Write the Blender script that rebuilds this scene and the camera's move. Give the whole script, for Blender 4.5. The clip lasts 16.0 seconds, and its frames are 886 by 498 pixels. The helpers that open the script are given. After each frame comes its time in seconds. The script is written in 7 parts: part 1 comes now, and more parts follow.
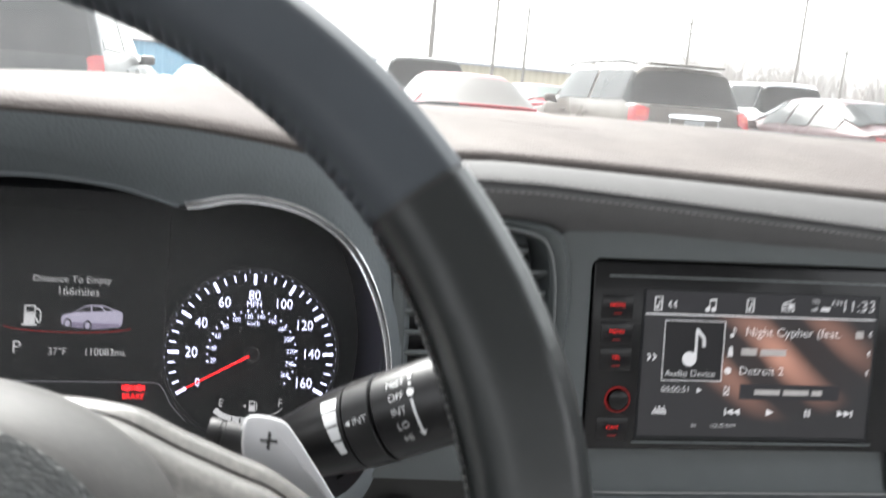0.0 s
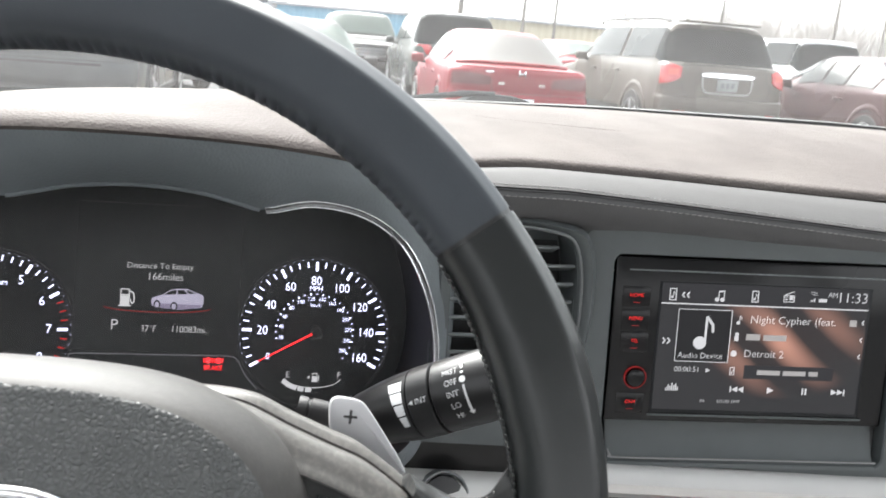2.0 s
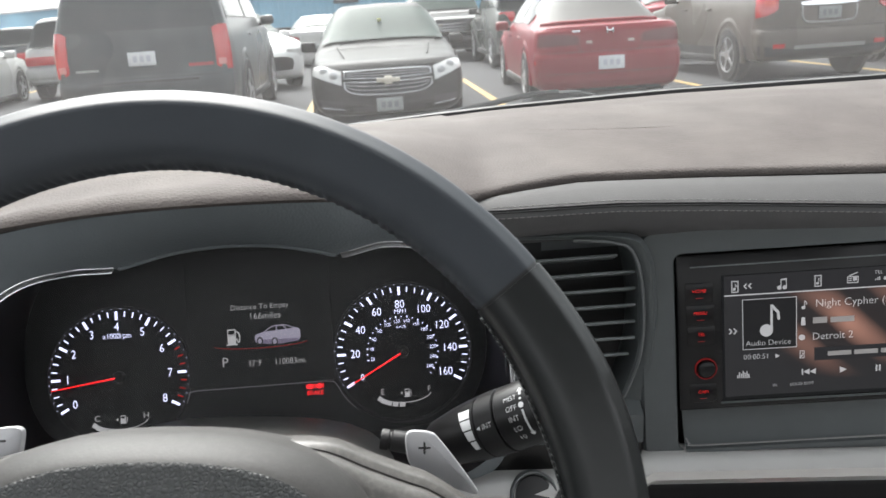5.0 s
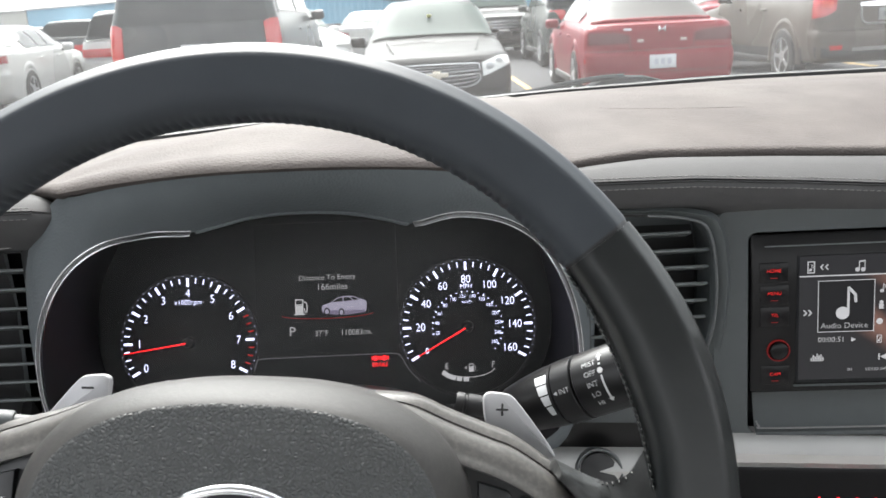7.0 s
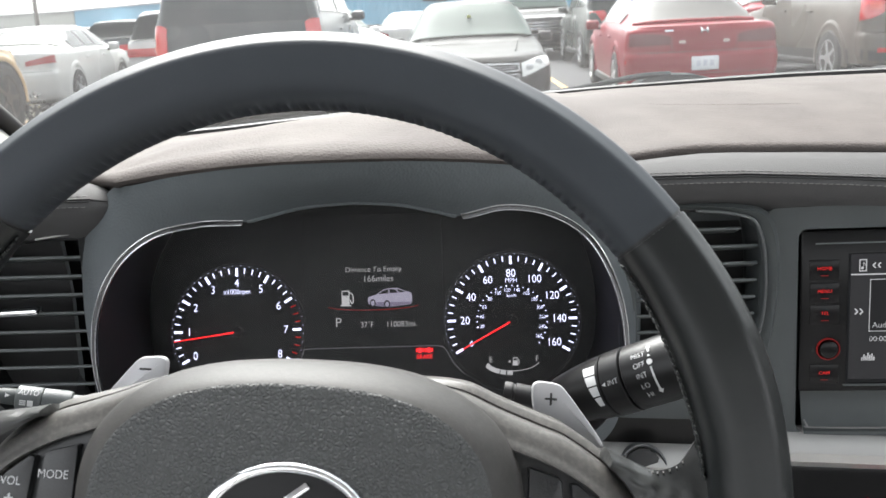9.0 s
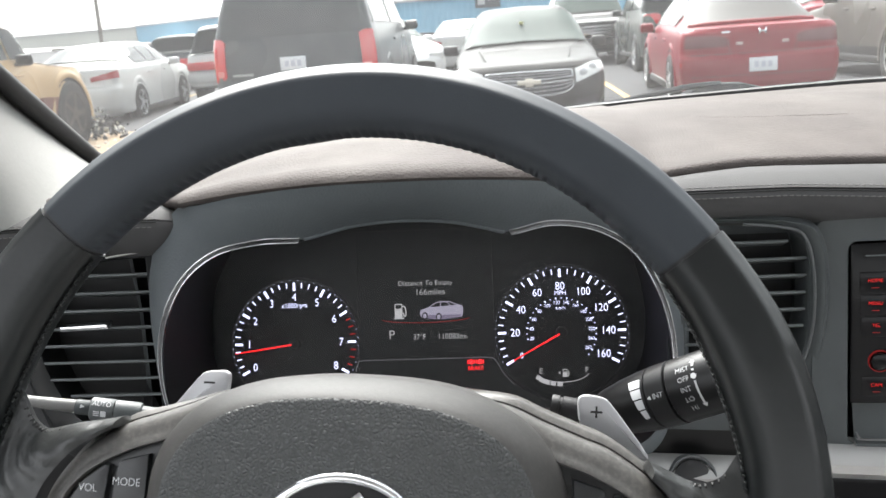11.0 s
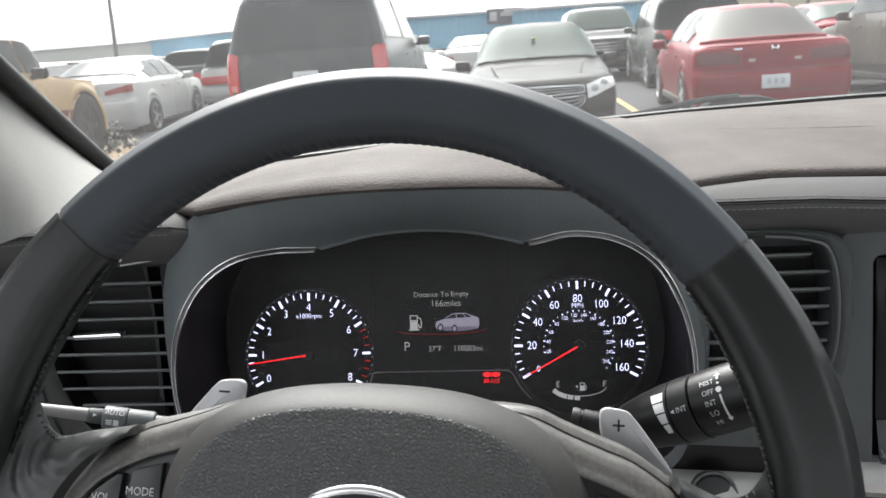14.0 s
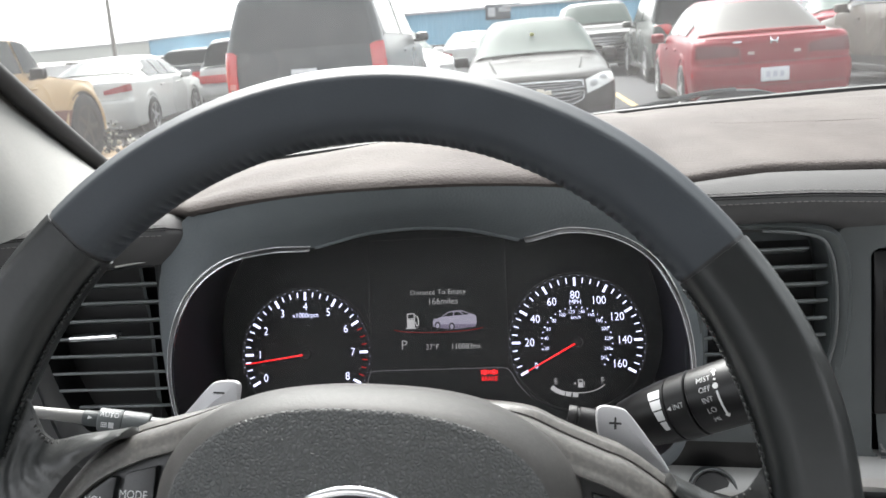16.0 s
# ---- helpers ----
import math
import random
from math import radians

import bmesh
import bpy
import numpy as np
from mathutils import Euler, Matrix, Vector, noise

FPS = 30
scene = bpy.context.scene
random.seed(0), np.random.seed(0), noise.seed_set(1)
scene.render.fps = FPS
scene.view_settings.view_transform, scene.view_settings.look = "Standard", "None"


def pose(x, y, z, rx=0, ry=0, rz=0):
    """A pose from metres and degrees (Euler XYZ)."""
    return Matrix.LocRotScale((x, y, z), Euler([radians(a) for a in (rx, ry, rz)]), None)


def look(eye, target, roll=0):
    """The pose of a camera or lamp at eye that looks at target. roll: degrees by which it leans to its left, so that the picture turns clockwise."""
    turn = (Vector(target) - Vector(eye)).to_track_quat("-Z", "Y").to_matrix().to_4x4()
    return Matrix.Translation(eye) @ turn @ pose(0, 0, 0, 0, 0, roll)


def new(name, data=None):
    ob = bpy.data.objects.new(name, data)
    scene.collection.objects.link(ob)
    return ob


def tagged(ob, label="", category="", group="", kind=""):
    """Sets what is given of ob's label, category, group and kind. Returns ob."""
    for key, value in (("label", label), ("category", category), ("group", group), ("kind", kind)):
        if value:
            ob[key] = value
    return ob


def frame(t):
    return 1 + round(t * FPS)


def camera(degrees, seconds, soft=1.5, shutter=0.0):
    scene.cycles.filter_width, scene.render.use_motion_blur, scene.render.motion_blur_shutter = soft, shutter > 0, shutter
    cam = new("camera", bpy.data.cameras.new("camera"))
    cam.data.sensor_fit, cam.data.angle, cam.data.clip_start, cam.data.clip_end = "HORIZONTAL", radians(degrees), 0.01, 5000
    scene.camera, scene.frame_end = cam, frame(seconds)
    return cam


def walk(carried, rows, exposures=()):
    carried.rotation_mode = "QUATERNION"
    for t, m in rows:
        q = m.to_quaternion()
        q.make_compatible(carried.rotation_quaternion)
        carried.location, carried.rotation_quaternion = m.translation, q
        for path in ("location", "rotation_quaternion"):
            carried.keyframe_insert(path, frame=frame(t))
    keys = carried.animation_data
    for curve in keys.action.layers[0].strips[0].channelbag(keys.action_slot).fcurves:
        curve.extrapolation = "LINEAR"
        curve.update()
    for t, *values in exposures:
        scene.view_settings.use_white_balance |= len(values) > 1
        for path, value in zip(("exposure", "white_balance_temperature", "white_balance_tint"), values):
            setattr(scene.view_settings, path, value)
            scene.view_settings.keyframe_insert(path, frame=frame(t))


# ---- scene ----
# brightness of the sky and sun, dust and veiling haze filmed on the glass
SKY, SUN, WIND_DUST_VEIL = 0.112, 1.5, 0.022
EXPOSURES = [(0.0, 3.4), (0.5, 2.48), (1.0, 2.18), (1.5, 2.5), (2.0, 3.43), (2.5, 3.53), (3.0, 3.4), (3.5, 2.95), (4.0, 2.51), (6.5, 3.02), (10.0, 3.01), (12.5, 3.02), (13.0, 2.66), (15.0, 2.64), (15.5, 2.72), (16.0, 2.97)]
cam = camera(54.8, 16.0, shutter=0.5)
cam.data.dof.use_dof, cam.data.dof.focus_distance, cam.data.dof.aperture_fstop = True, 0.56, 26.0
PATH = [
    (0, (0.0940, 0.0747, 1.0548), (0.5550, 1.9871, 0.6965), 5.3),
    (0.5, (0.0780, 0.0253, 1.0963), (0.5520, 1.9384, 0.7579), 6.7),
    (1, (0.0740, 0.0233, 1.0953), (0.5490, 1.9363, 0.7589), 6.8),
    (1.5, (0.0740, 0.0193, 1.0932), (0.5310, 1.9317, 0.7269), 6.3),
    (2, (0.0700, 0.0184, 1.0892), (0.4720, 1.9218, 0.6267), 5.5),
    (2.5, (0.0790, 0.0122, 1.1021), (0.4350, 1.9180, 0.6147), 3.6),
    (3, (0.0720, 0.0040, 1.1200), (0.3850, 1.9092, 0.5986), 2),
    (3.5, (0.0960, -0.0112, 1.1349), (0.3390, 1.9021, 0.6025), -2.1),
    (4, (0.0980, -0.0132, 1.1369), (0.2950, 1.9041, 0.6015), -3),
    (6.5, (0.0740, -0.0190, 1.1188), (0.1560, 1.9073, 0.5846), -1.9),
    (7, (0.0720, -0.0190, 1.1168), (0.1230, 1.9074, 0.5806), -2),
    (7.5, (0.0700, -0.0250, 1.1177), (0.0910, 1.9014, 0.5795), -2),
    (8, (0.0690, -0.0250, 1.1177), (0.0770, 1.9023, 0.5835), -1.9),
    (8.5, (0.0650, -0.0249, 1.1137), (0.0520, 1.9033, 0.5825), -1.9),
    (9, (0.0650, -0.0239, 1.1127), (0.0310, 1.9044, 0.5815), -1.9),
    (9.5, (0.0660, -0.0269, 1.1147), (0.0020, 1.9013, 0.5855), -2.2),
    (10, (0.0720, -0.0401, 1.1255), (-0.0470, 1.8871, 0.6033), -3.2),
    (12.5, (0.0640, -0.0320, 1.1156), (-0.1160, 1.8969, 0.6215), -3.2),
    (13, (0.0650, -0.0330, 1.1176), (-0.1130, 1.8988, 0.6305), -3.1),
    (13.5, (0.0660, -0.0360, 1.1196), (-0.1180, 1.8977, 0.6415), -3.1),
    (14, (0.0640, -0.0320, 1.1176), (-0.1200, 1.9017, 0.6425), -3.1),
    (14.5, (0.0650, -0.0340, 1.1186), (-0.1230, 1.9006, 0.6445), -3.2),
    (15, (0.0680, -0.0300, 1.1197), (-0.1200, 1.9046, 0.6475), -3.4),
    (15.5, (0.0660, -0.0290, 1.1187), (-0.1210, 1.9056, 0.6436), -3.6),
    (16, (0.0670, -0.0290, 1.1177), (-0.1190, 1.9028, 0.6345), -3.7),
]
walk(cam, [(t, look(eye, target, roll)) for t, eye, target, roll in PATH], EXPOSURES)

# ---- light and exposure ----
world = bpy.data.worlds.new("overcast_sky")
scene.world = world
world.use_nodes = True
wn, wl = world.node_tree.nodes, world.node_tree.links
sky = wn.new("ShaderNodeTexSky")
sky.sky_type, sky.sun_disc = "NISHITA", False
sky.sun_elevation, sky.sun_rotation = radians(50), radians(-15)
sky.air_density, sky.dust_density = 1.0, 4.0
grey = wn.new("ShaderNodeHueSaturation")
grey.inputs["Saturation"].default_value = 0.12
wl.new(sky.outputs[0], grey.inputs["Color"])
wl.new(grey.outputs[0], wn["Background"].inputs["Color"])
wn["Background"].inputs["Strength"].default_value = SKY
sun_data = bpy.data.lights.new("sun", "SUN")
sun_data.energy, sun_data.angle, sun_data.color = SUN, radians(40), (1.0, 0.97, 0.93)
sun = new("sun", sun_data)
sun.matrix_world = look((0, 0, 30), (5.4, -20.3, 5.0))

# ---- mesh helpers ----
PLACE = {}


def thing(name, m, label="", category="", group="", kind=""):
    """An Empty at the base of a thing."""
    ob = new(name)
    ob.empty_display_size = 0.05
    ob.matrix_world = m
    PLACE[ob] = m.copy()
    return tagged(ob, label, category, group, kind)


def mesh_of(bm, name, material, smooth=True, keep=False):
    if not keep:
        bmesh.ops.recalc_face_normals(bm, faces=bm.faces)
    me = bpy.data.meshes.new(name)
    bm.to_mesh(me)
    bm.free()
    for p in me.polygons:
        p.use_smooth = smooth
    if smooth:
        me.set_sharp_from_angle(angle=radians(38))
    me.materials.append(material)
    return me


def part(name, bm, material, parent, label="", in_world=False, smooth=True):
    """Links a bmesh as one mesh object under a thing or a part."""
    root = parent
    while root.parent:
        root = root.parent
    if in_world:
        bm.transform(PLACE[root].inverted())
    ob = new(name, mesh_of(bm, name, material, smooth))
    ob.parent = parent
    return tagged(ob, label) if label else ob


def lone(name, bm, material, label="", category="", group="", kind="", smooth=True):
    """A top-level thing or piece of the setting that is one mesh, given in world coordinates."""
    return tagged(new(name, mesh_of(bm, name, material, smooth)), label, category, group, kind)


def grid(rows, loop_u=False, loop_v=False, bm=None):
    """A sheet through rows of points."""
    bm = bm or bmesh.new()
    vs = [[bm.verts.new(p) for p in row] for row in rows]
    nu, nv = len(vs), len(vs[0])
    for i in range(nu if loop_u else nu - 1):
        for j in range(nv if loop_v else nv - 1):
            a, b = vs[i][j], vs[(i + 1) % nu][j]
            c, d = vs[(i + 1) % nu][(j + 1) % nv], vs[i][(j + 1) % nv]
            if len({a, b, c, d}) == 4:
                bm.faces.new((a, b, c, d))
    return bm


def thicken(bm, d):
    """Gives a sheet a thickness d behind it."""
    bmesh.ops.recalc_face_normals(bm, faces=bm.faces)
    bmesh.ops.solidify(bm, geom=bm.faces[:], thickness=d)
    return bm


def rbox(sx, sy, sz, bevel=0.002, at=(0, 0, 0), m=None, seg=2, bm=None):
    """A box with rounded edges."""
    b = bmesh.new()
    bmesh.ops.create_cube(b, size=1)
    bmesh.ops.scale(b, vec=(sx, sy, sz), verts=b.verts)
    if bevel > 0:
        bmesh.ops.bevel(b, geom=b.edges[:], offset=min(bevel, sx * 0.49, sy * 0.49, sz * 0.49), segments=seg, profile=0.5, affect="EDGES")
    b.transform(Matrix.Translation(at) @ (m or Matrix()))
    return add(bm, b)


def add(bm, b):
    if bm is None:
        return b
    me = bpy.data.meshes.new("scratch")
    b.to_mesh(me)
    b.free()
    bm.from_mesh(me)
    bpy.data.meshes.remove(me)
    return bm


def prism(outline, depth, bevel=0.0, m=None, bm=None, seg=2):
    """An outline in x, y pulled up by depth along z, with its top edge rounded."""
    b = bmesh.new()
    f = b.faces.new([b.verts.new((x, y, 0)) for x, y in outline])
    r = bmesh.ops.extrude_face_region(b, geom=[f])
    top = [v for v in r["geom"] if isinstance(v, bmesh.types.BMVert)]
    bmesh.ops.translate(b, vec=(0, 0, depth), verts=top)
    if bevel > 0:
        tops = set(top)
        edges = [e for e in b.edges if e.verts[0] in tops and e.verts[1] in tops]
        bmesh.ops.bevel(b, geom=edges, offset=bevel, segments=seg, profile=0.5, affect="EDGES")
    if m:
        b.transform(m)
    return add(bm, b)


def turned(profile, seg=32, m=None, bm=None):
    """A body of revolution round z from (radius, height) pairs."""
    rows = [[(r * math.cos(2 * math.pi * k / seg), r * math.sin(2 * math.pi * k / seg), h) for k in range(seg)] for r, h in profile]
    b = grid(rows, loop_v=True)
    for r, h in (profile[0], profile[-1]):
        if r > 1e-4:
            ring = [v for v in b.verts if abs(v.co.z - h) < 1e-6 and abs(v.co.xy.length - r) < 1e-5]
            if len(ring) == seg:
                ring.sort(key=lambda v: math.atan2(v.co.y, v.co.x))
                try:
                    b.faces.new(ring)
                except ValueError:
                    pass
    bmesh.ops.remove_doubles(b, verts=b.verts, dist=1e-6)
    if m:
        b.transform(m)
    return add(bm, b)


def tube(path, radius, seg=12, closed=False, bm=None, flat=1.0, up=None):
    """A tube along a path; radius may be a list. flat squeezes it along the up direction."""
    pts = [Vector(p) for p in path]
    n = len(pts)
    rows, side = [], None
    for i, p in enumerate(pts):
        a = pts[(i - 1) % n] if closed or i else pts[i]
        c = pts[(i + 1) % n] if closed or i < n - 1 else pts[i]
        d = (c - a).normalized()
        if up:
            side = d.cross(Vector(up)).normalized()
        elif side is None:
            side = d.cross(Vector((0, 0, 1)) if abs(d.z) < 0.9 else Vector((0, 1, 0))).normalized()
        else:
            side = (side - d * side.dot(d)).normalized()
        top = side.cross(d).normalized()
        r = radius[i] if isinstance(radius, (list, tuple)) else radius
        rows.append([p + side * (r * math.cos(2 * math.pi * k / seg)) + top * (r * flat * math.sin(2 * math.pi * k / seg)) for k in range(seg)])
    b = grid(rows, loop_u=closed, loop_v=True)
    if not closed:
        b.verts.ensure_lookup_table()
        b.faces.new([b.verts[k] for k in range(seg)])
        b.faces.new([b.verts[(n - 1) * seg + k] for k in range(seg)])
    return add(bm, b)


def spline(pts, n):
    """n points on a smooth curve through pts."""
    p = np.array(pts, float)
    k = len(p)
    out = []
    for s in np.linspace(0, k - 1, n):
        i = min(int(s), k - 2)
        u = s - i
        a, b, c, d = p[max(i - 1, 0)], p[i], p[i + 1], p[min(i + 2, k - 1)]
        out.append(0.5 * (2 * b + (c - a) * u + (2 * a - 5 * b + 4 * c - d) * u * u + (3 * b - a - 3 * c + d) * u ** 3))
    return np.array(out)


def rounded(w, h, r, seg=5, cx=0.0, cy=0.0):
    """The outline of a rectangle with round corners."""
    out = []
    for sx, sy, a0 in ((1, 1, 0), (-1, 1, 90), (-1, -1, 180), (1, -1, 270)):
        for k in range(seg + 1):
            a = radians(a0 + 90 * k / seg)
            out.append((cx + sx * (w / 2 - r) + r * math.cos(a), cy + sy * (h / 2 - r) + r * math.sin(a)))
    return out


def ring_panel(outer, inner, depth, m=None, bm=None):
    """A flat frame between two outlines of the same count, with a wall down into its opening."""
    rows = [[(x, y, -depth * 1.6) for x, y in outer], [(x, y, -0.002) for x, y in outer], [(x * 0.985, y * 0.985, 0) for x, y in outer], [(x * 1.01, y * 1.01, 0) for x, y in inner], [(x, y, -0.001) for x, y in inner], [(x, y, -depth) for x, y in inner]]
    b = grid(rows, loop_v=True)
    if m:
        b.transform(m)
    return add(bm, b)


GLYPHS = {}


def lettering(text, size, m, bm=None, align="CENTER", stretch=1.0):
    """Flat letters in the built-in font, centred on the pose m, raised a little along its z."""
    key = (text, align)
    if key not in GLYPHS:
        data = bpy.data.curves.new("letters", "FONT")
        data.body, data.align_x, data.align_y, data.resolution_u = text, align, "CENTER", 3
        data.offset = -0.008
        ob = new("letters", data)
        GLYPHS[key] = bpy.data.meshes.new_from_object(ob.evaluated_get(bpy.context.evaluated_depsgraph_get()))
        bpy.data.objects.remove(ob)
    b = bmesh.new()
    b.from_mesh(GLYPHS[key])
    b.transform(m @ Matrix.Diagonal((size * stretch, size, size, 1)))
    return add(bm, b)


def bar(w, h, x, y, z=0.0, m=None, bm=None, turn=0.0):
    """A thin plate lying in x, y."""
    b = bmesh.new()
    bmesh.ops.create_cube(b, size=1)
    b.transform(Matrix.Translation((x, y, z)) @ Matrix.Rotation(turn, 4, "Z") @ Matrix.Diagonal((w, h, 0.0003, 1)))
    if m:
        b.transform(m)
    return add(bm, b)


# ---- materials ----
def material(name, colour, rough=0.5, metal=0.0, var=0.15, scale=40.0, bump=0.0, bump_scale=400.0, bump_kind="noise", spec=0.5, coat=0.0, island=0.0, dust=0.0, dust_scale=12.0):
    """A procedural surface: two scales of colour variation, relief and uneven gloss."""
    mat = bpy.data.materials.new(name)
    mat.use_nodes = True
    nt = mat.node_tree
    nd, ln = nt.nodes, nt.links
    p = nd["Principled BSDF"]
    co = nd.new("ShaderNodeTexCoord")

    def tex(s, detail):
        n = nd.new("ShaderNodeTexNoise")
        n.inputs["Scale"].default_value, n.inputs["Detail"].default_value = s, detail
        ln.new(co.outputs["Object"], n.inputs["Vector"])
        return n

    coarse, fine = tex(scale * 0.12, 3), tex(scale, 5)
    mix = nd.new("ShaderNodeMix")
    mix.data_type = "FLOAT"
    mix.inputs[0].default_value = 0.5
    ln.new(coarse.outputs["Fac"], mix.inputs[2])
    ln.new(fine.outputs["Fac"], mix.inputs[3])
    ramp = nd.new("ShaderNodeValToRGB")
    c = np.array(colour)
    ramp.color_ramp.elements[0].position, ramp.color_ramp.elements[1].position = 0.3, 0.7
    ramp.color_ramp.elements[0].color = (*np.clip(c * (1 - var), 0, 1), 1)
    ramp.color_ramp.elements[1].color = (*np.clip(c * (1 + var), 0, 1), 1)
    ln.new(mix.outputs[0], ramp.inputs[0])
    colour_out = ramp.outputs[0]
    if dust > 0:
        dn = tex(dust_scale, 6)
        dr = nd.new("ShaderNodeMapRange")
        dr.inputs[1].default_value, dr.inputs[2].default_value = 0.45, 0.75
        dr.inputs[3].default_value, dr.inputs[4].default_value = 0.0, dust
        ln.new(dn.outputs["Fac"], dr.inputs[0])
        dm = nd.new("ShaderNodeMix")
        dm.data_type = "RGBA"
        ln.new(dr.outputs[0], dm.inputs[0])
        ln.new(colour_out, dm.inputs[6])
        dm.inputs[7].default_value = (0.32, 0.30, 0.27, 1)
        colour_out = dm.outputs[2]
    ln.new(colour_out, p.inputs["Base Color"])
    rr = nd.new("ShaderNodeMapRange")
    rr.inputs[3].default_value, rr.inputs[4].default_value = max(rough * 0.85, 0.02), min(rough * 1.15, 1)
    ln.new(coarse.outputs["Fac"], rr.inputs[0])
    ln.new(rr.outputs[0], p.inputs["Roughness"])
    p.inputs["Metallic"].default_value = metal
    p.inputs["Specular IOR Level"].default_value = spec
    p.inputs["Coat Weight"].default_value = coat
    p.inputs["Coat Roughness"].default_value = 0.05
    if bump > 0:
        if bump_kind in ("cells", "leather"):
            bn = nd.new("ShaderNodeTexVoronoi")
            bn.feature = "F1" if bump_kind == "cells" else "DISTANCE_TO_EDGE"
            bn.inputs["Scale"].default_value = bump_scale
            warp = nd.new("ShaderNodeTexNoise")
            warp.inputs["Scale"].default_value = bump_scale * 0.5
            vm = nd.new("ShaderNodeVectorMath")
            vm.operation = "MULTIPLY_ADD"
            vm.inputs[1].default_value = (0.4 / bump_scale,) * 3
            ln.new(co.outputs["Object"], warp.inputs["Vector"])
            ln.new(warp.outputs["Color"], vm.inputs[0])
            ln.new(co.outputs["Object"], vm.inputs[2])
            ln.new(vm.outputs[0], bn.inputs["Vector"])
            ease = nd.new("ShaderNodeMapRange")
            ease.interpolation_type = "SMOOTHSTEP"
            ease.inputs[1].default_value, ease.inputs[2].default_value = (0.85, 0.05) if bump_kind == "cells" else (0.0, 0.32)
            ln.new(bn.outputs["Distance"], ease.inputs[0])
            height = ease.outputs[0]
            if bump_kind == "leather":
                # shade between the pebbles is painted in: creases get a darker base colour
                crease_shade = nd.new("ShaderNodeMix")
                crease_shade.data_type = "RGBA"
                ln.new(height, crease_shade.inputs[0])
                crease_shade.inputs[6].default_value = (*(c * 0.75), 1)
                ln.new(colour_out, crease_shade.inputs[7])
                ln.new(crease_shade.outputs[2], p.inputs["Base Color"])
        else:
            height = tex(bump_scale, 4).outputs["Fac"]
        b = nd.new("ShaderNodeBump")
        b.inputs["Strength"].default_value = 1.0
        b.inputs["Distance"].default_value = bump
        ln.new(height, b.inputs["Height"])
        ln.new(b.outputs[0], p.inputs["Normal"])
    return mat


def glow(name, colour, strength):
    """A lit marking."""
    mat = bpy.data.materials.new(name)
    mat.use_nodes = True
    p = mat.node_tree.nodes["Principled BSDF"]
    p.inputs["Base Color"].default_value = (*[0.3 * c for c in colour], 1)
    p.inputs["Emission Color"].default_value = (*colour, 1)
    p.inputs["Emission Strength"].default_value = strength
    p.inputs["Specular IOR Level"].default_value = 0.1
    return mat


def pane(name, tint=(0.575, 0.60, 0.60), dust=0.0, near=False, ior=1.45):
    """Glass in a thin sheet: passes straight through dimmed by tint, mirrors by Fresnel, with a pale film for dust and
    veiling glare.
    """
    mat = bpy.data.materials.new(name)
    mat.use_nodes = True
    nt = mat.node_tree
    nd, ln = nt.nodes, nt.links
    nd.remove(nd["Principled BSDF"])
    clear, gloss, fres = nd.new("ShaderNodeBsdfTransparent"), nd.new("ShaderNodeBsdfGlossy"), nd.new("ShaderNodeFresnel")
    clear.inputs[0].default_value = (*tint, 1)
    gloss.inputs["Roughness"].default_value = 0.02
    fres.inputs["IOR"].default_value = ior
    mix = nd.new("ShaderNodeMixShader")
    ln.new(fres.outputs[0], mix.inputs[0])
    ln.new(clear.outputs[0], mix.inputs[1])
    ln.new(gloss.outputs[0], mix.inputs[2])
    last = mix
    if dust:
        film, dn = nd.new("ShaderNodeBsdfDiffuse" if near else "ShaderNodeBsdfTranslucent"), nd.new("ShaderNodeTexNoise")
        film.inputs[0].default_value = (0.8, 0.8, 0.8, 1)
        dn.inputs["Scale"].default_value, dn.inputs["Detail"].default_value = 40.0, 8.0
        mr = nd.new("ShaderNodeMapRange")
        mr.inputs[1].default_value, mr.inputs[2].default_value = 0.3, 0.8
        mr.inputs[3].default_value, mr.inputs[4].default_value = dust * 0.8, dust * 1.2
        ln.new(dn.outputs["Fac"], mr.inputs[0])
        two = nd.new("ShaderNodeMixShader")
        ln.new(mr.outputs[0], two.inputs[0])
        ln.new(mix.outputs[0], two.inputs[1])
        ln.new(film.outputs[0], two.inputs[2])
        last = two
    ln.new(last.outputs[0], nd["Material Output"].inputs["Surface"])
    return mat


PAD = material("soft_dash_pad", (0.0670, 0.0585, 0.0555), 0.74, var=0.08, scale=60, bump=0.00022, bump_scale=560, bump_kind="cells", dust=0.10, spec=0.13)
STITCHED = material("stitched_leatherette", (0.066, 0.0655, 0.0660), 0.72, var=0.08, scale=80, bump=0.00004, bump_scale=900, bump_kind="cells", spec=0.12)
PLASTIC = material("dark_grained_plastic", (0.083, 0.092, 0.094), 0.5, var=0.1, scale=90, bump=0.0002, bump_scale=900)
HOOD = material("grained_hood_plastic", (0.098, 0.110, 0.117), 0.62, spec=0.3, var=0.06, scale=60, bump=0.00012, bump_scale=560, bump_kind="cells")
PANEL = material("satin_grey_panel", (0.056, 0.0625, 0.0640), 0.52, spec=0.25, var=0.08, scale=60, bump=0.00012, bump_scale=1200)
BLACK = material("matt_black_plastic", (0.012, 0.012, 0.013), 0.55, var=0.12, scale=70, bump=0.0001, bump_scale=900)
GLOSS = material("gloss_black_plastic", (0.005, 0.005, 0.0055), 0.2, var=0.1, scale=30, spec=0.16)
DIAL = material("dial_face", (0.0055, 0.0064, 0.0076), 0.6, var=0.1, scale=60, spec=0.2)
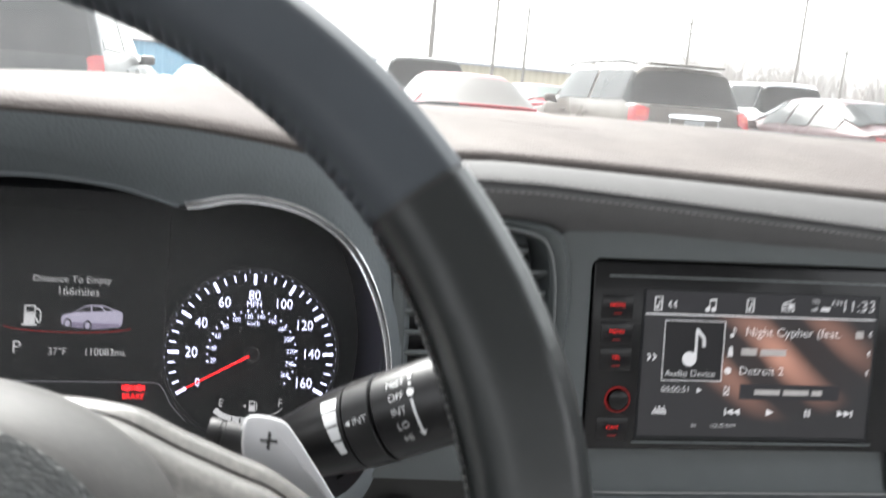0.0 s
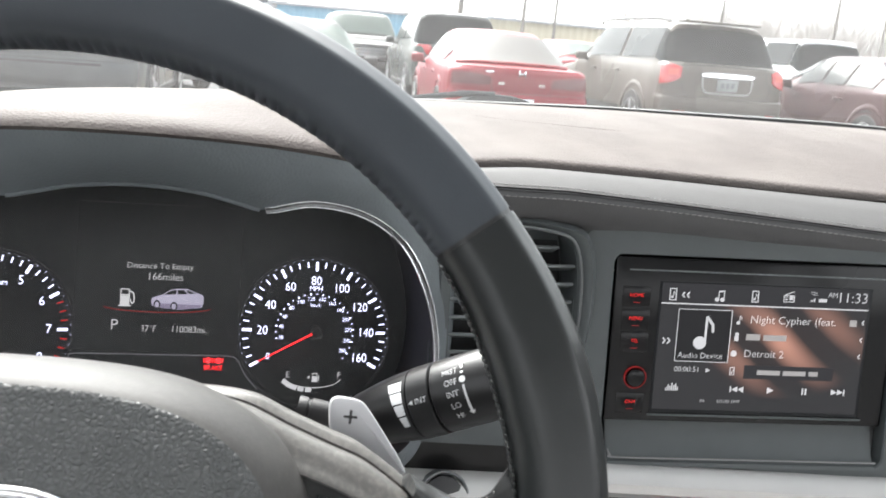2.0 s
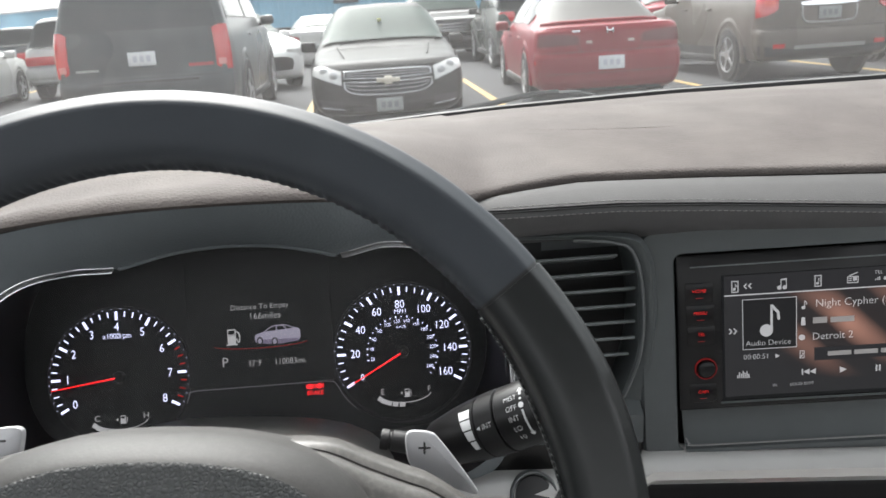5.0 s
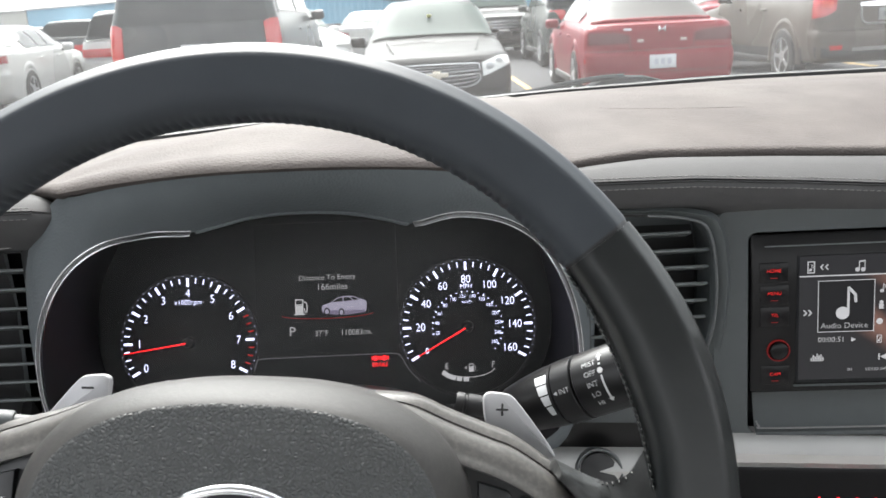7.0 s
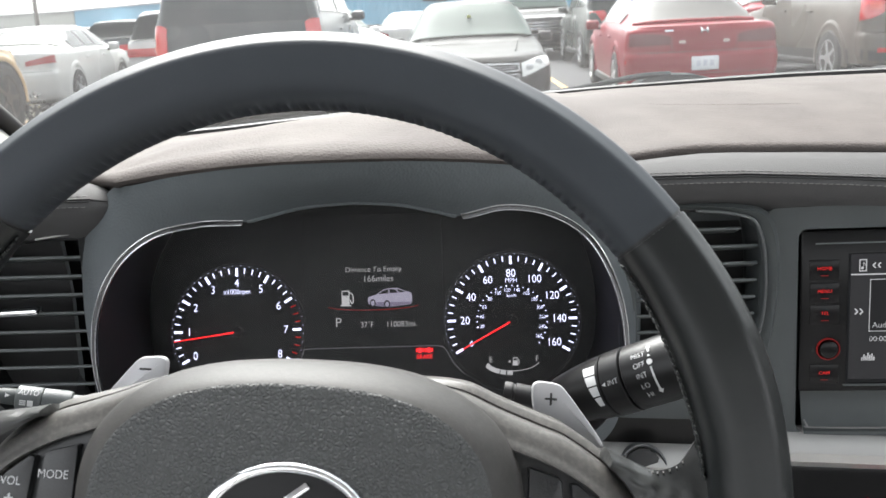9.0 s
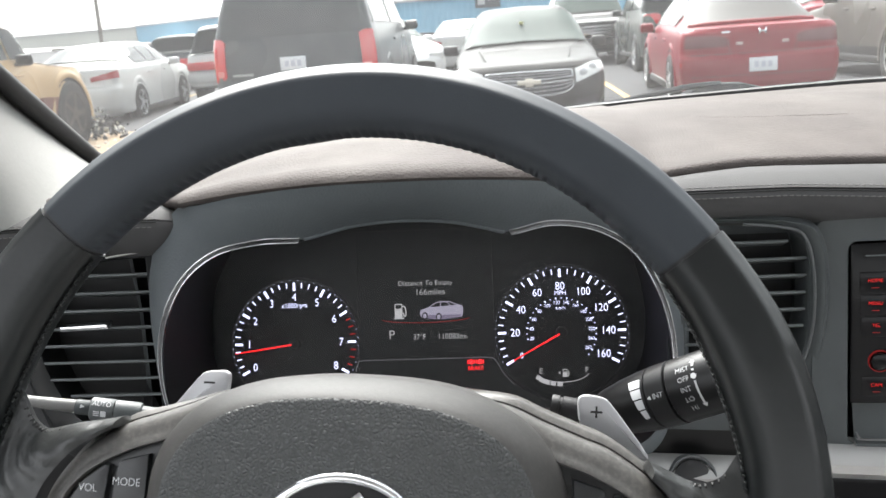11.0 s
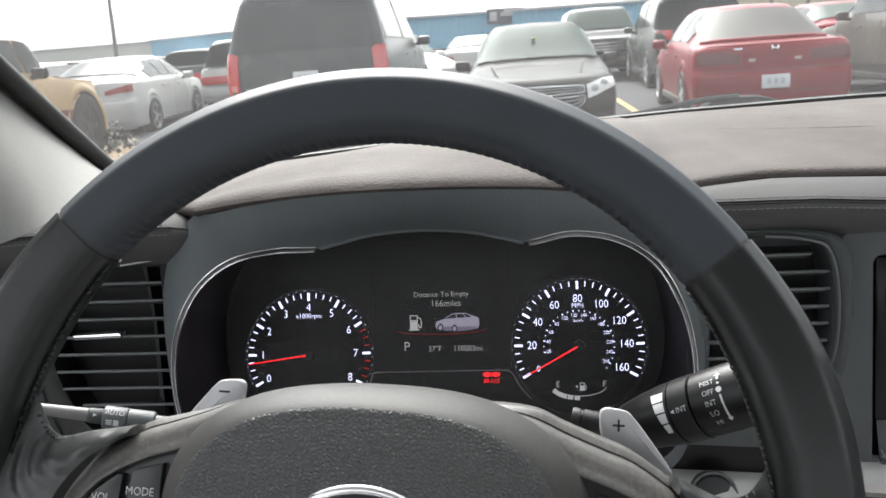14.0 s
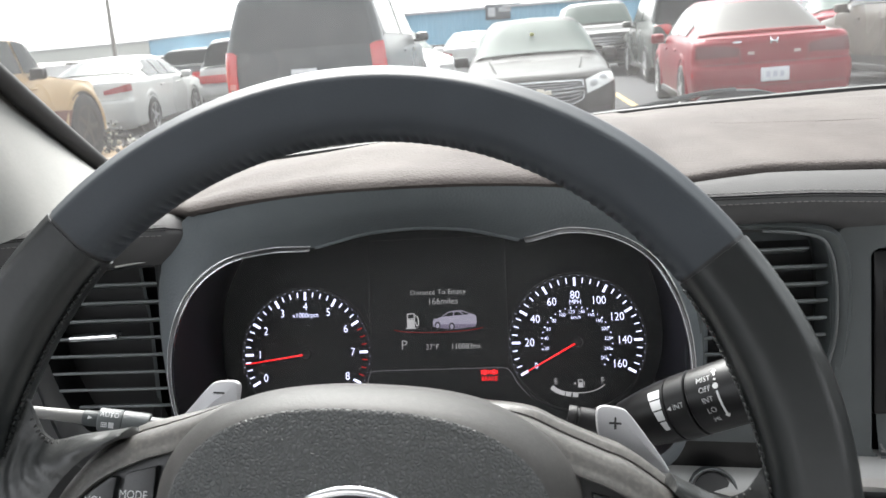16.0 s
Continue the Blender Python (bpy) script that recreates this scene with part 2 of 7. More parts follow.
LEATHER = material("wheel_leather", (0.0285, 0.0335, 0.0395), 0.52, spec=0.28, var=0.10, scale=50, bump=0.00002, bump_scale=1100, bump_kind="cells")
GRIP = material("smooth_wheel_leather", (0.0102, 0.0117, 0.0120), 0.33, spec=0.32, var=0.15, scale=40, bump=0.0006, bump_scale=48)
AIRBAG = material("grained_airbag_cover", (0.048, 0.0520, 0.0520), 0.46, spec=0.45, var=0.08, scale=60, bump=0.00036, bump_scale=580, bump_kind="leather", dust=0.03, dust_scale=300)
SHOULDER = material("smooth_cover_shoulder", (0.038, 0.0370, 0.0355), 0.54, spec=0.30, var=0.07, scale=70, bump=0.00003, bump_scale=900, bump_kind="cells", dust=0.03, dust_scale=400)
LIP = material("satin_grey_edge", (0.075, 0.080, 0.082), 0.4, spec=0.5, var=0.05)
FIELD = material("deep_black_plastic", (0.005, 0.005, 0.005), 0.3, spec=0.18, var=0.1, scale=40)
WIPER = material("matt_wiper_plastic", (0.030, 0.031, 0.033), 0.85, spec=0.08, var=0.2, scale=60)
STALK = material("satin_stalk_plastic", (0.007, 0.007, 0.0075), 0.34, var=0.12, scale=60, bump=0.00004, bump_scale=900, spec=0.28)
DUSTY = material("dusty_plastic", (0.062, 0.060, 0.057), 0.42, var=0.08, scale=120, bump=0.00006, bump_scale=900, dust=0.14, dust_scale=500, spec=0.4)
SPOKE = material("creased_spoke_leather", (0.023, 0.0245, 0.0245), 0.37, var=0.2, scale=60, bump=0.0008, bump_scale=110)
STALK_TIP = material("grey_stalk_plastic", (0.14, 0.14, 0.135), 0.45, var=0.06, scale=60)
SWITCH = material("dark_switch_plastic", (0.0085, 0.0095, 0.0105), 0.33, var=0.1, scale=80, bump=0.0001, bump_scale=1200)
# chrome tinted dark for the dim surroundings it mirrors
BROW = material("chrome_toned_dark", (0.22, 0.225, 0.235), 0.20, 1.0, var=0.06)
CHROME = material("chrome_trim", (0.75, 0.76, 0.78), 0.12, 1.0, var=0.04)
SILVER = material("satin_silver_paint", (0.36, 0.355, 0.345), 0.42, 0.55, var=0.05, scale=50)
PADDLE = material("silver_paddle_paint", (0.47, 0.475, 0.49), 0.34, 0.35, var=0.04, scale=80)
FABRIC = material("grey_pillar_fabric", (0.165, 0.165, 0.157), 0.9, var=0.08, scale=300, bump=0.0003, bump_scale=1500)
# unseen cabin surfaces, kept pale so they bounce light onto the dash and wheel
CABIN = material("bounce_grey_lining", (0.42, 0.42, 0.42), 0.95, var=0.08, scale=150)
HEADLINER = material("bounce_pale_headliner", (0.60, 0.59, 0.575), 0.95, var=0.06, scale=200)
THREAD = material("grey_thread", (0.115, 0.112, 0.108), 0.8, var=0.2, scale=300)
RUBBER = material("black_rubber", (0.015, 0.015, 0.015), 0.7, var=0.2, scale=60)
PRINT = material("white_print", (0.5, 0.51, 0.52), 0.5, var=0.05)
INK = material("dark_print", (0.02, 0.02, 0.02), 0.5, var=0.05)
WHITE_LIT = glow("white_backlight", (0.68, 0.71, 1.0), 0.32)
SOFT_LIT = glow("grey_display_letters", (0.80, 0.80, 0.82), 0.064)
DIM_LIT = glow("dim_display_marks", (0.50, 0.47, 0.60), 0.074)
RED_LIT = glow("red_backlight", (1.0, 0.02, 0.025), 0.25)
RED_DIM = glow("dim_red_backlight", (0.8, 0.02, 0.02), 0.07)
RED_FAINT = glow("faint_red_backlight", (0.5, 0.03, 0.03), 0.022)
LINE_DIM = glow("faint_grey_line", (0.45, 0.45, 0.5), 0.016)
KEY_LIT = glow("red_key_light", (0.9, 0.03, 0.03), 0.10)
SCREEN_LIT = glow("display_letters", (0.85, 0.85, 0.87), 0.045)
# tint dims only the view out; film lifts outdoor darks as veiling haze does
WINDSHIELD = pane("windshield_glass", dust=WIND_DUST_VEIL, ior=1.18)
# pale film put on the cover to stand in for glare over the dials
CLEAR = pane("dial_cover", (0.97, 0.97, 0.97), 0.062, True, 1.06)


# ---- the car's cabin: dashboard ----
def base_line(x):
    """Where the dash meets the windshield."""
    xs = (-0.42, -0.34, -0.2, -0.1, 0.0, 0.2, 0.4, 0.7, 1.12)
    return (np.interp(x, xs, (0.83, 0.83, 0.815, 0.820, 0.835, 0.86, 0.875, 0.885, 0.83)),
            np.interp(x, xs, (0.99, 0.998, 1.005, 1.013, 1.020, 1.0315, 1.0385, 1.0425, 1.035)))


def seam(x):
    """The groove between the top pad and the stitched pads."""
    if x >= 0:
        open_ = min(max((x - 0.148) / 0.075, 0.0), 1.0) ** 0.5
        return 0.497 + 0.030 * open_ - 0.075 * max(x - 0.3, 0), 1.0165 + 0.0065 * open_ - 0.022 * max(x - 0.24, 0)
    open_ = min(max((-x - 0.150) / 0.06, 0.0), 1.0) ** 0.5
    return 0.504 + 0.030 * open_, 1.014 + 0.003 * open_ - 0.05 * max(-x - 0.2, 0)


def front_edge(x):
    """The foremost line of the top pad: the hood's lip over the dials, the groove elsewhere."""
    h = max(0.0, 1 - (abs(x) / 0.165) ** 2.4)
    y, z = seam(x)
    return y + (0.467 - y) * h, z + (1.037 - z) * h


dash = thing("dashboard", pose(0.35, 0.6, 0.75), "dark grey soft-touch car dashboard with stitched pads and dusty top", "dashboard", kind="structure")
xs = np.concatenate([np.linspace(-0.42, -0.2, 8)[:-1], np.linspace(-0.2, 0.26, 60), np.linspace(0.26, 1.12, 24)[1:]])
rows = []
for x in xs:
    fy, fz = front_edge(x)
    by, bz = base_line(x)
    lip = max(0.0, 1 - (abs(x) / 0.172) ** 4)
    row = [(x, fy + a + (c - a) * lip, fz - e - (g - e) * lip) for a, c, e, g in ((0.008, 0.0400, 0.010, 0.0200), (0.0010, 0.0330, 0.0050, 0.0160), (-0.0002, 0.0220, 0.0036, 0.0125), (-0.0016, 0.0110, 0.0020, 0.0095), (-0.0016, 0.0040, 0.0004, 0.0072), (-0.0012, 0.0020, -0.0008, 0.0044), (0.0000, 0.0040, -0.0020, 0.0016), (0.0012, 0.0088, -0.0028, -0.0008), (0.0050, 0.0160, -0.0036, -0.0030))]
    for s in np.linspace(0.075, 1, 16):
        dip = 0.002 if s > 0.62 else 0.0
        row.append((x, fy + (by - fy) * s, fz + (bz - fz) * s + np.interp(x, (-0.2, -0.06, 0.06, 0.2), (0.002, 0.009, 0.016, 0.017)) * math.sin(math.pi * s) ** 0.8 - dip * (x > 0.16) + 0.006 * lip * math.exp(-((s - 0.24) / 0.13) ** 2)))
    rows.append(row)
part("top_pad", grid(rows), PAD, dash, "dark grained top pad, greyed by dust", in_world=True)


crease = spline([(0.1960, 0.6640, 1.0419), (0.2147, 0.6388, 1.0410), (0.2328, 0.6311, 1.0406), (0.2801, 0.6260, 1.0398), (0.3263, 0.6241, 1.0393), (0.45, 0.624, 1.0372), (0.62, 0.628, 1.034)], 60)
part("pad_crease", tube([(x, y, z - 0.0002) for x, y, z in crease], 0.00036, 6), PAD, dash, "faint crease across the top pad", in_world=True)


def stitched_pad(x0, x1, name):
    rows, s = [], 1 if x1 > 0 else -1
    for x in np.linspace(x0, x1, 46):
        y, z = seam(x)
        cy = (0.489 - 0.09 * max(x - 0.3, 0)) if s > 0 else 0.497
        cz = (1.0115 - 0.055 * max(x - 0.24, 0)) if s > 0 else 1.008 - 0.05 * max(-x - 0.2, 0)
        y = max(y, cy + 0.002)
        cz += 0.0018 * (s > 0)
        row = [(x, y + 0.006, z - 0.010), (x, y + 0.001, z - 0.0034), (x, y * 0.88 + cy * 0.12, z * 0.88 + cz * 0.12 - 0.0008), (x, (y + cy) / 2, (z + cz) / 2 + 0.0012),
                     (x, cy + 0.003, cz + 0.0012), (x, cy + 0.0012, cz + 0.0002), (x, cy + 0.0016, cz - 0.0012), (x, cy, cz - 0.0018), (x, cy - 0.0016, cz - 0.005), (x, cy - 0.0004, cz - 0.010),
                     (x, cy + 0.004, cz - (0.0165 if s > 0 else 0.018)), (x, cy + 0.013, cz - (0.0250 if s > 0 else 0.028)), (x, cy + 0.03, cz - (0.030 if s > 0 else 0.034))]
        if s < 0 and x > -0.176:
            k = math.sqrt(max(0.0, 1 - ((x + 0.176) / 0.0285) ** 2))
            row = [(x, cy + 0.020 + (py - cy - 0.020) * k, cz - 0.010 + (pz - cz + 0.010) * k) for x, py, pz in row]
        rows.append(row)
    pad = part(name, grid(rows), STITCHED, dash, "leather-look pad with grey stitching", in_world=True)
    bm = bmesh.new()
    for line in (0.0, 1.0):
        for x in np.arange(min(x0, x1) + 0.012, max(x0, x1) - 0.016 * (s < 0) - 0.004, 0.0040):
            cy = (0.489 - 0.09 * max(x - 0.3, 0)) if s > 0 else 0.497
            cz = (1.0133 - 0.055 * max(x - 0.24, 0)) if s > 0 else 1.008 - 0.05 * max(-x - 0.2, 0)
            rbox(0.0027, 0.0007, 0.0006, 0.0002, (x, cy - 0.0004 - 0.0016 * line, cz - 0.0022 - 0.0026 * line), seg=1, bm=bm) if line else rbox(0.0028, 0.0006, 0.0004, 0.0002, (x, cy + 0.0030, cz + 0.0013), seg=1, bm=bm)
    part("stitching", bm, THREAD, pad, "row of grey stitches", in_world=True)
    for q in (0.0, 1.0):
        fold = []
        for x in np.linspace(min(x0, x1) + 0.010, max(x0, x1) - 0.016 * (s < 0), 40):
            cy = (0.489 - 0.09 * max(x - 0.3, 0)) if s > 0 else 0.497
            cz = (1.0133 - 0.055 * max(x - 0.24, 0)) if s > 0 else 1.008 - 0.05 * max(-x - 0.2, 0)
            fold.append((x, cy + 0.0010 - 0.0012 * q, cz - 0.0002 - 0.0013 * q))
        part("seam_fold", tube(fold, 0.00055, 6), BLACK, pad, "dark fold between the stitches", in_world=True)


stitched_pad(0.152, 0.95, "stitched_pad")
stitched_pad(-0.1477, -0.42, "stitched_pad")

# hood round the dials: from the lip of the pad down to the opening
RING = [(0, 1.0015), (0.03, 0.9995), (0.053, 0.9945), (0.068, 0.9915), (0.095, 0.9965), (0.124, 0.9915), (0.147, 0.976), (0.162, 0.95), (0.170, 0.92), (0.171, 0.89), (0.165, 0.865), (0.15, 0.845), (0.115, 0.835), (0, 0.832)]
SHELL = [(0, None), (0.034, None), (0.062, None), (0.08, None), (0.108, None), (0.135, None), (0.153, None), (0.176, 0.985), (0.184, 0.94), (0.185, 0.89), (0.182, 0.855), (0.17, 0.82), (0.13, 0.80), (0, 0.80)]


RING_LEFT = {4: 0.9912, 5: 0.9852, 6: 0.9695, 7: 0.9465}


def ring_y(z):
    return 0.4905 + 0.05 * (z - 0.95)


def hood_pair(k):
    s = 1 if k >= 0 else -1
    (ix, iz), (ox, oz) = RING[abs(k)], SHELL[abs(k)]
    if s < 0:
        iz = RING_LEFT.get(-k, iz)
    if oz is None:
        fy, fz = front_edge(s * ox)
        return np.array((s * ix, ring_y(iz), iz)), np.array((s * ox, fy + 0.0030, fz - 0.0062))
    return np.array((s * ix, ring_y(iz), iz)), np.array((s * ox, 0.512, oz))


pairs = [hood_pair(k) for k in range(-13, 14)]
inner = spline([p[0] for p in pairs], 157)
outer = spline([p[1] for p in pairs], 157)
rows = []
for s in np.linspace(0, 1, 8):
    row = inner + (outer - inner) * s
    row[:, 1] -= 0.0040 * math.sin(math.pi * s) * np.clip((row[:, 2] - 0.95) / 0.04, 0, 1)
    rows.append([tuple(p) for p in row])
part("dial_hood", grid(rows), HOOD, dash, "dark hood arching over the dials", in_world=True)
rows = []
for s in np.linspace(0, 1, 7):
    row = inner.copy()
    row[:, 0] *= 1 - 0.03 * s
    row[:, 2] = 0.915 + (row[:, 2] - 0.915) * (1 - 0.06 * s)
    row[:, 1] += s * (0.582 + 0.33 * (row[:, 2] - 0.896) - row[:, 1])
    rows.append([tuple(p) for p in row])
part("hood_lip", tube([(p[0], p[1] - 0.0010, p[2]) for p in inner if abs(p[0]) < 0.066 and p[2] > 0.95], 0.0011, 8, up=(0, 1, 0)), HOOD, dash, "thin edge of the hood opening", in_world=True)
part("dial_recess", grid(rows), BLACK, dash, "matt black tunnel behind the hood", in_world=True)

# face of the dash below the pads, and the part under the wheel
rows = []
for x in np.linspace(-0.42, 1.12, 78):
    if abs(x) < 0.182:
        rows.append([(x, 0.53, z) for z in (0.826, 0.822, 0.818, 0.814)] + [(x, 0.53, 0.74), (x, 0.58, 0.60), (x, 0.62, 0.40)])
    else:
        rows.append([(x, y + 0.03 * (x < -0.2), z) for y, z in ((0.53, 0.985), (0.535, 0.93), (0.53, 0.87), (0.51, 0.83), (0.53, 0.74), (0.58, 0.60), (0.62, 0.40))])
for s in (1, -1):
    part("upper_face", grid([r[:3] for r in rows if s * r[0][0] > 0.182]), PLASTIC, dash, "dark grained dash face", in_world=True)
    part("face_corner", rbox(0.030, 0.030, 0.022, 0.004, (s * 0.164, 0.548, 0.999)), BLACK, dash, in_world=True)
part("lower_face", grid([r[2:] for r in rows]), BLACK, dash, "black plastic lower dash", in_world=True)
rows = []
for x in np.linspace(0.262, 1.05, 24):
    d = 0.125 * (x - 0.3758)
    rows.append([(x, 0.4868 - d + q, z - 0.03 * max(x - 0.5, 0)) for q, z in ((-0.005, 0.8425), (-0.019, 0.840), (-0.026, 0.833), (-0.026, 0.827), (-0.021, 0.821), (-0.009, 0.8195))])
left = []
for x in np.linspace(0.10, 0.25, 8):
    left.append([(x, 0.515 - 0.11 * (x - 0.10) + q, z - 0.0055 - 0.006 * min(1, (0.25 - x) / 0.02)) for q, z in ((-0.005, 0.8425), (-0.019, 0.840), (-0.026, 0.833), (-0.026, 0.827), (-0.021, 0.821), (-0.009, 0.8195))])
for name, zs, mat, what in (("strip_field", (0.8497, 0.8490, 0.842, 0.828), FIELD, "deep black field over the silver strip"), ("knee_panel", (0.878, 0.870, 0.860, 0.850), PANEL, "grey panel under the vent")):
    field = [[(x, 0.503 - 0.11 * (x - 0.10) + (0.003 if mat is FIELD else 0.012 * (k == 0)), z) for k, z in enumerate(zs)] for x in np.linspace(0.150 if mat is FIELD else 0.168, 0.258, 9)]
    part(name, grid(field), mat, dash, what, in_world=True)
part("silver_strip", grid(left + rows), SILVER, dash, "satin silver trim strip", in_world=True)


def vent(s):
    """One outer air vent; s is the side."""
    v = thing("air_vent", pose(s * 0.215, 0.51, 0.86), "black dashboard air vent with slats and a small chrome slider" if s < 0 else "black dashboard air vent with thin level slats", "air vent", "dashboard air vents")
    inn = [(0.177, 0.9905), (0.234, 0.9880), (0.252, 0.9755), (0.258, 0.93), (0.252, 0.893), (0.232, 0.860), (0.185, 0.850)]
    out = [(0.168, 0.9955), (0.240, 0.9930), (0.2625, 0.980), (0.2685, 0.93), (0.262, 0.87), (0.240, 0.829), (0.172, 0.824)]
    if s < 0:
        inn = [(0.177, 0.990), (0.232, 0.985), (0.2485, 0.972), (0.252, 0.93), (0.245, 0.893), (0.226, 0.862), (0.185, 0.852)]
        out = [(0.168, 0.996), (0.24, 0.9925), (0.263, 0.975), (0.266, 0.925), (0.258, 0.87), (0.238, 0.833), (0.172, 0.826)]
    y0 = 0.497 if s > 0 else 0.513
    if s < 0:
        inn = [(x + (0.022 if x > 0.2 else 0.006), z - 0.012) for x, z in inn]
        out = [(x + (0.022 if x > 0.2 else 0.006), z - 0.012) for x, z in out]
    a = spline(inn, 40)
    o = spline(out, 40)
    rows = []
    for f, q, dy in ((0, 1, 0.02), (0, 1, 0.003), (0.3, 0.7, -0.001), (0.75, 0.25, 0.0005), (1, 0, 0.004), (1, 0, 0.035)):
        rows.append([(s * (a[i][0] * f + o[i][0] * q), y0 + dy + 0.05 * (0.93 - (a[i][1] * f + o[i][1] * q)) - 0.10 * (a[i][0] - 0.21) * (s > 0), a[i][1] * f + o[i][1] * q) for i in range(40)])
    part("vent_frame", grid(rows, loop_v=True), PANEL if s > 0 else SWITCH, v, "satin dark frame", in_world=True)
    # paler tube stands in for the highlight on the frame's inner edge
    if s > 0:
        lip = [(x + 0.0006, y0 - 0.0012 + 0.05 * (0.93 - z) - 0.10 * (x - 0.21), z + 0.0004) for x, z in a[4:38]]
        part("vent_lip", tube(lip, 0.0010, 8), LIP, v, "paler inner edge, a highlight put in as colour", in_world=True)
    b = bmesh.new()
    b.faces.new([b.verts.new((s * x, y0 + 0.034, z)) for x, z in a])
    part("vent_back", b, BLACK, v, in_world=True)
    x0, x1 = (0.172, 0.2565) if s > 0 else (0.180, 0.275)
    for k, z in enumerate(np.linspace(0.9725, 0.870, 10) if s > 0 else np.linspace(0.962, 0.858, 9)):
        end = x1 - 0.012 * (k == 0) - 0.018 * max(0, k - 6) - 0.004 * (k == 6)
        m = Matrix.Translation((s * (x0 + end) / 2, y0 + 0.013 - 0.10 * ((x0 + end) / 2 - 0.21) * (s > 0), z)) @ Matrix.Rotation(radians(-22), 4, "X") @ Matrix.Rotation(radians(-5 * (s > 0)), 4, "Z")
        part("slat", rbox(end - x0, 0.016, 0.0022, 0.0009, m=m), PLASTIC, v, in_world=True)
    if s < 0:
        m = Matrix.Translation((-0.2335, y0 + 0.002, 0.9290)) @ Matrix.Rotation(radians(-2), 4, "Y")
        part("slider", rbox(0.036, 0.010, 0.0042, 0.0018, m=m), CHROME, v, "chrome slider", in_world=True)
    return v


vent(1)
vent(-1)
# silver tube put in for the highlight along the left vent's top
part("vent_edge", tube([(-0.2075, 0.5080, 0.9803), (-0.1377, 0.5080, 0.9898)], 0.0008, 8), SILVER, dash, "thin silver line standing for the vent frame's highlight", in_world=True)
button = thing("start_button", Matrix.Translation((0.1830, 0.4805, 0.8205)) @ Matrix.Rotation(radians(64), 4, "X") @ Matrix.Diagonal((0.84, 0.84, 0.84, 1)), "round black start button in a chrome ring", "start button")
part("ring", turned([(0.0150, -0.02), (0.0160, 0.0), (0.0172, 0.0022), (0.0184, 0.0022), (0.0192, 0.0), (0.0192, -0.02)], 48), LIP, button, "satin ring")
part("cap", turned([(0.0, 0.0012), (0.0120, 0.0010), (0.0148, 0.0), (0.0150, -0.004)], 40), BLACK, button, "dark push cap")

# ---- instrument cluster ----
LEAN_C = math.atan(0.33)
CL = Matrix.Translation((0.0015, 0.572, 0.896)) @ Matrix(((1, 0, 0, 0), (0, math.sin(LEAN_C), -math.cos(LEAN_C), 0), (0, math.cos(LEAN_C), math.sin(LEAN_C), 0), (0, 0, 0, 1)))
cluster = thing("instrument_cluster", CL, "black car instrument cluster with two lit dials and a centre display", "instrument cluster")
part("backing", rbox(0.36, 0.16, 0.01, 0.001, (0, 0.018, -0.008)), DIAL, cluster)
T = Matrix.Translation


def polar(c, r, a):
    return c[0] + r * math.sin(radians(a)), c[1] + r * math.cos(radians(a))


def dial(name, c, top, per, numbers, needle, red_from, label, f=1.0):
    face = part(name, turned([(0.0, 0.0), (0.0505 * f, 0.0), (0.0508 * f, 0.0012), (0.052 * f, 0.0016), (0.0525 * f, 0.0)], 64, T((*c, -0.0026))), DIAL, cluster, label)
    bm, rb, nb = bmesh.new(), bmesh.new(), bmesh.new()
    n = len(numbers) - 1
    for k in range(n * 4 + 1):
        a = top + (k / 4 - n / 2) * per
        big, mid = k % 4 == 0, k % 4 == 2
        ln = 0.0062 if big else 0.0039
        x, y = polar(c, f * 0.0485 - ln / 2, a)
        bar(0.0018 if big else 0.0008, ln, x, y, 0.0005, bm=rb if k / 4 > red_from and not big else bm, turn=-radians(a))
    for k in range(n * 4):
        x, y = polar(c, f * 0.0502, top + ((k + 0.5) / 4 - n / 2) * per)
        bar(0.0005, 0.0005, x, y, 0.0005, bm=bm)
    part("scale", bm, WHITE_LIT, face, "white lit scale marks")
    if rb.verts:
        part("red_zone", rb, RED_DIM, face, "dim red marks of the red zone")
    for k, t in enumerate(numbers):
        x, y = polar(c, f * (0.0368 if numbers[-1] == "8" else 0.0352), top + (k - n / 2) * per)
        lettering(t, 0.0085 if t != "0" or numbers[-1] == "8" else 0.0065, T((x, y, 0.0006)), nb, stretch=0.86)
    part("numeral_ring", nb, WHITE_LIT, face, "white lit numerals")
    x, y = polar(c, 0.0235, needle)
    b = bmesh.new()
    vs = [b.verts.new(p) for p in ((-0.00055, -0.0215, 0), (0.00055, -0.0215, 0), (0.00025, 0.0230, 0), (-0.00025, 0.0230, 0))]
    b.faces.new(vs)
    thicken(b, 0.001)
    b.transform(T((x, y, 0.005)) @ Matrix.Rotation(-radians(needle), 4, "Z"))
    part("needle", b, RED_LIT, face, "lit red needle")
    part("needle_hub", turned([(0.0, 0.004), (0.0035, 0.004), (0.0042, 0.003), (0.0045, 0.0)], 32, T((*c, 0))), DIAL, face)
    return face


SP, TA = (0.1023, -0.0035), (-0.1013, -0.0065)
speedo = dial("speedometer", SP, 0.0, 29.7, ["0", "20", "40", "60", "80", "100", "120", "140", "160"], -118.5, 99, "white-lit speedometer reading zero", 0.985)
tacho = dial("tachometer", TA, 0.0, 29.7, ["0", "1", "2", "3", "4", "5", "6", "7", "8"], -97.5, 6.1, "white-lit tachometer idling", 0.975)
part("unit_name", lettering("MPH", 0.0050, T((SP[0], SP[1] + 0.0295, 0.0006)), None, stretch=0.9), WHITE_LIT, speedo, "white lit unit name")
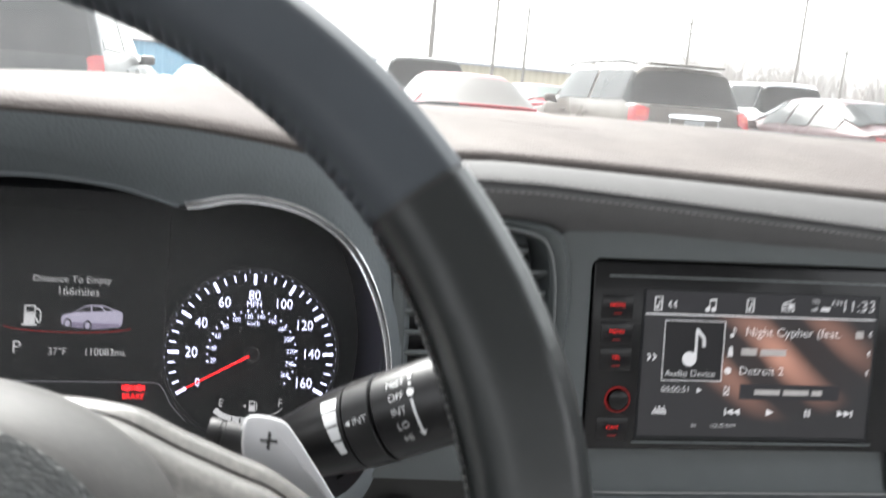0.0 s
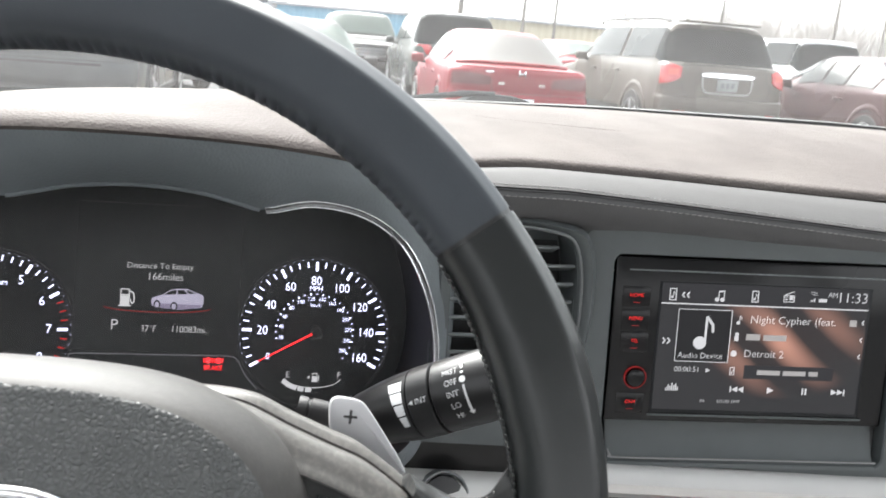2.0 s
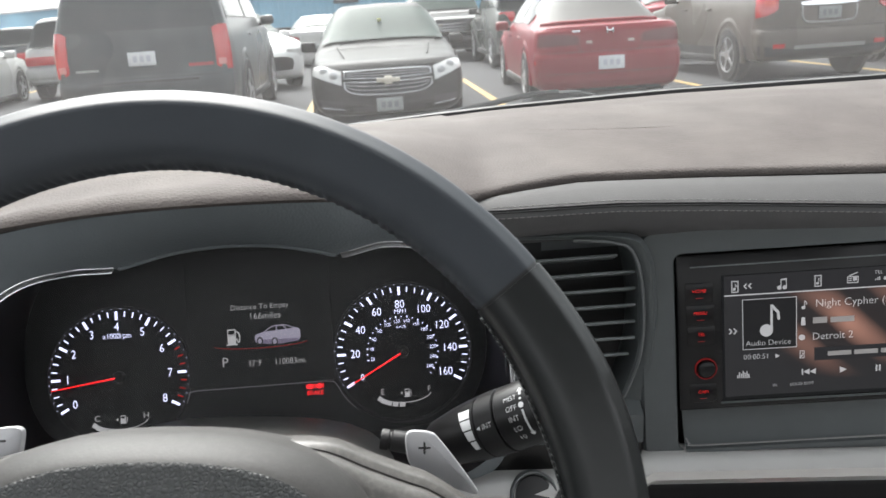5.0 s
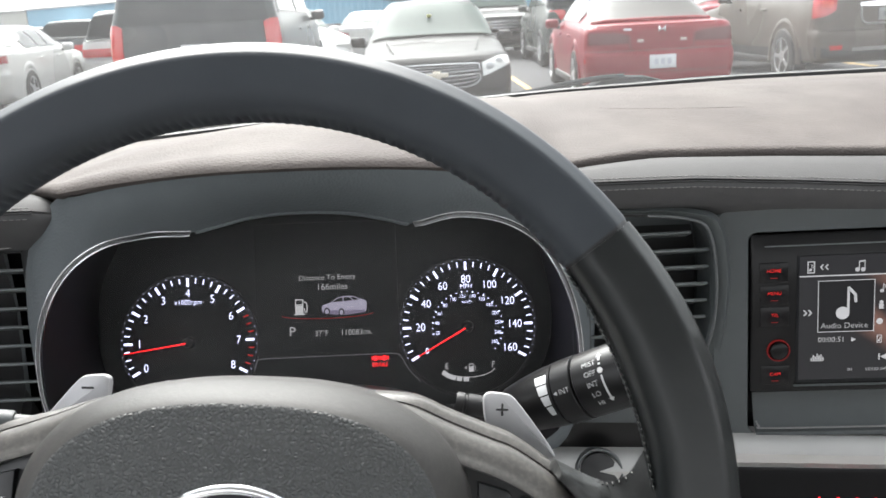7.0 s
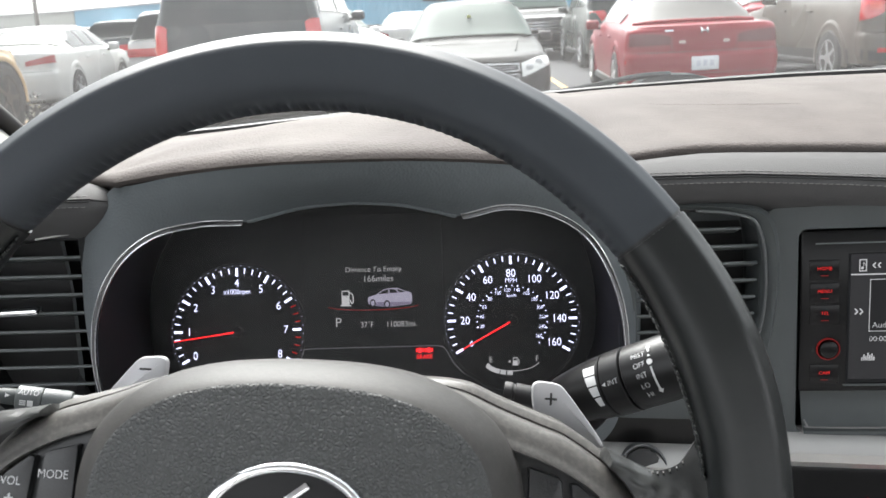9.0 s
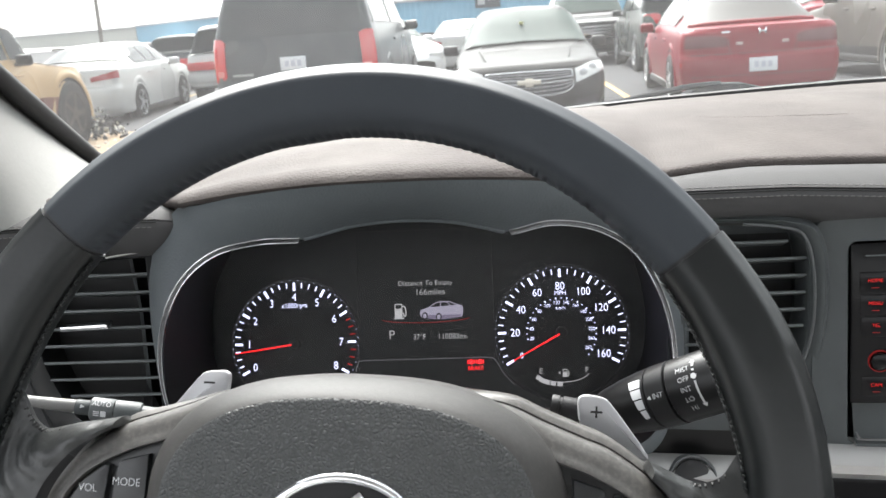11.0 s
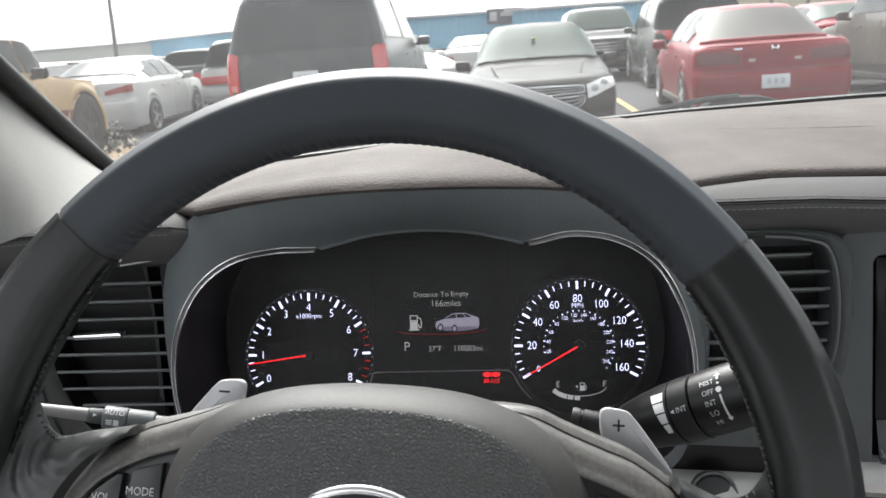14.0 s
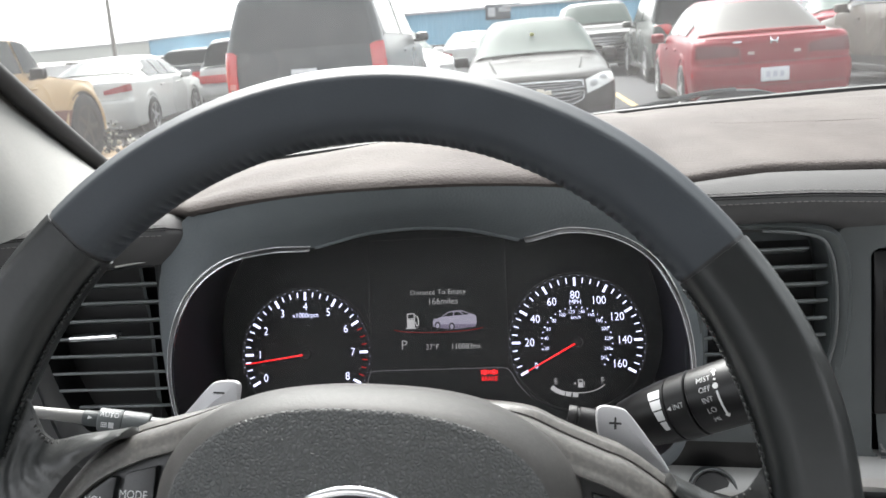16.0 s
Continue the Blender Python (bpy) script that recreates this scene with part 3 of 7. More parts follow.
part("unit_name", lettering("x1000rpm", 0.0054, T((TA[0], TA[1] + 0.0295, 0.0006)), None, stretch=0.9), WHITE_LIT, tacho, "white lit unit name")
bm = bmesh.new()
lettering("km/h", 0.0036, T((SP[0], SP[1] + 0.0183, 0.0006)), bm)
for k, t in enumerate(["20", "40", "60", "80", "100", "120", "140", "160", "180", "200", "220", "240", "260"]):
    a = -118.5 + (20 * (k + 1)) / 1.609 * 29.7 / 20
    x, y = polar(SP, 0.0226, a)
    lettering(t, 0.0038, T((x, y, 0.0006)), bm, stretch=0.88)
    for f in (0, 0.5):
        x, y = polar(SP, 0.0258, a + f * 18.5)
        bar(0.0008, 0.0008 if f else 0.0014, x, y, 0.0005, bm=bm, turn=-radians(a))
part("inner_scale", bm, WHITE_LIT, cluster, "small white kilometre scale")


def small_gauge(c, a, b, name, level):
    bm = bmesh.new()
    arc = [(c[0] + 0.019 * math.sin(radians(t)) * 1.0, c[1] - 0.0335 - 0.0075 * math.cos(radians(t)) + 0.004) for t in np.linspace(-78, 78, 25)]
    for (x0, y0), (x1, y1) in zip(arc, arc[1:]):
        bar(math.hypot(x1 - x0, y1 - y0) * 1.05, 0.0005, (x0 + x1) / 2, (y0 + y1) / 2, 0.0006, bm=bm, turn=math.atan2(y1 - y0, x1 - x0))
    lettering(a, 0.0062, T((c[0] - 0.0165, c[1] - 0.0285, 0.0006)), bm)
    lettering(b, 0.0062, T((c[0] + 0.0175, c[1] - 0.0285, 0.0006)), bm)
    for k in range(level):
        t = -70 + k * 15.5
        bar(0.0040, 0.0030, c[0] + 0.0195 * math.sin(radians(t)), c[1] - 0.0325 - 0.0075 * math.cos(radians(t)) + 0.0015, 0.0006, bm=bm, turn=radians(t) * 0.42)
    for dx, dy, w, h in ((-0.0012, 0, 0.0005, 0.0052), (0.0018, 0, 0.0005, 0.0052), (0.0003, 0.0025, 0.0034, 0.0005), (0.0003, 0.0004, 0.0034, 0.0005), (0.0003, -0.0013, 0.0026, 0.0026), (0.0003, -0.0028, 0.0044, 0.0005), (0.0030, -0.0004, 0.0005, 0.0036)):
        bar(w, h, c[0] + 0.001 + dx, c[1] - 0.0300 + dy, 0.0006, bm=bm)
    bm.faces.new([bm.verts.new((c[0] - 0.0022 + dx, c[1] - 0.0300 + dy, 0.0007)) for dx, dy in ((-0.0016, 0), (0, -0.0012), (0, 0.0012))])
    part(name, bm, SOFT_LIT, cluster, "dim white bar gauge")


small_gauge(SP, "E", "F", "fuel_gauge", 5)
small_gauge(TA, "C", "H", "temperature_gauge", 5)

# centre display
part("display_panel", rbox(0.104, 0.098, 0.002, 0.0008, (0.0, 0.029, -0.0015)), DIAL, cluster, "dark centre display")
for t, size, x, y, wide, what in (("Distance To Empty", 0.0054, 0.0005, 0.0370, 1.0, "display_title"), ("166miles", 0.0068, 0.0040, 0.0300, 0.95, "range_reading"), ("37°F", 0.0060, -0.0050, -0.0040, 0.9, "temperature_reading"),
                                  ("110083mi.", 0.0060, 0.0205, -0.0040, 0.92, "odometer_reading"), ("P", 0.0098, -0.0262, -0.0020, 1.0, "gear_letter")):
    part(what, lettering(t, size, T((x, y, 0.0004)), None, stretch=wide), SOFT_LIT, cluster, "soft white display lettering")
bm = bmesh.new()
for dx, dy, w, h in ((0, -0.0024, 0.0058, 0.0060), (-0.0026, 0.0026, 0.0007, 0.0052), (0.0026, 0.0026, 0.0007, 0.0052), (0, 0.0049, 0.0058, 0.0008), (0, 0.0012, 0.0058, 0.0008), (0, -0.0058, 0.0080, 0.0009)):
    bar(w, h, -0.0205 + dx, 0.0165 + dy, 0.0006, bm=bm)
tube(spline([(-0.0174, 0.0200, 0.0006), (-0.0155, 0.0190, 0.0006), (-0.0149, 0.0165, 0.0006), (-0.0150, 0.0130, 0.0006), (-0.0160, 0.0122, 0.0006), (-0.0167, 0.0135, 0.0006), (-0.0170, 0.0150, 0.0006)], 18), 0.0004, 6, bm=bm)
part("pump_sign", bm, SOFT_LIT, cluster, "white fuel pump sign")
CAR_AT = T((0.0125, 0.0150, 0.0004))
car_sign = [(-0.0158, -0.0040), (-0.0166, -0.0010), (-0.0160, 0.0016), (-0.0100, 0.0034), (-0.0050, 0.0068), (-0.0010, 0.0078), (0.0060, 0.0078), (0.0105, 0.0058), (0.0150, 0.0044), (0.0163, 0.0030), (0.0163, -0.0020), (0.0150, -0.0044), (0.0080, -0.0052), (0.0010, -0.0060), (-0.0080, -0.0054)]
sign = part("car_sign", prism(car_sign, 0.0005, m=CAR_AT), DIM_LIT, cluster, "pale lilac picture of a saloon car")
b = prism([(-0.0088, 0.0036), (-0.0046, 0.0062), (-0.0012, 0.0070), (-0.0010, 0.0040)], 0.0004, m=CAR_AT @ T((0, 0, 0.0005)))
prism([(-0.0002, 0.0041), (-0.0003, 0.0070), (0.0038, 0.0068), (0.0062, 0.0044)], 0.0004, m=CAR_AT @ T((0, 0, 0.0005)), bm=b)
prism([(0.0072, 0.0044), (0.0048, 0.0069), (0.0062, 0.0070), (0.0112, 0.0049)], 0.0004, m=CAR_AT @ T((0, 0, 0.0005)), bm=b)
part("car_sign_glass", b, DIAL, sign)
b = prism([(-0.0156, -0.0041), (-0.0152, -0.0022), (0.0150, -0.0026), (0.0148, -0.0043), (0.0080, -0.0051), (0.0010, -0.0059), (-0.0080, -0.0053)], 0.0004, m=CAR_AT @ T((0, 0, 0.0005)))
part("car_sign_sill", b, glow("dim_lilac_shade", (0.30, 0.26, 0.38), 0.06), sign, "darker lower side of the car picture")
for x, y in ((-0.0128, -0.0030), (-0.0022, -0.0040)):
    b = turned([(0.0, 0.0006), (0.0030, 0.0006), (0.0030, 0.0)], 20, CAR_AT @ T((x, y, 0.0008)) @ Matrix.Diagonal((0.72, 1, 1, 1)))
    tyre = part("car_sign_wheel", b, DIAL, sign)
    part("car_sign_rim", turned([(0.0010, 0.0003), (0.0019, 0.0003), (0.0019, 0.0)], 16, CAR_AT @ T((x, y, 0.0015)) @ Matrix.Diagonal((0.72, 1, 1, 1))), DIM_LIT, tyre)
bm = bmesh.new()
arc = [(0.034 * math.sin(radians(t)), 0.0105 - 0.0035 * math.cos(radians(t))) for t in np.linspace(-80, 80, 20)]
for (x0, y0), (x1, y1) in zip(arc, arc[1:]):
    bar(math.hypot(x1 - x0, y1 - y0), 0.0007, (x0 + x1) / 2, (y0 + y1) / 2, 0.0004, bm=bm, turn=math.atan2(y1 - y0, x1 - x0))
part("red_arc", bm, RED_FAINT, cluster, "faint red arc")
edge = spline([(-0.0545, -0.0290), (-0.0530, -0.0235), (-0.0500, -0.0208), (-0.0300, -0.0205), (0.0, -0.0205), (0.0300, -0.0205), (0.0480, -0.0208), (0.0530, -0.0240), (0.0580, -0.0330), (0.0660, -0.0420)], 60)
part("display_edge", tube([(x, y, 0.0006) for x, y in edge], 0.0003, 6), LINE_DIM, cluster, "thin grey line under the display")
brake = part("brake_lamp", lettering("BRAKE", 0.0046, T((0.0370, -0.0285, 0.0005)), None, stretch=0.88), RED_LIT, cluster, "lit red brake warning")
for dx in (-0.0033, 0.0033):
    b = turned([(0.0013, 0.0003), (0.0019, 0.0003), (0.0019, 0.0)], 18, T((0.0370 + dx, -0.0236, 0.0005)))
    bar(0.0007, 0.0018, 0.0370 + dx, -0.0236, 0.0007, bm=b)
    for k in (1, -1):
        bar(0.0006, 0.0030, 0.0370 + dx + k * 0.0026, -0.0236, 0.0006, bm=b)
    part("brake_sign", b, RED_LIT, brake, "red lit ring sign")
cover = grid([[(x, y, 0.016 + 0.10 * (y - 0.02) - 0.5 * x * x) for y in np.linspace(-0.07, 0.085, 6)] for x in np.linspace(-0.165, 0.165, 16)])
cover.normal_update()
if sum(f.normal.z for f in cover.faces) < 0:
    bmesh.ops.reverse_faces(cover, faces=cover.faces[:])
lens = tagged(new("dial_cover", mesh_of(cover, "dial_cover", CLEAR, keep=True)), "clear cover over the dials, filmed to lift their blacks")
lens.parent = cluster
lens.visible_shadow = False
for s in (1, -1):
    path = np.array([p for p in inner if s * p[0] > 0.0675 and p[2] > 0.866])
    out = path - np.array((s * 0.095, 0, 0.925))
    out[:, 1] = 0
    out /= np.linalg.norm(out, axis=1, keepdims=True)
    wide = np.interp(np.arange(len(path)) if s > 0 else np.arange(len(path))[::-1], (0, 0.55 * len(path), len(path)), (0.0021, 0.0021, 0.0010))[:, None]
    rows = []
    for q, y in ((1.0, 0.0012), (1.0, -0.0006), (0.70, -0.0017), (0.35, -0.0016), (-0.35, -0.0016), (-0.70, -0.0017), (-1.0, -0.0006), (-1.0, 0.0012)):
        rows.append([tuple(p) for p in path + out * wide * q + np.array((0, y, 0))])
    b = grid(rows)
    bmesh.ops.holes_fill(b, edges=[e for e in b.edges if e.is_boundary], sides=0)
    brow = part("chrome_brow", b, BROW, cluster, "chrome ring over a dial, dark reflection in its colour", in_world=True)
    # bright tubes put in the thin highlights along both edges
    for q in (0.78, -0.78):
        part("bright_edge", tube([tuple(p) for p in path + out * wide * q + np.array((0, -0.0017, 0))], 0.00042, 8), CHROME, brow, "bright line for the ring's edge highlight", in_world=True)

# ---- car radio ----
ex = Vector((0.138, -0.0180, 0.0050)).normalized()
en = Vector((-0.126, -0.9885, 0.0834)).normalized()
ey = en.cross(ex).normalized()
ex = ey.cross(en)
RA = Matrix(((ex.x, ey.x, en.x, 0.3745), (ex.y, ey.y, en.y, 0.4870), (ex.z, ey.z, en.z, 0.9212), (0, 0, 0, 1)))
stack = thing("centre_panel", RA, "satin dark grey centre stack panel framing the radio", "dash panel", kind="structure")
hole = rounded(0.1875, 0.1345, 0.006, 5, 0.0, -0.0105)
part("bezel", ring_panel([(x, y - 0.012) for x, y in rounded(0.308, 0.158, 0.012, 5, 0.037, 0.006)], hole, 0.012, T((0, 0, 0.006))), PANEL, stack, "satin dark grey bezel")
rows = [[(x, -0.0510, -0.004), (x, -0.054, -0.0035), (x, -0.072, 0.002), (x, -0.0755, 0.0055), (x, -0.0765, 0.0075), (x, -0.079, 0.0078)] for x in np.linspace(-0.089, 0.089, 12)]
part("lower_lip", grid(rows), PANEL, stack, "grey sloping lip below the radio")
# thin tube, lighter than the panel, along the pocket's rim
part("pocket_edge", tube(spline([(-0.0886, -0.0690, 0.0058), (-0.0868, -0.0722, 0.0068), (-0.0800, -0.0738, 0.0072), (0.0, -0.0738, 0.0074), (0.089, -0.0738, 0.0074)], 40), 0.0006, 8), material("light_panel_edge", (0.12, 0.12, 0.12), 0.5), stack, "light edge line of the pocket")
radio = thing("car_radio", RA, "black double-height touchscreen car radio showing a music player", "car radio")
part("face", rbox(0.184, 0.1065, 0.012, 0.002, (0, 0.0022, -0.003)), GLOSS, radio, "gloss black face plate")
part("disc_slot", rbox(0.166, 0.0010, 0.0005, 0.0002, (0.0, 0.0470, 0.0030), seg=1), PLASTIC, radio)
part("screen", rbox(0.138, 0.085, 0.0012, 0.0005, (0.006, -0.0022, 0.0028)), DIAL, radio, "dark touchscreen")
SCREEN_ART = bpy.data.materials.new("screen_picture")
SCREEN_ART.use_nodes = True
nd, ln = SCREEN_ART.node_tree.nodes, SCREEN_ART.node_tree.links
p = nd["Principled BSDF"]
co, mp, wv, rp, gr = nd.new("ShaderNodeTexCoord"), nd.new("ShaderNodeMapping"), nd.new("ShaderNodeTexWave"), nd.new("ShaderNodeValToRGB"), nd.new("ShaderNodeTexGradient")
mp.inputs["Rotation"].default_value = (0, 0, radians(-55))
mp.inputs["Scale"].default_value = (20, 20, 20)
wv.inputs["Scale"].default_value, wv.inputs["Distortion"].default_value, wv.inputs["Detail"].default_value, wv.inputs["Detail Scale"].default_value = 0.5, 3.0, 2.0, 0.7
ln.new(co.outputs["Object"], mp.inputs[0])
ln.new(mp.outputs[0], wv.inputs[0])
rp.color_ramp.elements[0].color, rp.color_ramp.elements[1].color = (0.012, 0.009, 0.009, 1), (0.20, 0.10, 0.075, 1)
rp.color_ramp.elements[0].position = 0.25
ln.new(wv.outputs[1], rp.inputs[0])
sph, mg = nd.new("ShaderNodeMapping"), nd.new("ShaderNodeMix")
gr.gradient_type = "SPHERICAL"
sph.vector_type = "TEXTURE"
sph.inputs["Location"].default_value, sph.inputs["Scale"].default_value = (0.018, 0.004, 0.003), (0.065, 0.038, 0.05)
ln.new(co.outputs["Object"], sph.inputs[0])
ln.new(sph.outputs[0], gr.inputs[0])
mg.data_type = "RGBA"
mg.inputs[6].default_value = (0.010, 0.010, 0.011, 1)
ln.new(gr.outputs["Fac"], mg.inputs[0])
ln.new(rp.outputs[0], mg.inputs[7])
p.inputs["Base Color"].default_value = (0.008, 0.008, 0.008, 1)
p.inputs["Specular IOR Level"].default_value = 0.1
ln.new(mg.outputs[2], p.inputs["Emission Color"])
p.inputs["Emission Strength"].default_value = 0.3
b = bmesh.new()
bar(0.1345, 0.0690, 0.0058, -0.0078, 0.0034, bm=b)
part("screen_picture", b, SCREEN_ART, radio, "dim reddish drapery picture behind the player")
SCREEN_DIM = glow("dim_screen_bars", (0.62, 0.60, 0.59), 0.030)
SCREEN_GREY = glow("screen_dark_grey", (0.02, 0.02, 0.022), 0.15)
part("status_bar", bar(0.1345, 0.0128, 0.0058, 0.0333, 0.0034), SCREEN_GREY, radio, "dark status bar")
part("device_field", bar(0.059, 0.0088, 0.0257, -0.0162, 0.0037), SCREEN_GREY, radio, "dark field of the player")
part("status_line", bar(0.1345, 0.0008, 0.0058, 0.0267, 0.0038), SCREEN_LIT, radio, "thin white line")
album = part("album_square", bar(0.0344, 0.0337, -0.0326, 0.0065, 0.0037), glow("album_black", (0.012, 0.012, 0.013), 0.15), radio, "black album square")
b = bmesh.new()
for dx, dy, w, h in ((0, 0.01685, 0.0344, 0.0004), (0, -0.01685, 0.0344, 0.0004), (-0.0172, 0, 0.0004, 0.0341), (0.0172, 0, 0.0004, 0.0341)):
    bar(w, h, -0.0326 + dx, 0.0065 + dy, 0.0040, bm=b)
part("album_border", b, SCREEN_LIT, album, "thin white border")
Z = 0.0042
for t, size, x, y, al in (("11:33", 0.0094, 0.0722, 0.0340, "RIGHT"), ("AM", 0.0046, 0.0520, 0.0356, "RIGHT"), ("TEL", 0.0034, 0.0364, 0.0362, "CENTER"), ("Audio Device", 0.0053, -0.0335, -0.0064, "CENTER"), ("00:00:51", 0.0049, -0.0497, -0.0156, "LEFT"),
                          ("Night Cypher (feat.", 0.0072, -0.0035, 0.0180, "LEFT"), ("Detroit 2", 0.0069, -0.0055, -0.0042, "LEFT"), ("IN", 0.0030, -0.0294, -0.0360, "CENTER"), ("LOUD SWT", 0.0030, -0.0120, -0.0360, "CENTER")):
    part("screen_word", lettering(t, size, T((x, y, Z)), None, al), SCREEN_LIT, radio, "white screen lettering")
for w, h, x, y in ((0.0090, 0.0040, -0.0004, 0.0068), (0.0150, 0.0036, 0.0138, 0.0066), (0.0045, 0.0042, 0.0640, 0.0180), (0.0150, 0.0030, 0.0122, -0.0162), (0.0150, 0.0030, 0.0292, -0.0162), (0.0060, 0.0030, 0.0417, -0.0162)):
    part("screen_word", bar(w, h, x, y, Z), SCREEN_DIM, radio, "plain grey bar of writing")


def note(x, y, s, b, double=False):
    for dx in ((-0.25, 0.30) if double else (0.0, )):
        turned([(0.0, 0.0003), (0.22 * s, 0.0003), (0.22 * s, 0.0)], 14, T((x + dx * s - 0.12 * s, y - 0.42 * s, Z)), b)
        bar(0.075 * s, 0.9 * s, x + dx * s + 0.06 * s, y + 0.03 * s, Z, bm=b)
    if double:
        bar(0.62 * s, 0.16 * s, x + 0.09 * s, y + 0.44 * s, Z, bm=b, turn=0.12)
    else:
        tube([(x + 0.06 * s, y + 0.46 * s, Z), (x + 0.28 * s, y + 0.2 * s, Z), (x + 0.30 * s, y - 0.05 * s, Z)], 0.05 * s, 6, bm=b)


def tri(x, y, s, b, flip=1):
    vs = [b.verts.new(p) for p in ((x - flip * s / 2, y + s / 2, Z), (x - flip * s / 2, y - s / 2, Z), (x + flip * s / 2, y, Z))]
    b.faces.new(vs)


def chevron(x, y, s, b, flip=1):
    for k in (1, -1):
        bar(0.62 * s, 0.2 * s, x, y + k * 0.2 * s, Z, bm=b, turn=flip * -k * 0.85)


def sign_part(name, draw, label="white player sign"):
    b = bmesh.new()
    draw(b)
    part(name, b, SCREEN_LIT, radio, label)


def phone(x, y, s, b):
    for dx, dy, w, h in ((-0.25, 0, 0.08, 1), (0.25, 0, 0.08, 1), (0, 0.46, 0.56, 0.08), (0, -0.46, 0.56, 0.08)):
        bar(w * s, h * s, x + dx * s, y + dy * s, Z, bm=b)
    note(x, y, s * 0.5, b)


def singer(b):
    turned([(0.0, 0.0003), (0.0012, 0.0003), (0.0012, 0.0)], 12, T((-0.0112, 0.0084, Z)), b)
    rbox(0.0028, 0.0034, 0.0004, 0.0003, (-0.0112, 0.0056, Z), seg=1, bm=b)


def receiver(b):
    """A little wireless set with its aerial."""
    for dx, dy, w, h in ((0, 0.0019, 0.0070, 0.0005), (0, -0.0021, 0.0070, 0.0005), (-0.0033, 0, 0.0005, 0.0042), (0.0033, 0, 0.0005, 0.0042), (0.0014, 0.0004, 0.0024, 0.0024), (-0.0016, 0.0008, 0.0018, 0.0005), (-0.0016, -0.0006, 0.0018, 0.0005)):
        bar(w, h, 0.0202 + dx, 0.0325 + dy, Z, bm=b)
    bar(0.0060, 0.0005, 0.0204, 0.0360, Z, bm=b, turn=0.36)


def double(x, y, s, flip, b):
    for dx in (0, 0.003):
        chevron(x + dx, y, s, b, flip)


def skip(x, f, b):
    for k in (0, 0.004):
        tri(x + f * k, -0.0278, 0.0040, b, f)
    bar(0.0008, 0.0040, x + f * 0.0066, -0.0278, Z, bm=b)


def levels(x, y, b, hs, step, w):
    for k, h in enumerate(hs):
        bar(w, 0.001 * h, x + step * k, y + 0.0005 * h, Z, bm=b)


sign_part("note_sign", lambda b: note(-0.0325, 0.0100, 0.0190, b), "large white note")
sign_part("note_sign", lambda b: note(-0.0241, 0.0328, 0.0062, b, True))
sign_part("note_sign", lambda b: note(-0.0105, 0.0180, 0.0052, b))
for x, y, size in ((-0.0546, 0.0326, 0.0078), (-0.0018, 0.0330, 0.0076), (-0.0118, -0.0158, 0.0052)):
    sign_part("phone_sign", lambda b: phone(x, y, size, b))
sign_part("receiver_sign", receiver)
sign_part("battery_sign", lambda b: rbox(0.0054, 0.0022, 0.0004, 0.0003, (0.0423, 0.0321, Z), seg=1, bm=b))
sign_part("signal_sign", lambda b: levels(0.0345, 0.0310, b, (1.0, 1.7, 2.4), 0.0012, 0.0006))
sign_part("back_sign", lambda b: double(-0.0480, 0.0325, 0.0040, -1, b))
sign_part("forward_sign", lambda b: double(-0.0578, 0.0027, 0.0044, 1, b))
for y in (0.0185, 0.0073, -0.0038):
    sign_part("chevron_sign", lambda b: chevron(0.0705, y, 0.0034, b, -1))
sign_part("singer_sign", singer)
sign_part("disc_sign", lambda b: turned([(0.0008, 0.0003), (0.0020, 0.0003), (0.0020, 0.0)], 16, T((-0.0120, -0.0042, Z)), b))
sign_part("play_sign", lambda b: tri(-0.0275, -0.0158, 0.0030, b))
sign_part("play_sign", lambda b: tri(0.0147, -0.0278, 0.0044, b))
sign_part("pause_sign", lambda b: [bar(0.0010, 0.0042, x, -0.0280, Z, bm=b) for x in (0.0360, 0.0381)])
sign_part("skip_sign", lambda b: skip(-0.0050, -1, b))
sign_part("skip_sign", lambda b: skip(0.0570, 1, b))
sign_part("level_sign", lambda b: levels(-0.0535, -0.0297, b, (2, 4, 3, 5, 3.5, 4.5, 2.5), 0.0012, 0.0007))
part("screen_edge", rbox(0.142, 0.0014, 0.0010, 0.0003, (0.0065, -0.0462, 0.0034), seg=1), PANEL, radio)
for t, x, y in (("HOME", -0.0773, 0.0309), ("MENU", -0.0769, 0.0161), ("TEL", -0.0765, 0.0016), ("CAM", -0.0760, -0.0380)):
    key = part("key", rbox(0.0180, 0.0132, 0.0016, 0.0004, (x, y - 0.001, 0.0025)), GLOSS, radio)
    part("key_letters", lettering(t, 0.0032, T((x, y, 0.0038)), None), KEY_LIT, key, "red lit key name")
    part("key_mark", rbox(0.0046, 0.0005, 0.0003, 0.0001, (x, y - 0.0046, 0.0037), seg=1), RED_FAINT, key)
knob = part("volume_knob", turned([(0.0, 0.0030), (0.0050, 0.0030), (0.0057, 0.0026), (0.0060, 0.001), (0.0066, 0.0005)], 36, T((-0.0740, -0.0220, 0.0030))), GLOSS, radio, "round black knob")
part("lit_ring", turned([(0.0066, 0.0), (0.0066, 0.0014), (0.0070, 0.0016), (0.0073, 0.0010), (0.0073, 0.0)], 40, T((-0.0740, -0.0220, 0.0030))), glow("dim_ring_light", (0.60, 0.04, 0.04), 0.012), knob, "red lit ring")

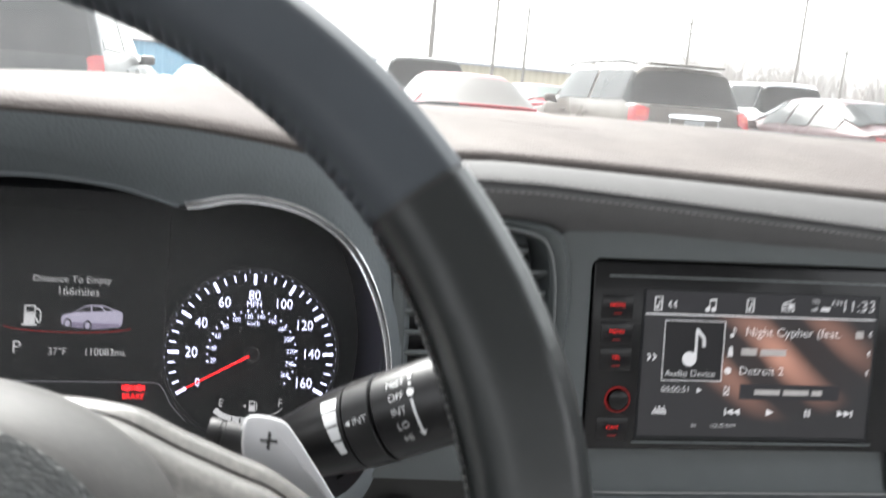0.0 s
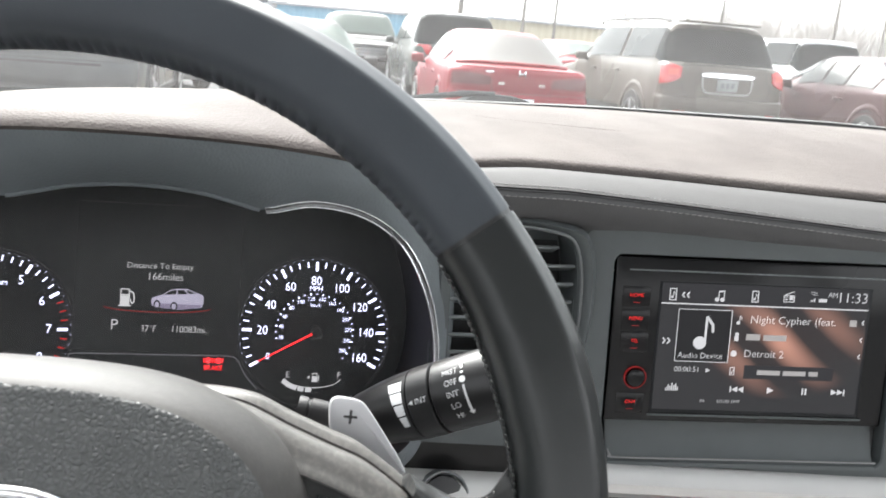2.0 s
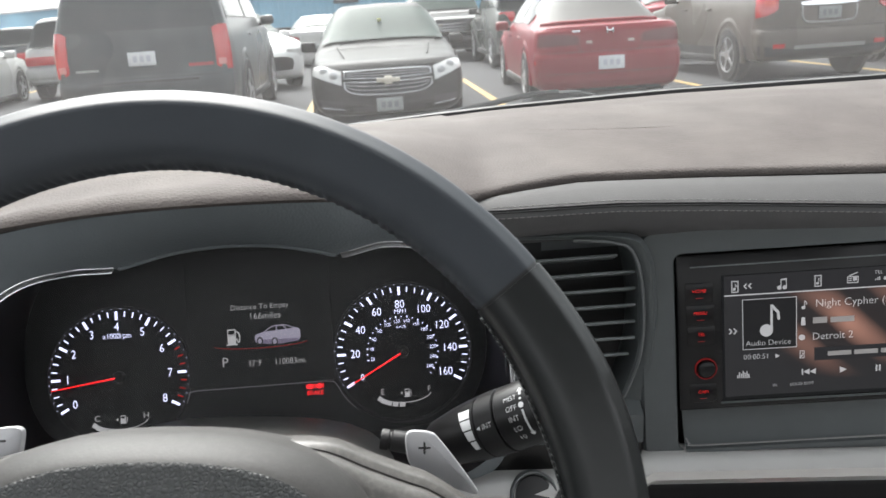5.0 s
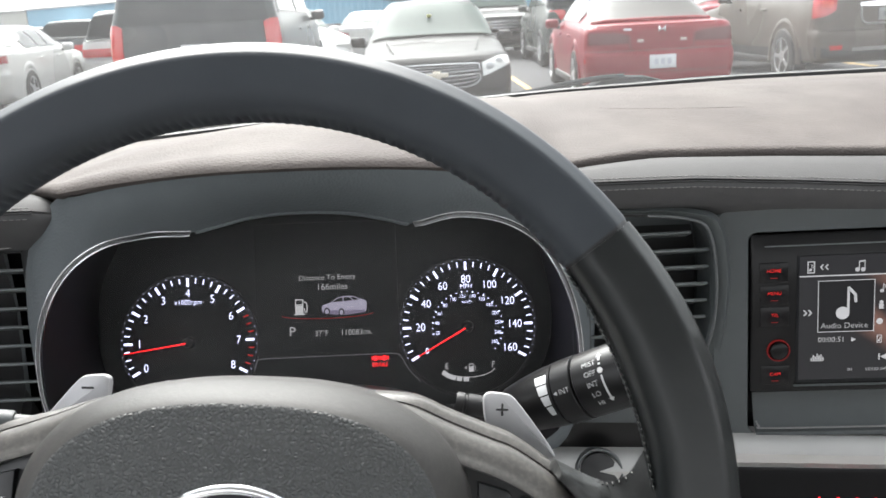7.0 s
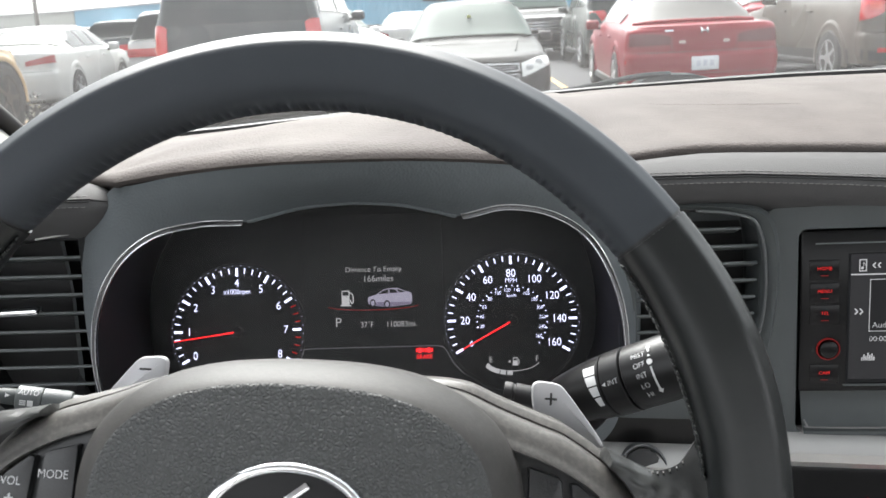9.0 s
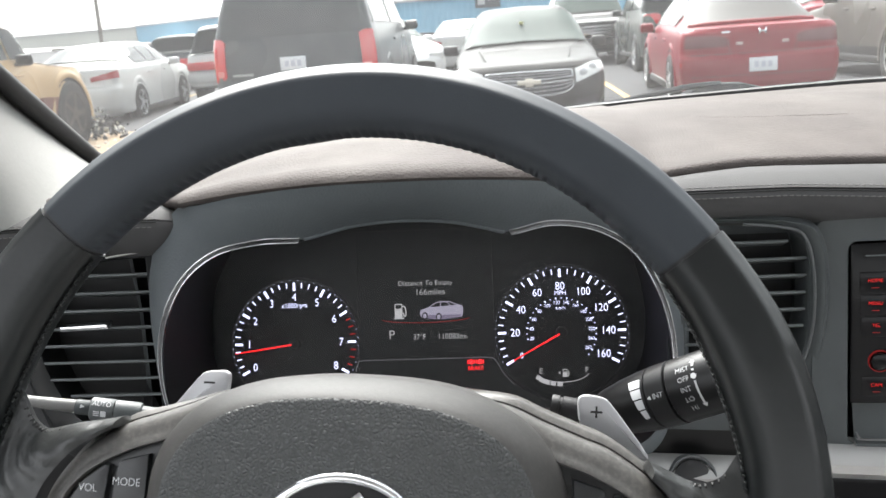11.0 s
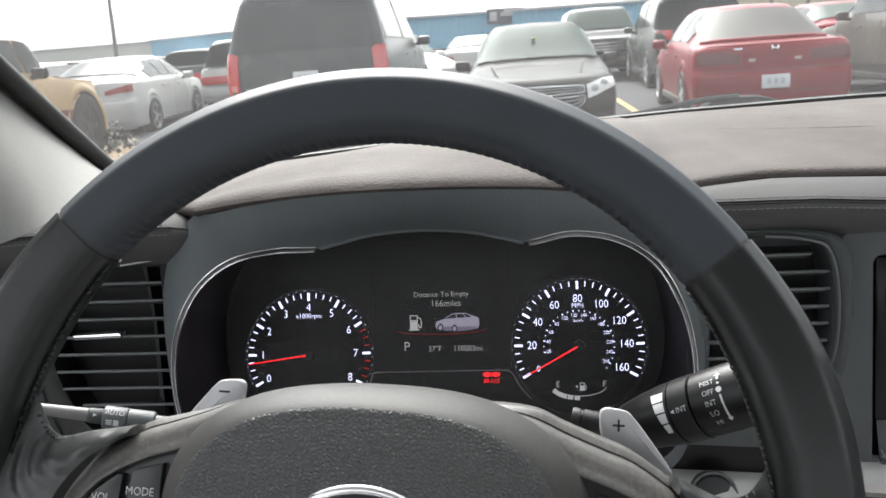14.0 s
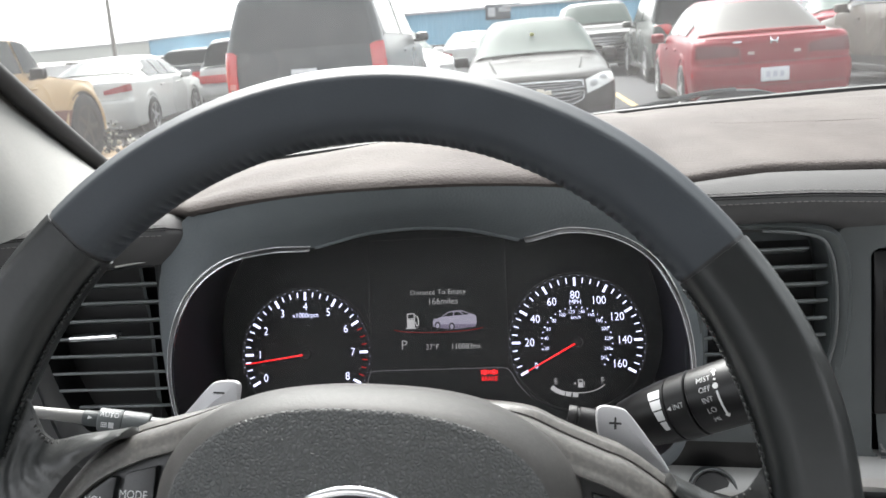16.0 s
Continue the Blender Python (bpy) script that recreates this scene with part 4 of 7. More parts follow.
climate = thing("climate_panel", pose(0.40, 0.47, 0.76), "gloss black climate panel with red lit digits", "climate panel")
rows = []
for x in np.linspace(0.262, 0.56, 8):
    d = 0.125 * (x - 0.3758)
    rows.append([(x, 0.4868 - d + q, z) for q, z in ((-0.012, 0.818), (-0.014, 0.813), (-0.020, 0.73), (-0.016, 0.725))])
part("panel", grid(rows), GLOSS, climate, "gloss black face", in_world=True)
b = bmesh.new()
for k, x in enumerate((0.330, 0.342, 0.354, 0.366)):
    y = 0.4868 - 0.125 * (x - 0.3758) - 0.0165
    rbox(0.0020, 0.001, 0.009, 0.0004, (x, y, 0.7925), seg=1, bm=b)
    rbox(0.0080, 0.001, 0.0018, 0.0004, (x + 0.002, y, 0.7870), seg=1, bm=b)
part("digits", b, RED_LIT, climate, "red lit segments", in_world=True)

# ---- steering wheel ----
TILT_W = 0.3878
WH = Matrix(((1, 0, 0, 0.0016), (0, math.sin(TILT_W), -math.cos(TILT_W), 0.2686), (0, math.cos(TILT_W), math.sin(TILT_W), 0.9322), (0, 0, 0, 1))) @ Matrix.Rotation(radians(-4.3), 4, "Z")
wheel = thing("steering_wheel", WH, "black leather car steering wheel with silver paddles and grained airbag cover", "steering wheel")


def rim_tube(a0, a1, n, scale=1.0, swell=0.0, pull=0.0):
    """A stretch of the rim: its section is a rounded square with a flat bevel at the outer edge."""
    rows = []
    for a in np.linspace(a0, a1, n):
        grow = scale * (1 + swell * math.exp(-((abs(a) - 68) / 14) ** 2))
        row = []
        for k in range(64):
            t = 2 * math.pi * k / 64
            ct, st = math.cos(t), math.sin(t)
            e = 5.0 if ct > 0 else 2.9
            q = 1 / ((abs(ct) ** e + abs(st) ** e) ** (1 / e))
            if ct > 0 and st > 0:
                q = min(q, 1.55 / (ct + st))
            r = 0.1718 + 0.0147 * grow * q * ct
            if ct < 0:
                r -= pull * (abs(math.sin(math.pi * a / 1.45)) - 0.5) * ct ** 14
            row.append((r * math.sin(radians(a)), r * math.cos(radians(a)), 0.0150 * grow * q * st - 0.0006))
        rows.append(row)
    b = grid(rows, loop_v=True)
    b.verts.ensure_lookup_table()
    for k in (0, (n - 1) * 64):
        b.faces.new([b.verts[k + j] for j in range(64)])
    return b


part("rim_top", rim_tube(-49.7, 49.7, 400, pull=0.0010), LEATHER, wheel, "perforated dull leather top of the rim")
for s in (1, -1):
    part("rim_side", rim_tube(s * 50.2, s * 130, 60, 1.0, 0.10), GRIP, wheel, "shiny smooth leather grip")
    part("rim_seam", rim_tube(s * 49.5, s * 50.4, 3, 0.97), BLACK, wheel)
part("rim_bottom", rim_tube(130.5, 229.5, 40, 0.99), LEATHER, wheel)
for s in (1, -1):
    b = bmesh.new()
    for a in np.arange(51.5, 84, 1.0):
        c = Vector((s * math.sin(radians(a)), math.cos(radians(a)), 0))
        rbox(0.0022, 0.0010, 0.0034, 0.0004, seg=2, bm=b, m=Matrix.Translation(c * (0.1712 - 0.0150 - 0.0016 * math.exp(-((a - 68) / 14) ** 2))) @ Matrix.Rotation(-s * radians(a), 4, "Z") @ Matrix.Rotation(0.4, 4, "Y"))
    tagged(part("grip_lacing", b, GRIP, wheel), "black lacing on the grip", kind="stuff")

# airbag cover: a dome with a creased edge
def cover(k, s):
    """A point on the airbag cover: k goes round, s from the crown to the edge."""
    a = 2 * math.pi * k
    ca, sa = math.cos(a), math.sin(a)
    w = 0.0865 + (0.004 if sa < 0 else 0.0)
    h = 0.0565 if sa > 0 else 0.085
    e = 2.5 if sa > 0 else 3.0
    r = 1 / ((abs(ca) ** e + abs(sa) ** e) ** (1 / e))
    return w * r * ca * s, -0.002 + h * r * sa * s


FACE = 0.825


def dome(s):
    """Height over the wheel's plane: a flat face, a bent edge and a sloping shoulder."""
    z = 0.0290 - 0.0045 * s * s
    if s > FACE:
        u = (s - FACE) / (1 - FACE)
        z -= 0.0110 * (u - 0.14 * (1 - math.exp(-u / 0.14))) + 0.0150 * (1 - math.sqrt(max(0.0, 1 - u * u)))
    return z


N = 96
rows = [[(*cover(k / N, s), dome(s)) for k in range(N)] for s in (0.001, 0.15, 0.3, 0.45, 0.6, 0.7, 0.76, 0.80, FACE, 0.840, 0.850)]
part("airbag_cover", grid(rows, loop_v=True), AIRBAG, wheel, "dark pebble-grained airbag cover")
rows = [[(*cover(k / N, s), dome(s)) for k in range(N)] for s in (0.850, 0.862, 0.875, 0.89, 0.905, 0.92, 0.94, 0.965, 0.985, 0.995, 1.0)]
rows.append([(*cover(k / N, 1.0), -0.022) for k in range(N)])
part("cover_shoulder", grid(rows, loop_v=True), SHOULDER, wheel, "smooth taupe shoulder of the airbag cover")
ring = [(0.0285 * math.cos(t), -0.0035 + 0.0205 * math.sin(t), 0.0292) for t in np.linspace(0, 2 * math.pi, 48, endpoint=False)]
emblem = part("emblem", tube(ring, 0.0021, 10, closed=True, up=(0, 0, 1)), CHROME, wheel, "oval chrome emblem ring")
b = prism([(0.0275 * math.cos(t), -0.0035 + 0.0195 * math.sin(t)) for t in np.linspace(0, 2 * math.pi, 40, endpoint=False)], 0.0012, m=T((0, 0, 0.0285)))
part("emblem_field", b, GLOSS, emblem)
b = rbox(0.024, 0.0030, 0.0016, 0.0006, (-0.002, 0.004, 0.0305), m=Matrix.Rotation(radians(38), 4, "Z"))
part("emblem_bar", b, CHROME, emblem)

# spokes, switch plates and buttons
UPPER = spline([(0.018, 0.0486), (0.040, 0.0482), (0.0600, 0.0450), (0.0765, 0.0385), (0.0914, 0.0331), (0.1032, 0.0287), (0.1198, 0.0178), (0.1287, 0.0078), (0.1346, -0.004), (0.138, -0.022), (0.138, -0.048)], 60)
LOWER = spline([(0.030, 0.0400), (0.048, 0.0390), (0.0620, 0.0330), (0.0730, 0.0268), (0.0830, 0.0232), (0.0930, 0.0200), (0.1050, 0.0145), (0.1150, 0.0075), (0.1225, -0.0025), (0.1280, -0.022), (0.1270, -0.048)], 60)
TOPS = {1: spline([(0.1000, 0.0345), (0.1080, 0.0312), (0.1148, 0.0278), (0.1223, 0.0241), (0.1280, 0.0217), (0.1335, 0.0195), (0.1391, 0.0188), (0.1464, 0.0221), (0.1520, 0.0310)], 48),
        -1: spline([(0.1000, 0.0330), (0.1086, 0.0309), (0.1160, 0.0296), (0.1233, 0.0282), (0.1354, 0.0252), (0.1408, 0.0270), (0.1450, 0.0320), (0.1500, 0.0420)], 48)}
LOW = spline([(0.1010, 0.0290), (0.1110, 0.0240), (0.1198, 0.0182), (0.1287, 0.0080), (0.1346, -0.004), (0.1385, -0.022), (0.1420, -0.048)], 48)
for s in (1, -1):
    rows = []
    for k in range(60):
        (ux, uy), (lx, ly) = UPPER[k], LOWER[k]
        rg = 1.05 * min(max((ux - 0.030) / 0.035, 0.0), 1.0) if s > 0 else 0.8 * min(max((ux - 0.056) / 0.04, 0.0), 1.0)
        row = [(s * ux, uy + 0.0042 * rg, -0.034), (s * ux, uy + 0.0042 * rg, -0.013), (s * ux, uy + 0.0030 * rg, -0.0112), (s * ux, uy + 0.0008 * rg, -0.0095), (s * ux, uy, -0.0100), (s * ux, uy - 0.0003, -0.0070)]
        for f, z in ((0.04, -0.0050), (0.12, -0.0028), (0.28, -0.0006), (0.45, 0.0010), (0.60, 0.0017), (0.74, 0.0028), (0.88, 0.0044), (0.97, 0.0047), (1.0, 0.0040), (1.0, -0.004)):
            row.append((s * (ux + (lx - ux) * f), uy + (ly - uy) * f, z))
        rows.append(row)
    part("spoke_cover", grid(rows), DUSTY, wheel, "dusty grey plastic spoke cover")
    rows = []
    for k in range(14 if s > 0 else 3, 48):
        q = k / 47
        (ux, uy), (lx, ly) = TOPS[s][k], LOW[k]
        out = 0.020 * q ** 2.5
        bk = 1 - 0.62 * q
        row = [(s * ux, uy - 0.004, -0.022 * bk), (s * ux, uy - 0.001, -0.014 * bk), (s * ux, uy, -0.0065 * bk)]
        for f in np.linspace(0.06, 1.0, 12):
            z = -0.004 + 0.0105 * math.sin(math.pi * min(f * 0.62, 0.5)) - 0.004 * f * f * (1 - q) + 0.0008 * math.sin(37 * q + 6 * f + 2.5 * math.sin(7 * q + 3 * f)) * math.sin(math.pi * f) * (q > 0.1)
            row.append((s * (ux + (lx - ux) * f + out * 4 * f * (1 - f) * 0.8), uy + (ly - uy) * f, z))
        rows.append(row)
    end = rows[0]
    rows.insert(0, [(end[0][0] - s * 0.0015, end[4][1] - 0.003, -0.013)] * len(end))
    part("spoke", grid(rows), SPOKE, wheel, "creased leather wrapped round the spoke")
    b = bmesh.new()
    for k in range(18 if s > 0 else 10, 44, 2):
        x, y = TOPS[s][k]
        rbox(0.0007, 0.0012, 0.0018, 0.0003, bm=b, m=Matrix.Translation((s * x, y - 0.0012, -0.0050 * (1 - 0.62 * k / 47))) @ Matrix.Rotation(0.5, 4, "X") @ Matrix.Rotation(0.4 * s, 4, "Z"))
    tagged(part("spoke_lacing", b, RUBBER, wheel), "dark lacing over the spoke", kind="stuff")
    plate = [(s * x, y) for x, y in ((0.072, 0.0285), (0.0830, 0.0236), (0.0930, 0.0204), (0.1050, 0.0149), (0.1150, 0.0079), (0.1228, -0.0025), (0.1285, -0.022), (0.1275, -0.048), (0.075, -0.052))]
    plate = part("switch_plate", prism(plate if s > 0 else plate[::-1], 0.004, 0.0008, T((0, 0, -0.003))), SWITCH, wheel, "dark switch plate")
    for name, out in (("MODE", ((0.0872, 0.0180), (0.0985, 0.0149), (0.1000, 0.0135), (0.1040, -0.020), (0.0880, -0.022))), ("VOL", ((0.1035, 0.0126), (0.1060, 0.0128), (0.1145, 0.0062), (0.1205, -0.0030), (0.1250, -0.020), (0.1070, -0.022)))):
        o = [(s * x, y) for x, y in out]
        key = part("switch", prism(o if s > 0 else o[::-1], 0.0034, 0.0009, T((0, 0, 0.0009))), SWITCH, plate, "black wheel switch")
        if s < 0:
            part("switch_name", lettering(name, 0.0047, T((-0.0958 if name == "MODE" else -0.1121, 0.0061 if name == "MODE" else 0.0029, 0.0046)), None, stretch=0.9), PRINT, key, "white switch name")
            if name == "VOL":
                b = bar(0.0034, 0.0008, -0.1121, -0.0035, 0.0046)
                bar(0.0008, 0.0034, -0.1121, -0.0035, 0.0046, bm=b)
                part("switch_sign", b, PRINT, key, "white plus sign")
    pad = [(0.0925, 0.0470), (0.0955, 0.0492), (0.1040, 0.0484), (0.1075, 0.0466), (0.1270, 0.0215), (0.1245, 0.0195), (0.0985, 0.0290), (0.0935, 0.0355)]
    if s < 0:
        pad = [(-x + 0.0155, y + 0.0028) for x, y in pad][::-1]
    for _ in range(3):
        pad = [(a[0] * (1 - q) + c[0] * q, a[1] * (1 - q) + c[1] * q) for a, c in zip(pad, pad[1:] + pad[:1]) for q in (0.2, 0.8)]
    paddle = part("shift_paddle", prism(pad, 0.0042, 0.0014, T((0, 0, -0.0640))), PADDLE, wheel, "silver gearshift paddle")
    cx = 0.1015 * s + (0.0145 if s < 0 else 0)
    cy = 0.0415 + (0.0040 if s < 0 else -0.0004)
    b = rbox(0.0056, 0.0010, 0.0006, 0.0002, (cx, cy, -0.0597), seg=1)
    if s > 0:
        b = rbox(0.0010, 0.0056, 0.0006, 0.0002, (cx, cy, -0.0597), seg=1, bm=b)
    part("paddle_sign", b, INK, paddle)

# ---- steering column and its stalks ----
shroud = thing("column_shroud", WH, "dusty dark plastic steering column cover", "column cover")
rows = []
for z, w, h in ((-0.028, 0.070, 0.045), (-0.05, 0.076, 0.046), (-0.09, 0.082, 0.0475), (-0.14, 0.088, 0.049), (-0.22, 0.092, 0.050)):
    row = []
    for k in range(40):
        a = 2 * math.pi * k / 40
        ca, sa = math.cos(a), math.sin(a)
        r = 1 / ((abs(ca) ** 3.2 + abs(sa) ** 3.2) ** (1 / 3.2))
        row.append((w * r * ca, -0.006 + h * r * sa, z))
    rows.append(row)
part("upper_shell", grid([r[:21] for r in rows]), DUSTY, shroud, "dusty dark upper shell")
part("lower_shell", grid([r[20:] + r[:1] for r in rows]), PLASTIC, shroud, "dark lower shell")
part("front_ring", tube([(x * 0.985, -0.006 + (y + 0.006) * 0.985, -0.027) for x, y, z in rows[0]], 0.002, 8, closed=True, up=(0, 0, 1)), BLACK, shroud, "dark gap round the shell's mouth")


def along(a, b):
    """A pose whose z runs from a to b."""
    return Matrix.Translation(a) @ (Vector(b) - Vector(a)).to_track_quat("Z", "Y").to_matrix().to_4x4()


RING_A, RING_B = Vector((0.1405, 0.3639, 0.9348)), Vector((0.1489, 0.3594, 0.9398))
AXIS = (RING_B - RING_A).normalized()
WS = along(RING_A - AXIS * 0.034, RING_B)
wiper_stalk = thing("wiper_stalk", WS, "black wiper stalk with printed speed ring", "control stalk", "stalks on the steering column")
L0, L1 = 0.034, 0.034 + (RING_B - RING_A).length
part("stem", turned([(0.0, 0.0), (0.0100, 0.0), (0.0116, 0.003), (0.0140, 0.016), (0.0152, 0.026), (0.0156, L0 - 0.0008)], 40), STALK, wiper_stalk, "black flaring stem")
part("ring_band", turned([(0.0150, L0 - 0.0004), (0.0158, L0), (0.0160, L1 - 0.0006), (0.0152, L1)], 40), STALK, wiper_stalk, "turning ring")
part("tip", turned([(0.0150, L1 + 0.0004), (0.0158, L1 + 0.0010), (0.0158, L1 + 0.024), (0.0148, L1 + 0.0285), (0.0, L1 + 0.030)], 40), STALK, wiper_stalk, "black stalk tip")
ROOT = WS.inverted() @ along((0.0860, 0.368, 0.9305), (0.1010, 0.366, 0.9275)) @ Matrix.Diagonal((0.78, 0.78, 0.85, 1))
part("root_collar", turned([(0.0, 0.0), (0.0062, 0.0), (0.0066, 0.001), (0.0066, 0.0045), (0.0058, 0.005), (0.0058, 0.0062), (0.0068, 0.0068), (0.0070, 0.016), (0.0064, 0.019), (0.0, 0.024)], 32, ROOT), BLACK, wiper_stalk, "ribbed collar at the stalk's root")


def on_stalk(z, a, r=0.0160):
    """A pose on the stalk's skin at a height z and an angle a: its x runs to the tip, its y up the skin."""
    return Matrix.Rotation(a, 4, "Z") @ Matrix.Translation((r, 0, z)) @ Matrix(((0, 0, 1, 0), (0, 1, 0, 0), (-1, 0, 0, 0), (0, 0, 0, 1))) @ Matrix.Rotation(math.pi, 4, "Z")


# the side of the stalk that faces the driver
to_eye = WS.inverted().to_3x3() @ Vector((-0.09, -0.40, 0.18)).normalized()
A0 = math.atan2(to_eye.y, to_eye.x)
STEP = 0.31
for k, t in enumerate(("MIST", "OFF", "INT", "LO", "HI")):
    part("speed_name", lettering(t, 0.0037, on_stalk(L1 + 0.0108, A0 + (k - 2) * STEP + 0.02), None, stretch=0.95), PRINT, wiper_stalk, "white printed wiper speed")
b = lettering("INT", 0.0037, on_stalk((L0 + L1) / 2 + 0.0012, A0 - 0.06, 0.0162), None, stretch=0.95)
part("speed_name", b, PRINT, wiper_stalk, "white printed wiper speed")
b = bmesh.new()
b.faces.new([b.verts.new(p) for p in ((-0.0011, 0, 0), (0.0009, 0.0010, 0), (0.0009, -0.0010, 0))])
b.transform(on_stalk(L0 + 0.0018, A0 - 0.06, 0.0162))
part("pointer", b, PRINT, wiper_stalk, "small white pointer")
for k, (w0, w1) in enumerate(((0.0066, 0.0060), (0.0057, 0.0050), (0.0046, 0.0038), (0.0034, 0.0026))):
    rows = [[(0.01575 * math.cos(a), 0.01575 * math.sin(a), z) for z in (L0 - 0.0022 - w, L0 - 0.0022)] for a, w in ((A0 - 0.78 + k * 0.345 + q * 0.30, w0 + (w1 - w0) * q) for q in (0, 0.25, 0.5, 0.75, 1))]
    part("delay_mark", grid([[(p[0] * (1 - 0.012 * (L0 - p[2]) / 0.01), p[1] * (1 - 0.012 * (L0 - p[2]) / 0.01), p[2]) for p in r] for r in rows]), PRINT, wiper_stalk, "white wedge mark")
rows = [[(0.0160 * math.cos(a), 0.0160 * math.sin(a), z) for z in (L1 + 0.0165 - w, L1 + 0.0165 + w)] for a, w in [(A0 + q * STEP, 0.0005) for q in np.linspace(-0.55, 1.8, 12)] + [(A0 + 1.8 * STEP, 0.0015), (A0 + 2.2 * STEP, 0.0001)]]
part("speed_arrow", grid(rows), PRINT, wiper_stalk, "white curved arrow")
part("off_dot", turned([(0.0, 0.0003), (0.0014, 0.0003), (0.0014, 0.0)], 14, on_stalk(L1 + 0.0165, A0 - 1 * STEP)), PRINT, wiper_stalk, "white dot")
part("mist_mark", bar(0.0011, 0.0009, 0, 0, 0, on_stalk(L1 + 0.0165, A0 - 1.65 * STEP)), PRINT, wiper_stalk)
b = bar(0.0011, 0.0020, 0, -0.0006, 0, on_stalk(L1 + 0.0165, A0 - 2.35 * STEP))
b.faces.new([b.verts.new(on_stalk(L1 + 0.0165, A0 - 2.35 * STEP) @ Vector(p)) for p in ((-0.0015, 0.0004, 0.0003), (0.0015, 0.0004, 0.0003), (0, 0.0022, 0.0003))])
part("mist_arrow", b, PRINT, wiper_stalk, "white upward arrow")

LS = along((-0.1350, 0.3885, 0.9195), (-0.2045, 0.376, 0.9365)) @ Matrix.Diagonal((0.86, 0.86, 0.92, 1))
light_stalk = thing("light_stalk", LS, "dark grey headlamp stalk with white signs", "control stalk", "stalks on the steering column")
part("stem", turned([(0.0, -0.06), (0.0052, -0.06), (0.0052, 0.006), (0.0068, 0.0065), (0.0072, 0.008), (0.0072, 0.0215)], 32), PLASTIC, light_stalk, "dark stem")
part("ring_band", turned([(0.0070, 0.0220), (0.0074, 0.0226), (0.0074, 0.0350), (0.0068, 0.0356)], 32), PLASTIC, light_stalk, "turning ring")
part("tip_ring", turned([(0.0046, 0.0358), (0.0050, 0.0364), (0.0048, 0.0440), (0.0043, 0.0446)], 28), PANEL, light_stalk, "narrow ring with a white pointer")
part("tip", turned([(0.0040, 0.0446), (0.0043, 0.0452), (0.0036, 0.070), (0.0034, 0.090), (0.0026, 0.093), (0.0, 0.094)], 28), STALK_TIP, light_stalk, "slim silver-grey tip")
to_eye = LS.inverted().to_3x3() @ Vector((0.22, -0.40, 0.18)).normalized()
A1 = math.atan2(to_eye.y, to_eye.x)


def on_light(z, a, r):
    return Matrix.Rotation(A1 + a, 4, "Z") @ Matrix.Translation((r, 0, z)) @ Matrix(((0, 0, 1, 0), (0, 1, 0, 0), (-1, 0, 0, 0), (0, 0, 0, 1)))


part("light_name", lettering("AUTO", 0.0048, on_light(0.0288, 0.45, 0.00755), None, stretch=0.82), PRINT, light_stalk, "white printed word")
b = bmesh.new()
for k in range(3):
    bar(0.0034, 0.0006, -0.0024, -0.0012 + 0.0012 * k, 0, on_light(0.0288, -0.40, 0.00755), b)
part("beam_sign", b, PRINT, light_stalk, "white beam sign")
part("beam_lamp", bar(0.0030, 0.0036, 0.0016, 0, 0, on_light(0.0288, -0.40, 0.00755)), PRINT, light_stalk)
b = bmesh.new()
b.faces.new([b.verts.new(on_light(0.0400, 0.1, 0.0051) @ Vector(p)) for p in ((-0.0012, 0.0012, 0), (-0.0012, -0.0012, 0), (0.0014, 0, 0))])
part("pointer", b, PRINT, light_stalk, "small white pointer")

# ---- windshield, pillars, roof and the rest of the shell ----
bx = np.linspace(-0.42, 1.12, 25)


def roof_line(x):
    c = (x - 0.35) / 0.6
    return 0.12 - 0.05 * c * c, 1.405 - 0.02 * c * c


rows = []
for x in np.linspace(-0.41, 1.11, 25):
    by, bz = base_line(x)
    ty, tz = roof_line(0.35 + (x - 0.35) * 0.78)
    tx = 0.35 + (x - 0.35) * 0.78
    rows.append([(x + (tx - x) * s, by + 0.018 + (ty - by - 0.018) * s, bz - 0.008 + (tz - bz + 0.008) * s + 0.02 * math.sin(math.pi * s)) for s in np.linspace(-0.02, 1, 8)])
b = grid(rows)
b.normal_update()
if sum(f.normal.z for f in b.faces) > 0:
    bmesh.ops.reverse_faces(b, faces=b.faces[:])
glass = tagged(new("windshield", mesh_of(b, "windshield", WINDSHIELD, keep=True)), "curved car windshield, its tint dimming the view out", "windshield", kind="structure")
# sun and sky pass the tint; it only dims the view out
glass.visible_shadow = False
rows = []
for x in bx:
    by, bz = base_line(x)
    rows.append([(x, by - 0.008, bz - 0.004), (x, by - 0.006, bz + 0.0034), (x, by + 0.003, bz + 0.0042), (x, by + 0.026, bz - 0.007), (x, by + 0.06, bz - 0.030)])
lone("windshield_seal", grid(rows), RUBBER, "black rubber seal along the foot of the windshield", "seal", kind="structure")
rows = []
for x in np.linspace(-0.48, 1.18, 30):
    by, bz = base_line(x)
    rows.append([(x, by + 0.030, bz - 0.0075), (x, by + 0.10, bz - 0.024), (x, by + 0.20, bz - 0.048), (x, by + 0.75, bz - 0.17), (x, by + 1.10, bz - 0.33), (x, by + 1.15, bz - 0.5)])
HOOD_PAINT = material("own_hood_paint", (0.10, 0.10, 0.11), 0.3, 0.3, coat=0.5, var=0.05)
lone("car_hood", grid(rows), HOOD_PAINT, "dark hood of the car itself beyond the glass", "car hood", kind="structure")

